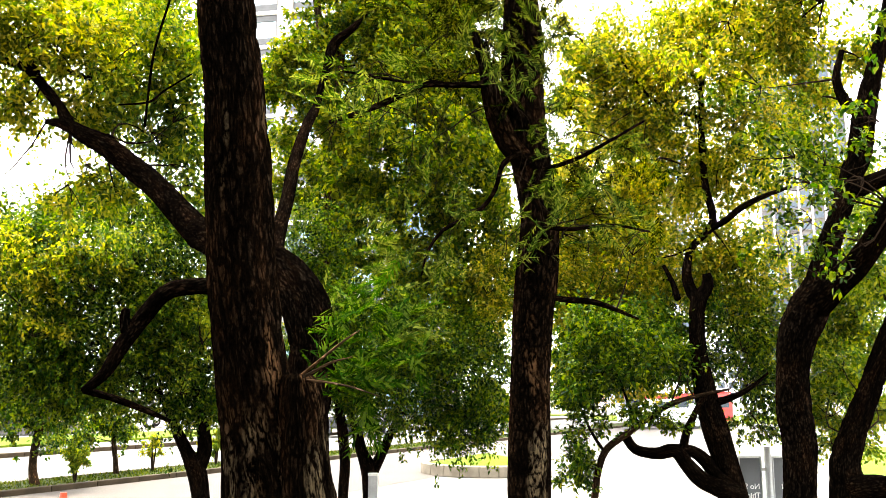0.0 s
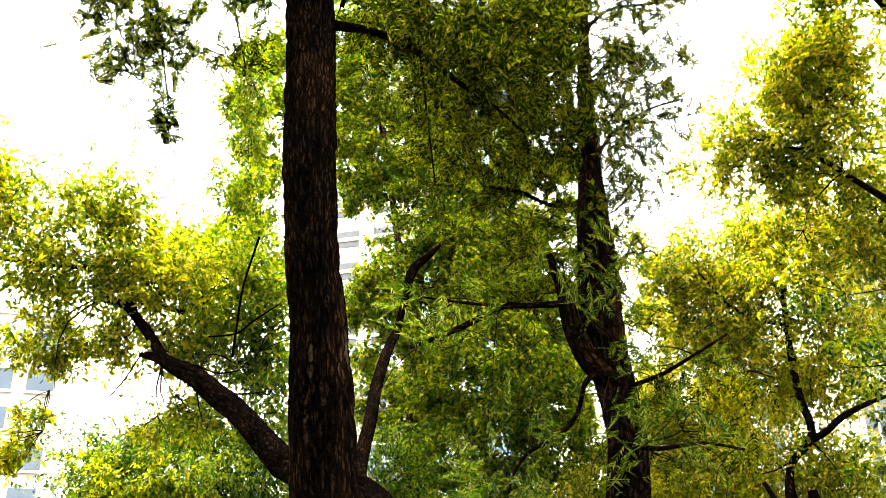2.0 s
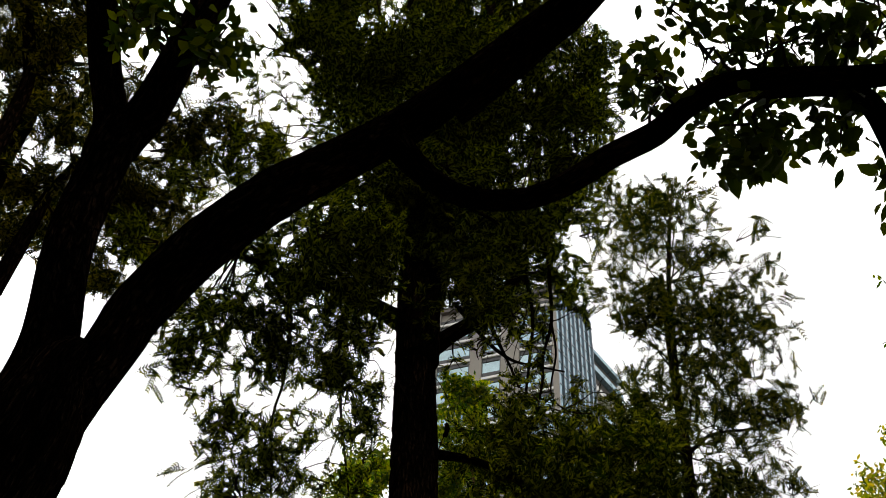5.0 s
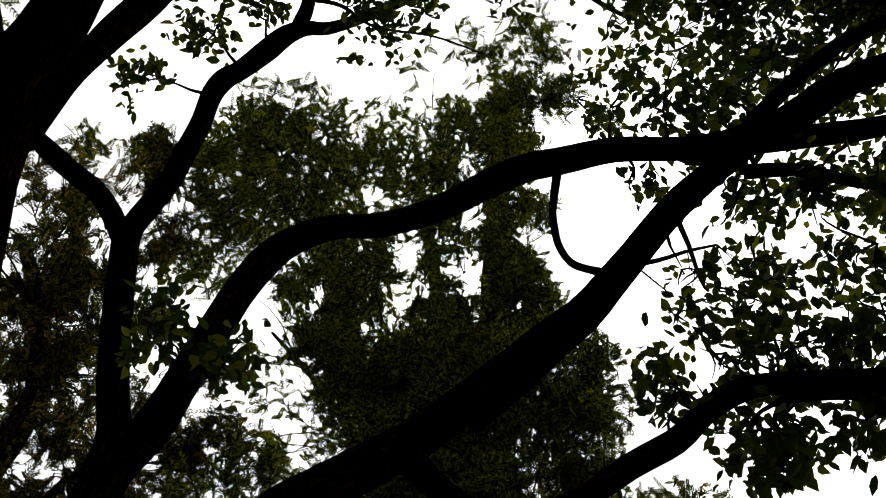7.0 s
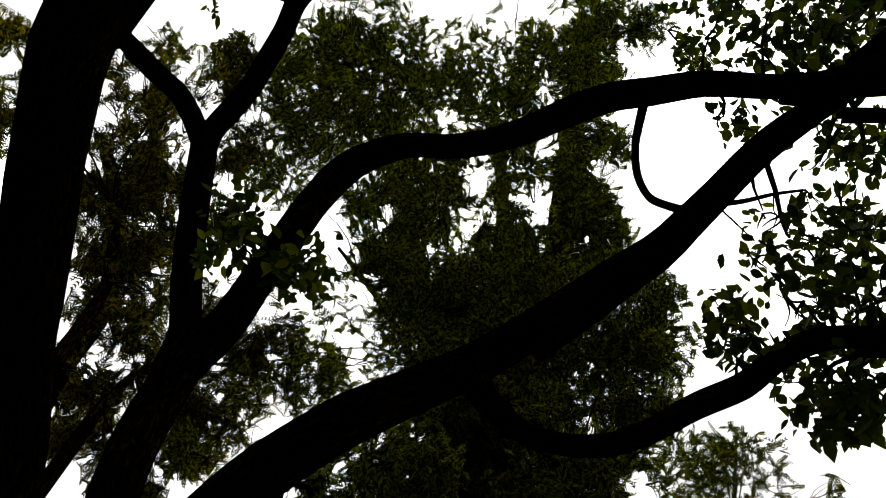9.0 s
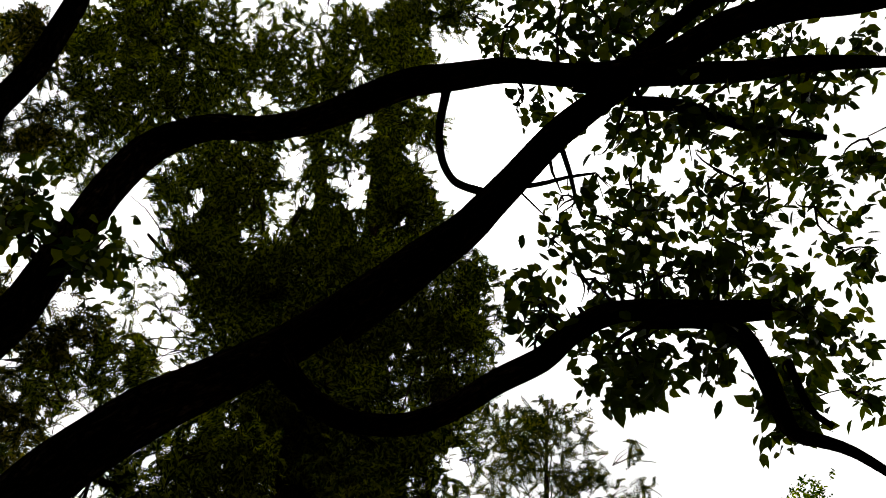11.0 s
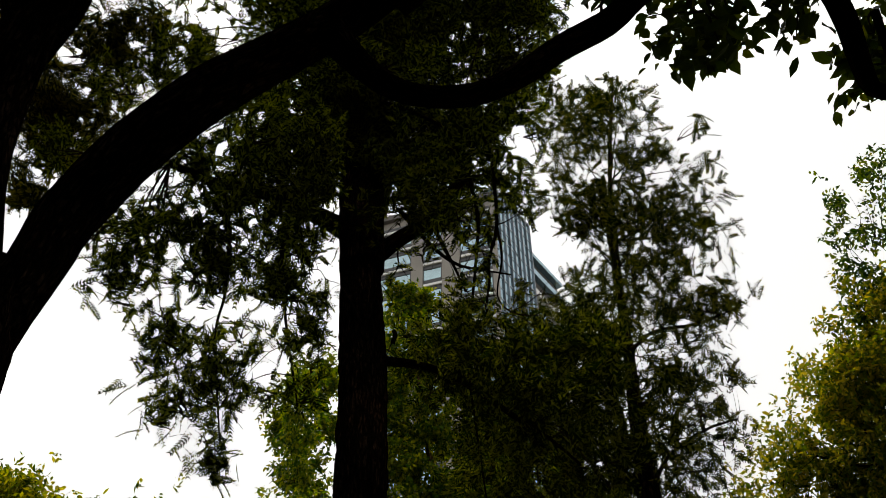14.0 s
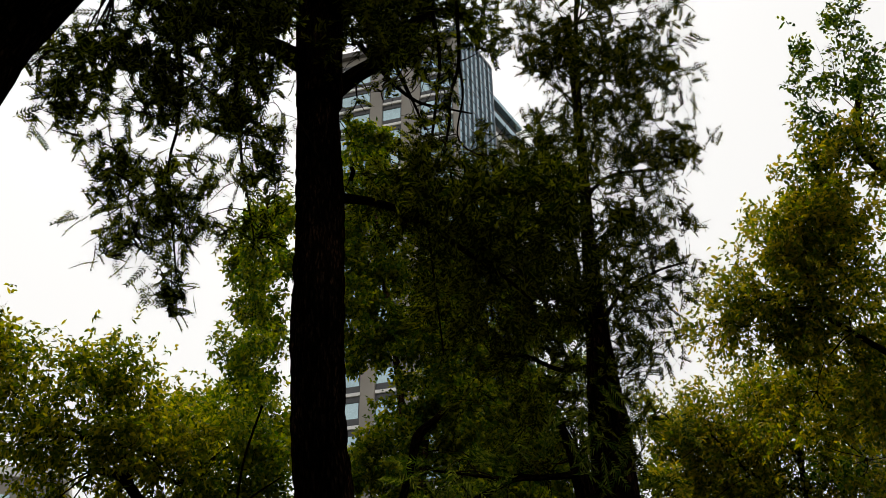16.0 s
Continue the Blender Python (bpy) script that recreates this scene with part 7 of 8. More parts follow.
cloud(-2.57, 11.19, 2.31, 0.66, 0.66, 5887)
cloud(-2.75, 11.17, 1.48, 0.44, 0.36, 2180)
leaf_crown(TREE, "crown", LEAF_LIME, [(*c[:5], c[5] * 1.4) for c in CLOUDS], 0.063, 0.029, spread=0.26, far=True)
twigs(TREE, "twig_mass", TWIG, CLOUDS, STEMS)

STEMS, CLOUDS = [], []
TREE = thing("camphor_tree", (-1.12, 10.77, 0), "dark tree with low hanging leaves near the paving", "tree", "trees along the road")
stem("trunk", BARK_CAMPHOR, (-1.12, 10.77, -0.05, 0.070), (-1.18, 10.87, 0.41, 0.063), (-1.17, 10.91, 0.82, 0.063), (-1.21, 10.93, 1.21, 0.063), (-1.26, 10.93, 1.61, 0.049), (-1.15, 11.13, 2.17, 0.032), (-1.04, 11.38, 2.90, 0.022))
cloud(-1.54, 10.88, 2.16, 0.42, 0.56, 3192)
cloud(-1.13, 10.93, 2.02, 0.56, 0.63, 4788)
cloud(-0.99, 10.96, 1.48, 0.35, 0.24, 1163)
cloud(-1.27, 10.87, 2.71, 0.56, 0.49, 3724)
cloud(-1.55, 10.74, 3.39, 0.56, 0.49, 3724)
leaf_crown(TREE, "crown", LEAF_DEEP, [(*c[:5], c[5] * 1.4) for c in CLOUDS], 0.063, 0.029, spread=0.26, far=True)
twigs(TREE, "twig_mass", TWIG, CLOUDS, STEMS)

STEMS, CLOUDS = [], []
TREE = thing("camphor_tree", (-0.92, 11.78, 0), "dark forked tree shading the paving", "tree", "trees along the road")
stem("trunk", BARK_CAMPHOR, (-0.92, 11.78, -0.05, 0.107), (-0.94, 11.89, 0.30, 0.099), (-0.96, 11.92, 0.63, 0.107), (-1.06, 11.93, 0.89, 0.076), (-1.14, 11.94, 1.18, 0.068), (-1.24, 11.94, 1.54, 0.046), (-1.18, 12.12, 2.37, 0.031), (-1.48, 12.55, 3.60, 0.024))
stem("branch", BARK_CAMPHOR, (-0.93, 11.92, 0.60, 0.076), (-0.81, 11.95, 0.85, 0.068), (-0.70, 11.97, 1.10, 0.057), (-0.59, 11.98, 1.39, 0.038), (-0.48, 11.98, 2.06, 0.027), (-0.35, 12.40, 3.18, 0.020))
cloud(-0.61, 11.48, 2.04, 0.73, 0.58, 5814)
cloud(0.26, 11.49, 2.04, 0.66, 0.58, 5233)
cloud(-0.46, 11.49, 1.40, 0.58, 0.33, 2616)
cloud(0.11, 11.50, 1.33, 0.58, 0.44, 3488)
cloud(0.40, 11.49, 1.19, 0.29, 0.26, 1017)
cloud(-0.68, 11.43, 2.62, 0.66, 0.44, 3924)
leaf_crown(TREE, "crown", LEAF_DEEP, [(*c[:5], c[5] * 1.4) for c in CLOUDS], 0.063, 0.029, spread=0.26, far=True)
twigs(TREE, "twig_mass", TWIG, CLOUDS, STEMS)

STEMS, CLOUDS = [], []
TREE = thing("street_tree", (-7.10, 16.03, 0), "small street tree on the grass median", "tree", "trees on the median")
stem("trunk", BARK_STREET, (-7.10, 16.03, -0.05, 0.095), (-7.18, 16.02, 0.30, 0.073), (-7.19, 16.04, 0.64, 0.067), (-7.15, 16.07, 0.98, 0.073), (-7.12, 16.09, 1.27, 0.056), (-7.19, 16.06, 1.82, 0.033))
cloud(-7.43, 15.95, 1.72, 1.00, 0.67, 4964)
cloud(-6.81, 16.22, 1.22, 0.67, 0.56, 2757)
cloud(-7.56, 15.89, 1.18, 0.45, 0.50, 1654)
leaf_crown(TREE, "crown", LEAF_DEEP, CLOUDS, 0.085, 0.043, far=True)
twigs(TREE, "twig_mass", TWIG, CLOUDS, STEMS)

STEMS, CLOUDS = [], []
TREE = thing("street_tree", (-6.52, 18.31, 0), "small slim street tree on the grass median", "tree", "trees on the median")
stem("trunk", BARK_STREET, (-6.52, 18.31, -0.05, 0.062), (-6.57, 18.32, 0.34, 0.049), (-6.62, 18.32, 0.67, 0.049), (-6.67, 18.32, 1.17, 0.031))
cloud(-6.88, 18.24, 1.40, 0.87, 0.68, 4344)
cloud(-7.34, 18.05, 0.85, 0.49, 0.43, 1579)
cloud(-6.56, 18.36, 1.00, 0.49, 0.37, 1354)
leaf_crown(TREE, "crown", LEAF_DEEP, CLOUDS, 0.085, 0.043, far=True)
twigs(TREE, "twig_mass", TWIG, CLOUDS, STEMS)

STEMS, CLOUDS = [], []
TREE = thing("camphor_tree", (-1.80, 12.37, 0), "tall camphor tree with a bright green crown before the office tower", "tree")
stem("trunk", BARK_PALE, (-1.80, 12.37, -0.05, 0.104), (-1.83, 12.37, 1.62, 0.095), (-1.66, 12.39, 3.58, 0.080), (-1.58, 12.40, 5.23, 0.074), (-1.52, 12.41, 6.34, 0.072), (-1.48, 12.41, 6.69, 0.077))
stem("branch", BARK_PALE, (-1.55, 12.33, 6.18, 0.067), (-1.59, 12.33, 6.44, 0.059), (-1.43, 12.35, 6.65, 0.051), (-1.30, 12.36, 6.88, 0.034))
stem("branch", BARK_PALE, (-1.73, 12.41, 6.21, 0.051), (-2.00, 12.37, 8.46, 0.054), (-2.14, 12.35, 9.31, 0.047), (-2.25, 12.33, 10.09, 0.038), (-2.36, 12.31, 11.04, 0.030))
stem("branch", BARK_PALE, (-2.12, 12.35, 9.20, 0.037), (-2.42, 12.30, 9.58, 0.033), (-2.75, 12.23, 9.73, 0.024))
cloud(-1.80, 12.37, 4.55, 0.65, 0.65, 4351)
cloud(-1.09, 12.45, 4.74, 0.82, 0.74, 6162)
cloud(-0.20, 12.50, 4.58, 0.81, 0.81, 6807)
cloud(0.53, 12.49, 3.84, 0.72, 0.81, 5982)
cloud(-0.99, 12.46, 3.67, 0.80, 0.64, 5293)
cloud(-0.03, 12.50, 3.27, 0.80, 0.72, 5900)
cloud(-1.98, 12.34, 5.29, 0.50, 0.50, 2521)
cloud(-1.18, 12.44, 5.41, 0.66, 0.50, 3378)
cloud(-0.20, 12.50, 5.60, 0.67, 0.50, 3407)
cloud(-1.84, 12.36, 6.32, 0.59, 0.51, 3091)
cloud(-0.70, 12.48, 6.37, 0.76, 0.51, 3983)
cloud(-2.51, 12.18, 11.84, 0.56, 0.46, 3178)
cloud(-2.29, 12.22, 10.97, 0.69, 0.49, 4199)
cloud(-3.94, 11.79, 10.24, 0.53, 0.53, 3434)
cloud(-4.01, 11.77, 9.44, 0.51, 0.56, 3534)
cloud(-3.98, 11.78, 8.50, 0.41, 0.63, 3159)
cloud(-3.82, 11.83, 7.53, 0.48, 0.53, 3110)
cloud(-2.46, 12.19, 9.90, 0.57, 0.47, 3322)
cloud(-2.06, 12.26, 8.01, 0.53, 0.44, 2913)
cloud(-1.63, 12.32, 7.15, 0.61, 0.43, 3223)
cloud(-2.20, 12.24, 6.17, 0.59, 0.42, 3054)
cloud(-3.66, 11.88, 6.55, 0.68, 0.60, 4985)
cloud(-4.31, 11.66, 6.85, 0.51, 0.47, 2986)
cloud(-4.63, 11.54, 6.30, 0.59, 0.51, 3689)
cloud(-1.43, 12.35, 9.91, 0.66, 0.47, 3879)
cloud(-1.28, 12.37, 8.01, 0.71, 0.53, 4660)
cloud(-1.12, 12.38, 7.05, 0.69, 0.52, 4395)
cloud(0.52, 12.49, 2.71, 0.64, 0.64, 3323)
cloud(0.60, 12.49, 2.00, 0.48, 0.63, 2475)
cloud(0.54, 12.49, 4.83, 0.49, 0.57, 2308)
cloud(1.79, 12.37, 3.33, 0.56, 0.72, 3308)
cloud(1.77, 12.37, 2.47, 0.48, 0.56, 2174)
cloud(1.75, 12.38, 5.22, 0.50, 0.66, 2680)
cloud(-1.32, 12.43, 3.99, 0.48, 0.48, 1922)
cloud(-0.45, 12.42, 7.03, 0.78, 0.52, 4115)
cloud(-0.41, 12.43, 6.15, 0.76, 0.59, 4577)
cloud(0.34, 12.43, 6.46, 0.68, 0.59, 4134)
cloud(0.35, 12.43, 7.54, 0.61, 0.53, 3299)
cloud(0.51, 12.42, 5.70, 0.67, 0.50, 3410)
cloud(-0.57, 12.42, 7.98, 0.62, 0.53, 3393)
cloud(-0.99, 12.39, 8.81, 0.55, 0.55, 3073)
cloud(-0.91, 12.40, 5.92, 0.67, 0.50, 3446)
cloud(-0.03, 12.43, 8.35, 0.54, 0.45, 2482)
cloud(0.74, 13.48, 3.32, 0.69, 0.69, 4396)
cloud(1.84, 13.37, 2.96, 0.69, 0.69, 4370)
cloud(2.35, 13.29, 3.55, 0.61, 0.61, 3382)
cloud(0.64, 13.48, 1.62, 0.51, 0.51, 2433)
cloud(1.73, 13.39, 1.95, 0.51, 0.51, 2435)
cloud(-0.20, 13.50, 2.46, 0.77, 0.60, 4276)
cloud(-1.61, 13.40, 5.07, 0.53, 0.71, 3459)
cloud(0.41, 13.49, 5.55, 0.71, 0.54, 3522)
cloud(-2.62, 12.15, 9.02, 0.37, 0.55, 2286)
cloud(-2.41, 12.20, 8.10, 0.36, 0.40, 1611)
cloud(-2.64, 12.15, 9.78, 0.33, 0.38, 1408)
cloud(-2.76, 12.12, 10.71, 0.34, 0.44, 1697)
cloud(-2.22, 12.23, 9.35, 0.42, 0.42, 1975)
cloud(-2.46, 12.09, 8.75, 0.36, 0.45, 2184)
cloud(-2.46, 12.09, 7.95, 0.35, 0.37, 1738)
cloud(-2.34, 12.11, 9.45, 0.42, 0.42, 2324)
cloud(-2.46, 12.08, 6.05, 0.42, 0.42, 2315)
cloud(-1.94, 12.18, 6.06, 0.50, 0.42, 2780)
cloud(-2.63, 12.05, 10.06, 0.28, 0.47, 1800)
cloud(-1.97, 12.17, 8.56, 0.45, 0.45, 2694)
cloud(-1.43, 12.25, 8.56, 0.54, 0.54, 3879)
cloud(-1.79, 12.20, 9.30, 0.46, 0.37, 2270)
cloud(-2.25, 12.13, 12.03, 0.41, 0.29, 1566)
cloud(-2.70, 12.03, 12.14, 0.31, 0.26, 1058)
cloud(-1.23, 12.67, 7.66, 0.72, 0.54, 3949)
cloud(-0.35, 12.73, 7.63, 0.72, 0.54, 3942)
cloud(-0.91, 12.70, 6.54, 0.69, 0.52, 3709)
cloud(0.22, 12.73, 7.12, 0.62, 0.53, 3349)
cloud(-0.12, 12.73, 5.82, 0.68, 0.51, 3581)
cloud(-1.00, 12.69, 9.42, 0.66, 0.47, 3227)
cloud(-0.17, 12.73, 9.15, 0.56, 0.47, 2716)
cloud(0.60, 12.72, 8.45, 0.46, 0.46, 2161)
cloud(-0.63, 11.21, 5.17, 0.52, 0.45, 1205)
cloud(-0.21, 11.39, 4.59, 0.45, 0.45, 1033)
cloud(0.25, 11.28, 5.00, 0.45, 0.45, 1033)
cloud(-0.74, 11.44, 4.32, 0.45, 0.45, 1033)
cloud(-1.25, 11.36, 4.47, 0.37, 0.45, 860)
cloud(0.89, 12.97, 4.52, 0.42, 0.51, 1756)
cloud(0.80, 12.98, 3.84, 0.33, 0.33, 918)
cloud(-0.36, 12.99, 3.09, 0.50, 0.50, 2032)
cloud(-0.78, 12.98, 3.50, 0.42, 0.42, 1423)
cloud(0.64, 12.98, 4.96, 0.34, 0.34, 951)
cloud(1.81, 12.87, 4.67, 0.34, 0.51, 1412)
cloud(-0.60, 11.94, 5.76, 0.48, 0.40, 1194)
cloud(0.04, 11.96, 5.67, 0.48, 0.40, 1188)
cloud(0.67, 11.94, 5.73, 0.48, 0.40, 1192)
cloud(-0.45, 11.95, 4.95, 0.47, 0.39, 1149)
cloud(0.24, 11.95, 4.94, 0.47, 0.39, 1148)
cloud(-0.61, 11.94, 4.26, 0.47, 0.39, 1119)
cloud(0.06, 11.96, 4.18, 0.47, 0.39, 1115)
cloud(-1.55, 11.86, 5.59, 0.40, 0.40, 986)
cloud(-1.45, 11.87, 4.63, 0.39, 0.39, 945)
leaf_crown(TREE, "crown", LEAF_LIME, [(*c[:5], c[5] * 0.78) for c in CLOUDS], 0.092, 0.047, far=True)
twigs(TREE, "twig_mass", TWIG, CLOUDS, STEMS)

STEMS, CLOUDS = [], []
TREE = thing("camphor_tree", (-3.30, 1.30, 0), "large camphor tree arching dark limbs overhead", "tree")
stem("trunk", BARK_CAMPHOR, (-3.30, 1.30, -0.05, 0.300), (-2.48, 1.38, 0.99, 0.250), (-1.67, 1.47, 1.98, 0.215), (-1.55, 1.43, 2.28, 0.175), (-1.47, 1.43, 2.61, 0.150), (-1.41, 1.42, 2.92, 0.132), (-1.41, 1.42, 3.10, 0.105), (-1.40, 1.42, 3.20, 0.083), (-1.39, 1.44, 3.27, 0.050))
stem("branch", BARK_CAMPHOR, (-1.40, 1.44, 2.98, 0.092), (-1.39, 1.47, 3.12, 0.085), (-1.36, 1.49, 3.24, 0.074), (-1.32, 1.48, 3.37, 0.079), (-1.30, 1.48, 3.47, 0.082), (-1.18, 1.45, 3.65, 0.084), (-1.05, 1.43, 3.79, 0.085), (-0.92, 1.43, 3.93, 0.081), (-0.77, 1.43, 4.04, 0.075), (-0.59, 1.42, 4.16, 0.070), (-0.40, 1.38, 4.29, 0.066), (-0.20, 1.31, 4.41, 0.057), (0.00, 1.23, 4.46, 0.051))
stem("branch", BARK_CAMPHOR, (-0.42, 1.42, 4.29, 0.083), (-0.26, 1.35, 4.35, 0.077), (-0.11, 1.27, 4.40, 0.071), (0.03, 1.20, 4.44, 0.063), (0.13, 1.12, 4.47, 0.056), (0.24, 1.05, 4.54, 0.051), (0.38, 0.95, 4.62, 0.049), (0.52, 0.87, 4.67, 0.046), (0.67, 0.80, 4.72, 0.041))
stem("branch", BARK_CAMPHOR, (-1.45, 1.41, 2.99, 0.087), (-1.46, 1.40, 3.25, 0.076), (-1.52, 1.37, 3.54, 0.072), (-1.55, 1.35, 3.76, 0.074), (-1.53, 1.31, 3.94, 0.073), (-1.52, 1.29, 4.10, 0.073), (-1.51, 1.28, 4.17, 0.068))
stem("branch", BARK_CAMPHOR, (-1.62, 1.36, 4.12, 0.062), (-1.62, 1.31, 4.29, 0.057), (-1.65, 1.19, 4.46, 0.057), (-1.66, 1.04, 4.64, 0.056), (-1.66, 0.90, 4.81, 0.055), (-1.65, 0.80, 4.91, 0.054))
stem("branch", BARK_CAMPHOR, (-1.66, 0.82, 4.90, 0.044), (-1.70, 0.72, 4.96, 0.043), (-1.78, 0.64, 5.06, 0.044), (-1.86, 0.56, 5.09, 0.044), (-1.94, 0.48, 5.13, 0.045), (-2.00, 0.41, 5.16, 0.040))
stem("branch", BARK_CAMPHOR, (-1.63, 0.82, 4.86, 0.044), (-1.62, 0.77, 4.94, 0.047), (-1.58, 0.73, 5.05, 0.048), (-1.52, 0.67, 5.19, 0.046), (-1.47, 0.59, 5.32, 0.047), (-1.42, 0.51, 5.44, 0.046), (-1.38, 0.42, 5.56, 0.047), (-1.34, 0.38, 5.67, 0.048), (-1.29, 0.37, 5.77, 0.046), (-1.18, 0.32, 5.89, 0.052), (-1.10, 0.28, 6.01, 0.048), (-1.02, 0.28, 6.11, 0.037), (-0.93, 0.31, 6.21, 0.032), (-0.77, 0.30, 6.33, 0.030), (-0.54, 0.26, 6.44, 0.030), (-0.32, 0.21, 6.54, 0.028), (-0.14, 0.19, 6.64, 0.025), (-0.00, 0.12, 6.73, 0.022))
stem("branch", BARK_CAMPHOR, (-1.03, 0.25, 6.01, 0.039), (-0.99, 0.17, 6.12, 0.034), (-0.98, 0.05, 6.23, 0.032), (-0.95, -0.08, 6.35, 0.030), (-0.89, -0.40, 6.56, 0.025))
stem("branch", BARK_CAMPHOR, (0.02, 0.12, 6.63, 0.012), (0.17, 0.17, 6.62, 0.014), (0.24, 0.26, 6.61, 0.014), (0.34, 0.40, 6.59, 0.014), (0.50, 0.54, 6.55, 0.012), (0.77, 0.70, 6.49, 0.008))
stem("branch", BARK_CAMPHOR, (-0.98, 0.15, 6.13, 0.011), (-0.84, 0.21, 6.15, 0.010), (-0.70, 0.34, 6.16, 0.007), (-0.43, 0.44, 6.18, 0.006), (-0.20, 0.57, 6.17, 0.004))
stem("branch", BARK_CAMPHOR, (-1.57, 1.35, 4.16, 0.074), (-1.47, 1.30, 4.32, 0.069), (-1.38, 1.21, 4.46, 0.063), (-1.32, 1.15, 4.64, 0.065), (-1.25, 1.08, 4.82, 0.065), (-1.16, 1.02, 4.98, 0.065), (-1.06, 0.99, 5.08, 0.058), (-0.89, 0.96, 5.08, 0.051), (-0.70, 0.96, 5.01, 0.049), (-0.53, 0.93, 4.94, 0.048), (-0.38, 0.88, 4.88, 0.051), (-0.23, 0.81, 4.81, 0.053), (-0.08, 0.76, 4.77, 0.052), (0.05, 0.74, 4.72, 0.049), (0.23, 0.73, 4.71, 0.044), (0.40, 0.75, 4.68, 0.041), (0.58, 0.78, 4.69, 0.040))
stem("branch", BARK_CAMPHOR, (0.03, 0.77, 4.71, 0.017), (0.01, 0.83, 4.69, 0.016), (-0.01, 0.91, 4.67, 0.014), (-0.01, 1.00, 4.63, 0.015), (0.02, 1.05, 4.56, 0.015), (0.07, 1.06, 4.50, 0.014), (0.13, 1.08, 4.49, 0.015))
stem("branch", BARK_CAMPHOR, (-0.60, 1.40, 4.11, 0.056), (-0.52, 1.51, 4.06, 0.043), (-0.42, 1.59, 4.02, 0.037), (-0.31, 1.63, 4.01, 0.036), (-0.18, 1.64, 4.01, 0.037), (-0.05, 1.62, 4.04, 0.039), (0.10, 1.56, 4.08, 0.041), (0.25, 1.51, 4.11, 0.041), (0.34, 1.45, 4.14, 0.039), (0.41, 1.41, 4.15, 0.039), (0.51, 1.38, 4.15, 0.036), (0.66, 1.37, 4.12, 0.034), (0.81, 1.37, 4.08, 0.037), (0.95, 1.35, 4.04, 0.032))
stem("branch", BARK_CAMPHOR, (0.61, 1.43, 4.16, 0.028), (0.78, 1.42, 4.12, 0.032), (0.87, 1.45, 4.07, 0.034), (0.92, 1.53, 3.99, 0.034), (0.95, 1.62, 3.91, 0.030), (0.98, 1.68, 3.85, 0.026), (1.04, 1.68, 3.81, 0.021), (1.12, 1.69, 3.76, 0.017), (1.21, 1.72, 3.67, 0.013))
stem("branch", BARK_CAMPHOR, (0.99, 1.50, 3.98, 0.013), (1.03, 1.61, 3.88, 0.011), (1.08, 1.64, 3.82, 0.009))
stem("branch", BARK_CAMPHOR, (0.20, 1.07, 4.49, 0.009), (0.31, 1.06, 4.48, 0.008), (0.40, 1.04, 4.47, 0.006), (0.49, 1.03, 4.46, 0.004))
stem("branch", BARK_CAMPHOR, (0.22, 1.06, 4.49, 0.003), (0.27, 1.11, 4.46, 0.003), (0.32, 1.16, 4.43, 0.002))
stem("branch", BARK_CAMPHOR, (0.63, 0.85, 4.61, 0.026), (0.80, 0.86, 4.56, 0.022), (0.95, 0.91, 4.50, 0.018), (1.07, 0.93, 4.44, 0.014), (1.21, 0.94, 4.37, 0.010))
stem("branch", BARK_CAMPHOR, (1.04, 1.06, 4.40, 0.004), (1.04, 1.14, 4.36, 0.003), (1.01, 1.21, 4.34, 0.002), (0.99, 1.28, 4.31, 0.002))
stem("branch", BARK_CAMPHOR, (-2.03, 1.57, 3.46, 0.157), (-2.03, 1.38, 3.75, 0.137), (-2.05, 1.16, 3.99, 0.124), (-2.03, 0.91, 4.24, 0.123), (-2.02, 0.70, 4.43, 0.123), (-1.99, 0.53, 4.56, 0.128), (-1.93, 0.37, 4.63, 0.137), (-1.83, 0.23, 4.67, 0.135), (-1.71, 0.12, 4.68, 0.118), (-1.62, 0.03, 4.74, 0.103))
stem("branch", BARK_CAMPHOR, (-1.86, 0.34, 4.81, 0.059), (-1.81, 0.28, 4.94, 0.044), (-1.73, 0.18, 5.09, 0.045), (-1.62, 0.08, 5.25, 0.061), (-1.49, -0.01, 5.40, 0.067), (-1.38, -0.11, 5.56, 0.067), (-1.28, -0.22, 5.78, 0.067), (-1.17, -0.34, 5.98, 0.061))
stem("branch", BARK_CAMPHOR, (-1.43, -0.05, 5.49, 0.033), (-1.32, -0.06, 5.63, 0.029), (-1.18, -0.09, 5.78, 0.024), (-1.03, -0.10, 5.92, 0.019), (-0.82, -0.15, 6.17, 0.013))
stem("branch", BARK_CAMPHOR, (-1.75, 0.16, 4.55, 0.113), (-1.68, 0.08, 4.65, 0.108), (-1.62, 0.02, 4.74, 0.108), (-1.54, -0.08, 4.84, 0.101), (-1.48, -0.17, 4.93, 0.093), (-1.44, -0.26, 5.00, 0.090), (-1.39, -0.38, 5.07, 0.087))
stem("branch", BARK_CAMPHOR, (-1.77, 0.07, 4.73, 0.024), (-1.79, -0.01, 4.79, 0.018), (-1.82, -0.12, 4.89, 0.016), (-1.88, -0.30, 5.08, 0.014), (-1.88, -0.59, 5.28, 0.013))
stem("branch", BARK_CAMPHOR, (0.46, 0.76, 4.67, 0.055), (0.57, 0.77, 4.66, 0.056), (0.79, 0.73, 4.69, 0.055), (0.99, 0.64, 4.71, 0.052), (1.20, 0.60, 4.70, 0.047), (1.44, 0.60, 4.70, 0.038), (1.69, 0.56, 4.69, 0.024))
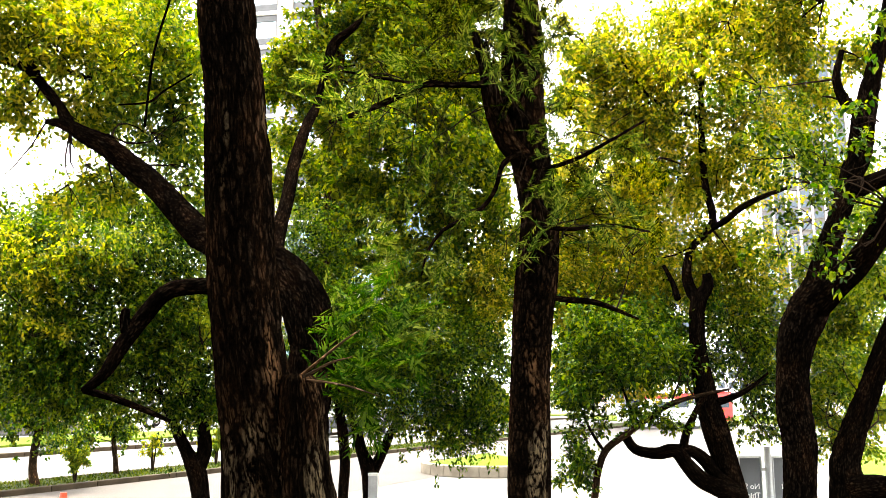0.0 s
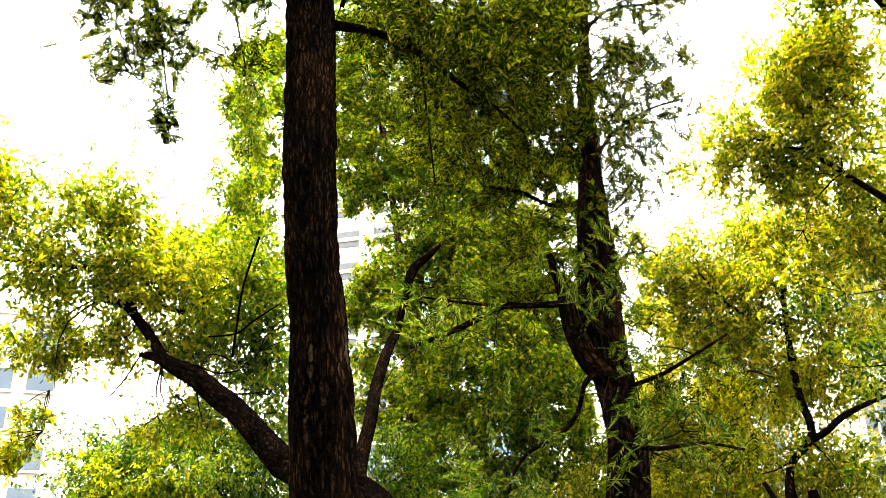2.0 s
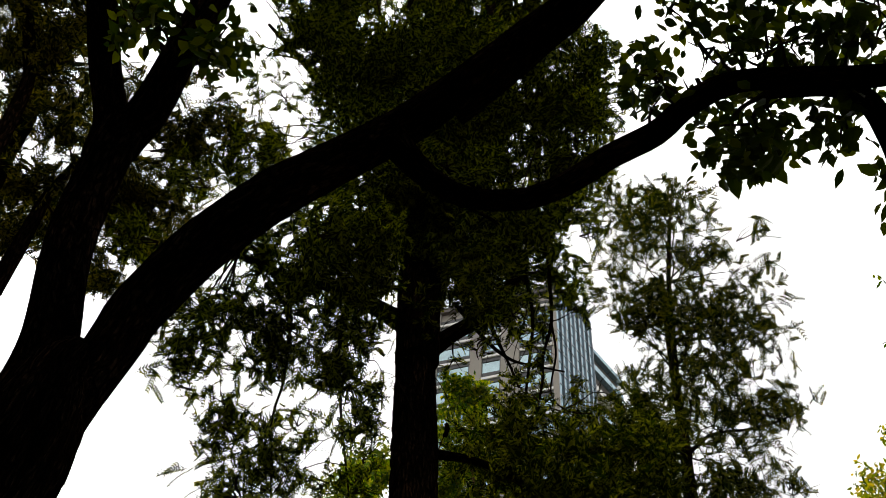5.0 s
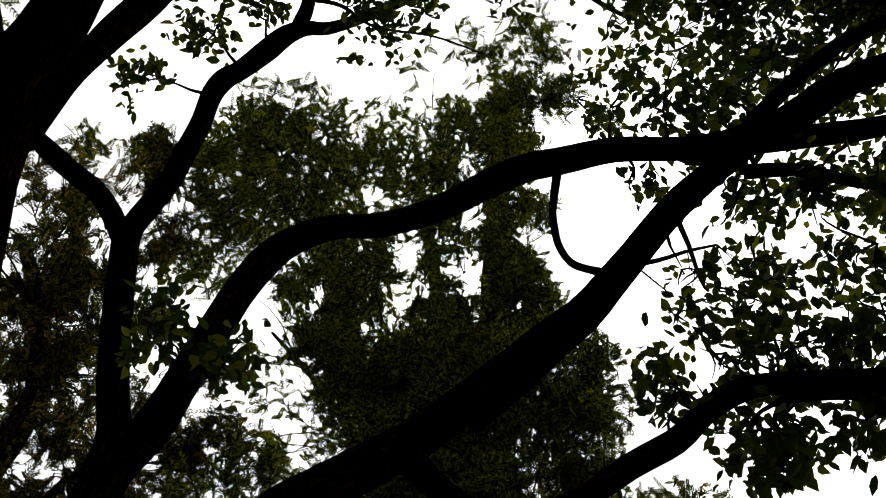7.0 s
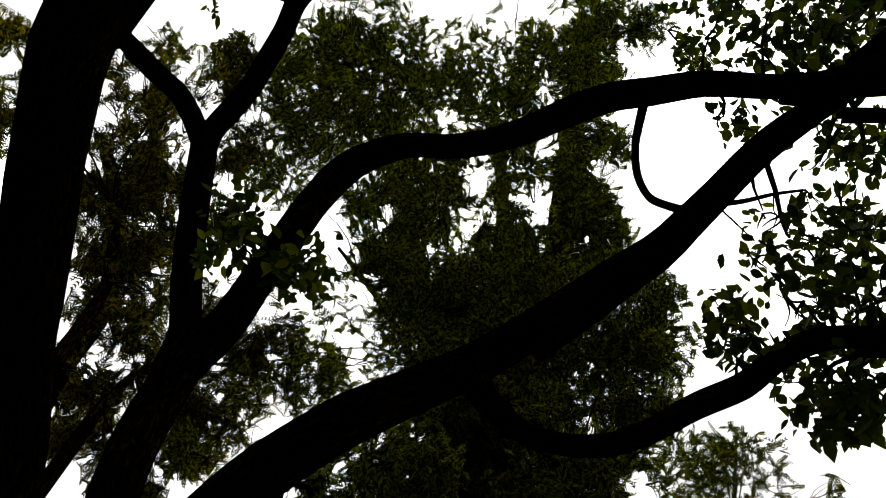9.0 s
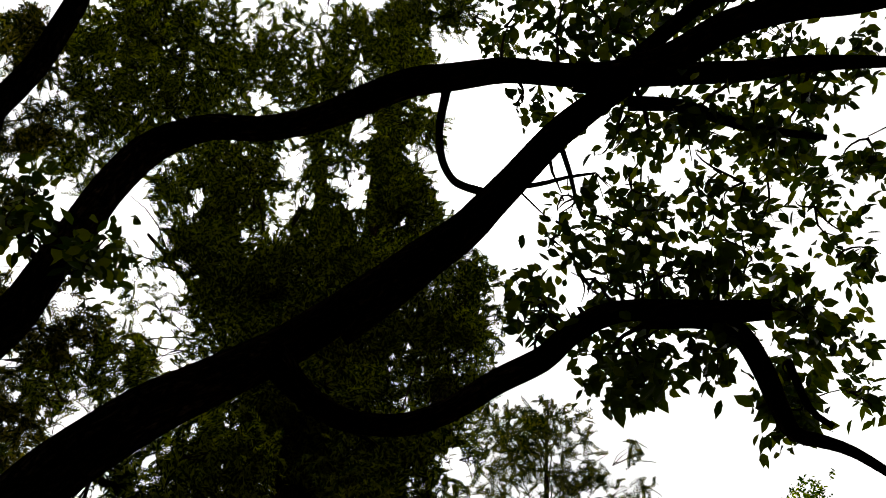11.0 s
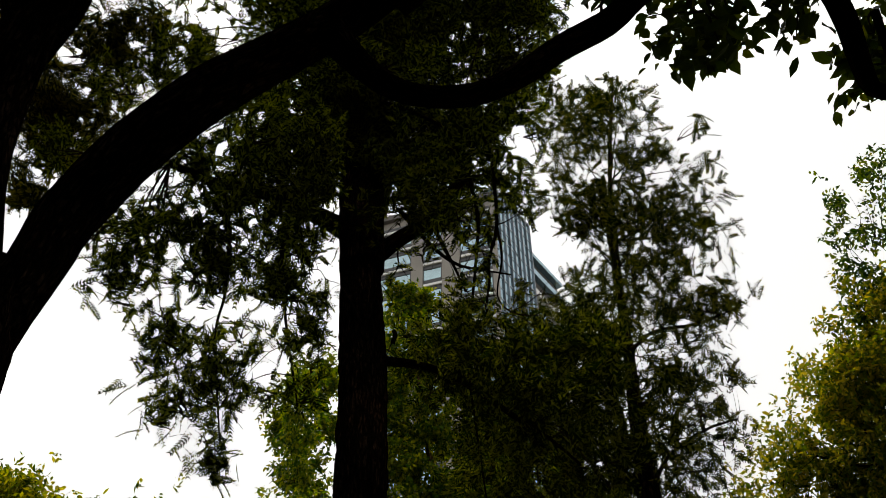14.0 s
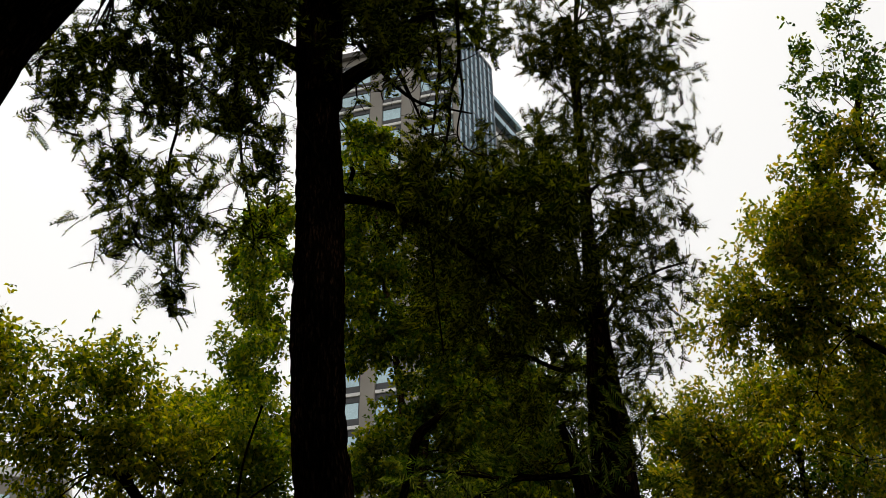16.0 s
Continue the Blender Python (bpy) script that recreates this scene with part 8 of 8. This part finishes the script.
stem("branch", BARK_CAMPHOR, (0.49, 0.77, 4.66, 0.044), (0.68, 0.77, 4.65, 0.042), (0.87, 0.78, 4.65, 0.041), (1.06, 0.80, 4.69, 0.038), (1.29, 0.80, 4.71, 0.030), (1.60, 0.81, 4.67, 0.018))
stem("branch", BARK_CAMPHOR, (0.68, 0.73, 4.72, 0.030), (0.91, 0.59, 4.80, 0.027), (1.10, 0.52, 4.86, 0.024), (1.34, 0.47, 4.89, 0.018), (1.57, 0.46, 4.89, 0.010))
cloud(-1.40, 0.89, 4.48, 0.08, 0.06, 42)
cloud(-1.43, 1.02, 4.41, 0.07, 0.09, 59)
cloud(-1.19, 1.19, 4.44, 0.09, 0.11, 94)
cloud(0.31, 0.87, 4.77, 0.06, 0.04, 21)
cloud(0.44, 0.64, 4.92, 0.19, 0.10, 117)
cloud(0.62, 0.65, 4.88, 0.21, 0.15, 182)
cloud(0.26, 0.59, 4.95, 0.09, 0.06, 32)
cloud(0.65, 0.99, 4.76, 0.17, 0.10, 104)
cloud(0.41, 0.96, 4.83, 0.08, 0.06, 31)
cloud(0.40, 1.31, 4.68, 0.09, 0.09, 20)
cloud(0.58, 1.34, 4.63, 0.19, 0.13, 54)
cloud(0.71, 1.22, 4.65, 0.10, 0.13, 78)
cloud(0.25, 1.54, 4.58, 0.09, 0.07, 40)
cloud(0.47, 1.50, 4.56, 0.17, 0.10, 40)
cloud(0.64, 1.52, 4.51, 0.15, 0.15, 49)
cloud(0.54, 1.72, 4.41, 0.17, 0.09, 56)
cloud(0.65, 1.77, 4.34, 0.12, 0.12, 47)
cloud(0.46, 1.62, 4.49, 0.15, 0.08, 28)
cloud(-1.41, 0.14, 5.80, 0.12, 0.12, 149)
cloud(-1.25, -0.01, 5.86, 0.14, 0.10, 128)
cloud(-0.82, 0.03, 5.96, 0.12, 0.10, 115)
cloud(-0.69, 0.15, 5.97, 0.15, 0.12, 182)
cloud(-0.63, 0.39, 5.96, 0.14, 0.07, 91)
cloud(-0.42, 0.28, 6.00, 0.10, 0.08, 78)
cloud(-0.04, 0.25, 6.02, 0.14, 0.11, 147)
cloud(0.50, 0.39, 5.97, 0.19, 0.14, 257)
cloud(0.69, 0.29, 5.95, 0.22, 0.11, 235)
cloud(0.77, 0.66, 5.88, 0.30, 0.19, 566)
cloud(1.09, 0.50, 5.83, 0.35, 0.22, 765)
cloud(1.37, 0.44, 5.75, 0.25, 0.14, 331)
cloud(0.45, 0.70, 5.92, 0.14, 0.10, 128)
cloud(1.23, 0.71, 5.75, 0.25, 0.16, 397)
cloud(-1.70, 0.28, 5.68, 0.12, 0.10, 115)
cloud(-1.66, -0.14, 5.72, 0.08, 0.11, 88)
cloud(0.34, 0.91, 5.88, 0.11, 0.07, 73)
cloud(-1.13, 0.15, 5.88, 0.11, 0.10, 103)
cloud(0.95, 1.10, 4.42, 0.22, 0.10, 168)
cloud(1.07, 0.96, 4.43, 0.11, 0.11, 92)
cloud(0.68, 1.23, 4.44, 0.16, 0.10, 47)
cloud(0.53, 1.37, 4.40, 0.12, 0.10, 35)
cloud(0.79, 1.42, 4.30, 0.22, 0.10, 65)
cloud(0.95, 1.34, 4.29, 0.18, 0.14, 75)
cloud(0.62, 1.58, 4.25, 0.16, 0.10, 73)
cloud(0.52, 1.50, 4.32, 0.12, 0.08, 28)
cloud(1.06, 1.45, 4.18, 0.10, 0.20, 152)
cloud(1.02, 1.72, 4.00, 0.10, 0.10, 76)
cloud(0.56, 1.69, 4.19, 0.12, 0.06, 33)
cloud(0.26, 1.46, 4.39, 0.09, 0.07, 48)
cloud(0.35, 1.29, 4.47, 0.07, 0.09, 28)
cloud(-1.34, 0.95, 4.34, 0.10, 0.09, 68)
cloud(-1.15, 1.14, 4.34, 0.08, 0.09, 55)
cloud(0.45, 1.17, 4.52, 0.10, 0.05, 24)
cloud(0.83, 0.94, 4.52, 0.18, 0.10, 137)
cloud(0.53, 1.55, 4.10, 0.17, 0.09, 69)
cloud(0.43, 1.28, 4.28, 0.11, 0.10, 33)
cloud(0.64, 1.28, 4.24, 0.17, 0.10, 50)
cloud(0.83, 1.30, 4.18, 0.11, 0.10, 33)
cloud(0.27, 1.36, 4.26, 0.08, 0.07, 40)
cloud(0.24, 1.47, 4.20, 0.08, 0.05, 28)
cloud(0.78, 1.51, 4.05, 0.11, 0.08, 41)
cloud(-1.28, 0.89, 4.18, 0.08, 0.05, 28)
cloud(-1.07, 1.05, 4.21, 0.08, 0.08, 45)
cloud(1.35, 0.61, 5.41, 0.20, 0.14, 168)
cloud(1.39, 0.95, 5.30, 0.11, 0.14, 94)
cloud(1.24, 1.16, 5.29, 0.20, 0.11, 137)
cloud(1.02, 1.21, 5.34, 0.18, 0.11, 120)
cloud(1.33, 1.33, 5.18, 0.11, 0.11, 77)
cloud(0.79, 1.29, 5.37, 0.11, 0.09, 60)
cloud(1.12, 0.86, 5.43, 0.20, 0.11, 137)
cloud(0.92, 0.70, 5.52, 0.18, 0.14, 147)
cloud(-0.44, 0.12, 5.70, 0.08, 0.08, 34)
cloud(0.18, 0.23, 5.71, 0.15, 0.10, 91)
cloud(1.03, 1.63, 5.15, 0.18, 0.15, 30)
cloud(0.79, 1.53, 5.26, 0.15, 0.13, 56)
cloud(1.18, 1.67, 5.07, 0.15, 0.18, 30)
cloud(0.65, 1.68, 5.22, 0.15, 0.15, 26)
cloud(0.51, 1.56, 5.30, 0.09, 0.10, 10)
cloud(0.84, 1.83, 5.09, 0.23, 0.15, 39)
cloud(1.12, 1.94, 4.93, 0.15, 0.15, 26)
cloud(1.34, 0.36, 5.67, 0.27, 0.11, 262)
cloud(1.02, 0.33, 5.77, 0.21, 0.11, 209)
cloud(1.51, 0.45, 5.59, 0.11, 0.16, 157)
cloud(1.45, 0.87, 4.86, 0.14, 0.14, 148)
cloud(1.49, 1.19, 4.72, 0.09, 0.16, 115)
cloud(1.40, 1.35, 4.69, 0.13, 0.13, 124)
cloud(1.48, 1.50, 4.56, 0.08, 0.13, 79)
cloud(1.40, 1.76, 4.44, 0.10, 0.10, 83)
cloud(1.43, 1.90, 4.32, 0.08, 0.13, 79)
cloud(1.31, 0.97, 4.89, 0.13, 0.10, 102)
cloud(1.34, 1.16, 4.80, 0.11, 0.09, 82)
cloud(1.44, 0.44, 5.62, 0.19, 0.16, 196)
cloud(1.23, 0.36, 5.70, 0.19, 0.11, 131)
cloud(1.50, 0.61, 5.56, 0.11, 0.13, 93)
cloud(0.90, 0.36, 5.79, 0.19, 0.13, 163)
cloud(1.32, 0.57, 5.64, 0.16, 0.11, 112)
cloud(0.85, 0.58, 5.77, 0.15, 0.12, 104)
cloud(1.39, 0.88, 5.54, 0.12, 0.11, 75)
cloud(0.82, 0.82, 5.73, 0.11, 0.08, 50)
cloud(0.66, 1.41, 4.47, 0.11, 0.09, 50)
cloud(0.65, 1.57, 4.37, 0.11, 0.08, 45)
cloud(0.88, 1.55, 4.32, 0.09, 0.07, 34)
cloud(1.08, 1.69, 4.14, 0.09, 0.08, 37)
cloud(0.42, 1.58, 4.41, 0.07, 0.07, 26)
leaf_crown(TREE, "crown", LEAF_DARKENED, [(*c[:5], c[5] * 0.92) for c in CLOUDS], 0.059, 0.032, 4, spread=0.34)
twigs(TREE, "twig_mass", TWIG, CLOUDS, STEMS, 3)
single_leaves(TREE, LEAF_DARKENED, [c for c in CLOUDS if c[0] > 0.5 and c[2] < 4.2], 280, 0.070, 0.038)
# Unseen part of this crown, behind and beside the path, added to block skylight.
stem("branch", BARK_CAMPHOR, (-2.75, 1.45, 2.2, 0.13), (-2.6, 0.4, 3.2, 0.11), (-2.0, -1.2, 4.2, 0.09), (-1.0, -3.0, 5.2, 0.06), (0.5, -5.0, 5.8, 0.03))
stem("branch", BARK_CAMPHOR, (-2.9, 1.4, 1.9, 0.13), (-3.6, 0.2, 3.4, 0.11), (-4.4, -1.6, 4.6, 0.08), (-5.0, -3.6, 5.6, 0.04))
stem("branch", BARK_CAMPHOR, (-2.0, -1.2, 4.2, 0.08), (-0.4, -1.9, 4.9, 0.06), (1.6, -2.2, 5.4, 0.045), (5.6, -1.4, 5.6, 0.02))
CLOUDS = []
for i in range(230):
    y = RNG.uniform(-10.0, -1.6)
    cloud(RNG.uniform(-9.0, 8.0), y, RNG.uniform(1.4, 6.8) - 0.1 * (y + 1.6), 1.0, 0.6, 500)
for i in range(80):
    x = RNG.uniform(4.6, 8.5)
    cloud(x if i % 2 else -x - 0.6, RNG.uniform(-1.8, 2.4), RNG.uniform(1.6, 6.5), 0.9, 0.6, 450)
leaf_crown(TREE, "crown", LEAF_DARKENED, [(*c[:5], c[5] * 0.55) for c in CLOUDS], 0.32, 0.175, far=True)
twigs(TREE, "twig_mass", TWIG, CLOUDS, STEMS, 3)

STEMS, CLOUDS = [], []
TREE = thing("silky_oak", (-5.20, 2.20, 0), "slim silky oak behind the overhead limbs", "tree")
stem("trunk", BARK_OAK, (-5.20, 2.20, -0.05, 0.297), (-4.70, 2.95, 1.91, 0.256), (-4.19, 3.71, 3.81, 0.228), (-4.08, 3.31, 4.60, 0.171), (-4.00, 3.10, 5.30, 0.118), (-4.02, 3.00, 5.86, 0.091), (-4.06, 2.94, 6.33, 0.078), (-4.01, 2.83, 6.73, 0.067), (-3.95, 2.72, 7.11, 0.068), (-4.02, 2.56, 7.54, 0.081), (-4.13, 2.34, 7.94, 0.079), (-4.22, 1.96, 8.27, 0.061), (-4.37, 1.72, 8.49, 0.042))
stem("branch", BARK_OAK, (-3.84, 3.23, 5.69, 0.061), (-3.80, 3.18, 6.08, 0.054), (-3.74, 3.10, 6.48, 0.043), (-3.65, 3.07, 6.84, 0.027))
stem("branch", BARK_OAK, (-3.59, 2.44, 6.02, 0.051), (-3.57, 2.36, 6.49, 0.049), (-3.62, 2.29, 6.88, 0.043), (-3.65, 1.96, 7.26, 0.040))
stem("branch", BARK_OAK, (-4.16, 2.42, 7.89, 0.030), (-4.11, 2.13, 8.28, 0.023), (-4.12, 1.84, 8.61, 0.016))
cloud(-3.97, 2.04, 7.78, 0.13, 0.30, 295)
cloud(-3.90, 2.47, 7.65, 0.16, 0.30, 164)
cloud(-4.11, 2.80, 7.35, 0.13, 0.18, 101)
cloud(-4.35, 3.20, 6.93, 0.13, 0.18, 203)
cloud(-4.51, 3.44, 6.63, 0.13, 0.13, 166)
cloud(-3.86, 2.93, 7.46, 0.09, 0.13, 64)
cloud(-4.38, 0.70, 7.84, 0.06, 0.16, 123)
cloud(-4.48, 1.24, 7.66, 0.06, 0.16, 102)
cloud(-4.18, 3.52, 6.86, 0.21, 0.16, 246)
cloud(-3.79, 3.19, 7.35, 0.16, 0.11, 82)
cloud(-3.49, 3.96, 7.03, 0.21, 0.11, 197)
cloud(-4.03, 3.88, 6.70, 0.21, 0.11, 197)
cloud(-3.66, 2.32, 7.10, 0.19, 0.28, 121)
cloud(-3.84, 3.04, 6.57, 0.14, 0.14, 126)
cloud(-3.62, 2.76, 6.91, 0.10, 0.19, 60)
cloud(-3.11, 2.71, 7.25, 0.10, 0.19, 60)
cloud(-2.97, 3.17, 7.08, 0.14, 0.14, 63)
cloud(-3.97, 3.27, 6.31, 0.10, 0.14, 101)
cloud(-2.82, 3.00, 7.25, 0.10, 0.10, 40)
cloud(-3.59, 1.45, 8.30, 0.11, 0.19, 163)
cloud(-3.75, 1.85, 8.11, 0.10, 0.23, 183)
cloud(-4.17, 2.43, 7.62, 0.10, 0.23, 91)
cloud(-4.51, 3.05, 7.04, 0.09, 0.14, 58)
cloud(-3.04, 1.49, 8.56, 0.10, 0.16, 141)
cloud(-3.03, 1.90, 8.45, 0.14, 0.10, 127)
cloud(-2.98, 1.24, 8.64, 0.10, 0.10, 107)
cloud(-3.31, 2.49, 8.11, 0.16, 0.16, 186)
cloud(-4.19, 1.93, 7.80, 0.06, 0.21, 133)
cloud(-3.16, 1.95, 8.12, 0.13, 0.13, 95)
cloud(-3.53, 1.98, 7.92, 0.06, 0.20, 84)
cloud(-3.57, 3.59, 7.08, 0.20, 0.15, 141)
cloud(-3.59, 2.74, 7.57, 0.06, 0.20, 42)
cloud(-2.94, 2.92, 7.83, 0.15, 0.20, 70)
cloud(-3.34, 3.19, 7.47, 0.20, 0.11, 56)
cloud(-3.36, 3.18, 6.96, 0.19, 0.19, 121)
cloud(-3.10, 3.52, 6.90, 0.23, 0.14, 235)
cloud(-3.41, 3.57, 6.67, 0.19, 0.14, 202)
cloud(-2.89, 3.35, 7.13, 0.14, 0.10, 67)
cloud(-3.56, 3.78, 6.39, 0.10, 0.10, 107)
cloud(-2.64, 3.15, 7.38, 0.14, 0.10, 134)
cloud(-2.40, 3.40, 7.34, 0.14, 0.10, 134)
cloud(-3.74, 2.54, 7.47, 0.13, 0.24, 43)
cloud(-3.90, 2.95, 7.15, 0.17, 0.20, 45)
cloud(-4.17, 2.70, 7.09, 0.11, 0.20, 32)
cloud(-3.80, 3.35, 6.97, 0.15, 0.11, 54)
cloud(-3.67, 1.83, 7.80, 0.08, 0.20, 57)
cloud(-3.81, 1.54, 7.80, 0.11, 0.20, 65)
cloud(-3.70, 2.03, 7.83, 0.15, 0.15, 188)
cloud(-3.39, 2.08, 7.99, 0.11, 0.11, 120)
cloud(-3.36, 3.33, 6.84, 0.16, 0.11, 136)
cloud(-2.93, 3.16, 7.21, 0.12, 0.10, 106)
cloud(-3.62, 2.45, 7.56, 0.13, 0.10, 93)
cloud(-3.15, 2.98, 7.57, 0.13, 0.10, 93)
cloud(-2.89, -0.04, 6.46, 0.16, 0.12, 50)
cloud(-2.95, 0.13, 6.42, 0.12, 0.09, 40)
cloud(-2.80, -0.13, 6.51, 0.09, 0.09, 30)
cloud(-3.47, 1.09, 7.49, 0.15, 0.15, 52)
cloud(-3.34, 1.30, 7.52, 0.15, 0.15, 52)
cloud(-3.55, 1.57, 7.32, 0.15, 0.15, 52)
cloud(-3.38, 1.82, 7.34, 0.15, 0.15, 52)
cloud(-3.22, 1.63, 7.49, 0.15, 0.15, 52)
cloud(-3.70, 1.86, 7.12, 0.15, 0.15, 52)
cloud(-3.51, 2.07, 7.16, 0.15, 0.15, 52)
cloud(-3.35, 2.28, 7.18, 0.15, 0.15, 52)
cloud(-3.65, 2.31, 6.96, 0.15, 0.15, 52)
cloud(-3.44, 2.53, 7.00, 0.15, 0.15, 52)
cloud(-3.76, 2.17, 6.96, 0.15, 0.15, 52)
cloud(-3.19, 1.35, 7.59, 0.15, 0.15, 52)
cloud(-3.72, 2.56, 6.79, 0.15, 0.15, 52)
cloud(-3.51, 2.74, 6.84, 0.15, 0.15, 52)
cloud(-3.34, 1.98, 7.30, 0.15, 0.15, 52)
cloud(-2.93, 1.04, 7.45, 0.12, 0.10, 16)
cloud(-2.66, 1.05, 7.58, 0.12, 0.12, 18)
cloud(-2.83, 1.30, 7.44, 0.12, 0.08, 14)
cloud(-3.08, 0.91, 7.40, 0.10, 0.08, 12)
cloud(-3.52, 0.50, 6.62, 0.08, 0.13, 22)
cloud(-3.57, 0.81, 6.54, 0.08, 0.13, 22)
cloud(-3.64, 1.12, 6.41, 0.08, 0.15, 22)
cloud(-3.81, 2.85, 6.56, 0.15, 0.15, 40)
cloud(-3.60, 3.00, 6.62, 0.15, 0.15, 40)
cloud(-3.28, 2.99, 6.84, 0.15, 0.15, 40)
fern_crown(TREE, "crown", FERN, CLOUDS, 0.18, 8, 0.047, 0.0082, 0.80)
twigs(TREE, "twig_mass", TWIG, CLOUDS, STEMS, 4)


# ---------------------------------------------------------------- clipped shrubs on the median
def shrub(x, y, high, wide, count, label, mat, low=0.16):
    """A clipped bush: stems from the ground and a close skin of small leaves over a darker inside."""
    s = thing("clipped_shrub", (x, y, 0.08), label, "shrub", "shrubs on the median")
    for dx, dy in ((0.02, 0.0), (-0.03, 0.02), (0.0, -0.03)):
        limb(s, "stem", TWIG, [(x + dx * 0.4, y + dy * 0.4, 0.06, 0.022), (x + dx * 1.5, y + dy * 1.5, high * 0.45, 0.016), (x + dx * 3, y + dy * 3, high * 0.85, 0.006)])
    mid, rv = 0.08 + (high + low) / 2, (high - low) / 2
    leaf_crown(s, "crown", mat, [(x, y, mid, wide * 0.48, rv, count), (x, y, mid - rv * 0.3, wide * 0.44, rv * 0.7, count // 2), (x, y, mid + rv * 0.35, wide * 0.40, rv * 0.6, count // 2)], 0.042, 0.024, spread=0.10)


shrub(-6.68, 16.62, 0.66, 0.53, 2600, "round clipped green shrub on the grass median", LEAF_GREEN)
shrub(-6.05, 19.05, 0.74, 0.56, 1100, "loose yellowing shrub on the grass median", LEAF_MIXED, 0.22)
shrub(-5.18, 20.85, 0.80, 0.45, 2400, "tall bright green shrub on the grass median", LEAF_GREEN)
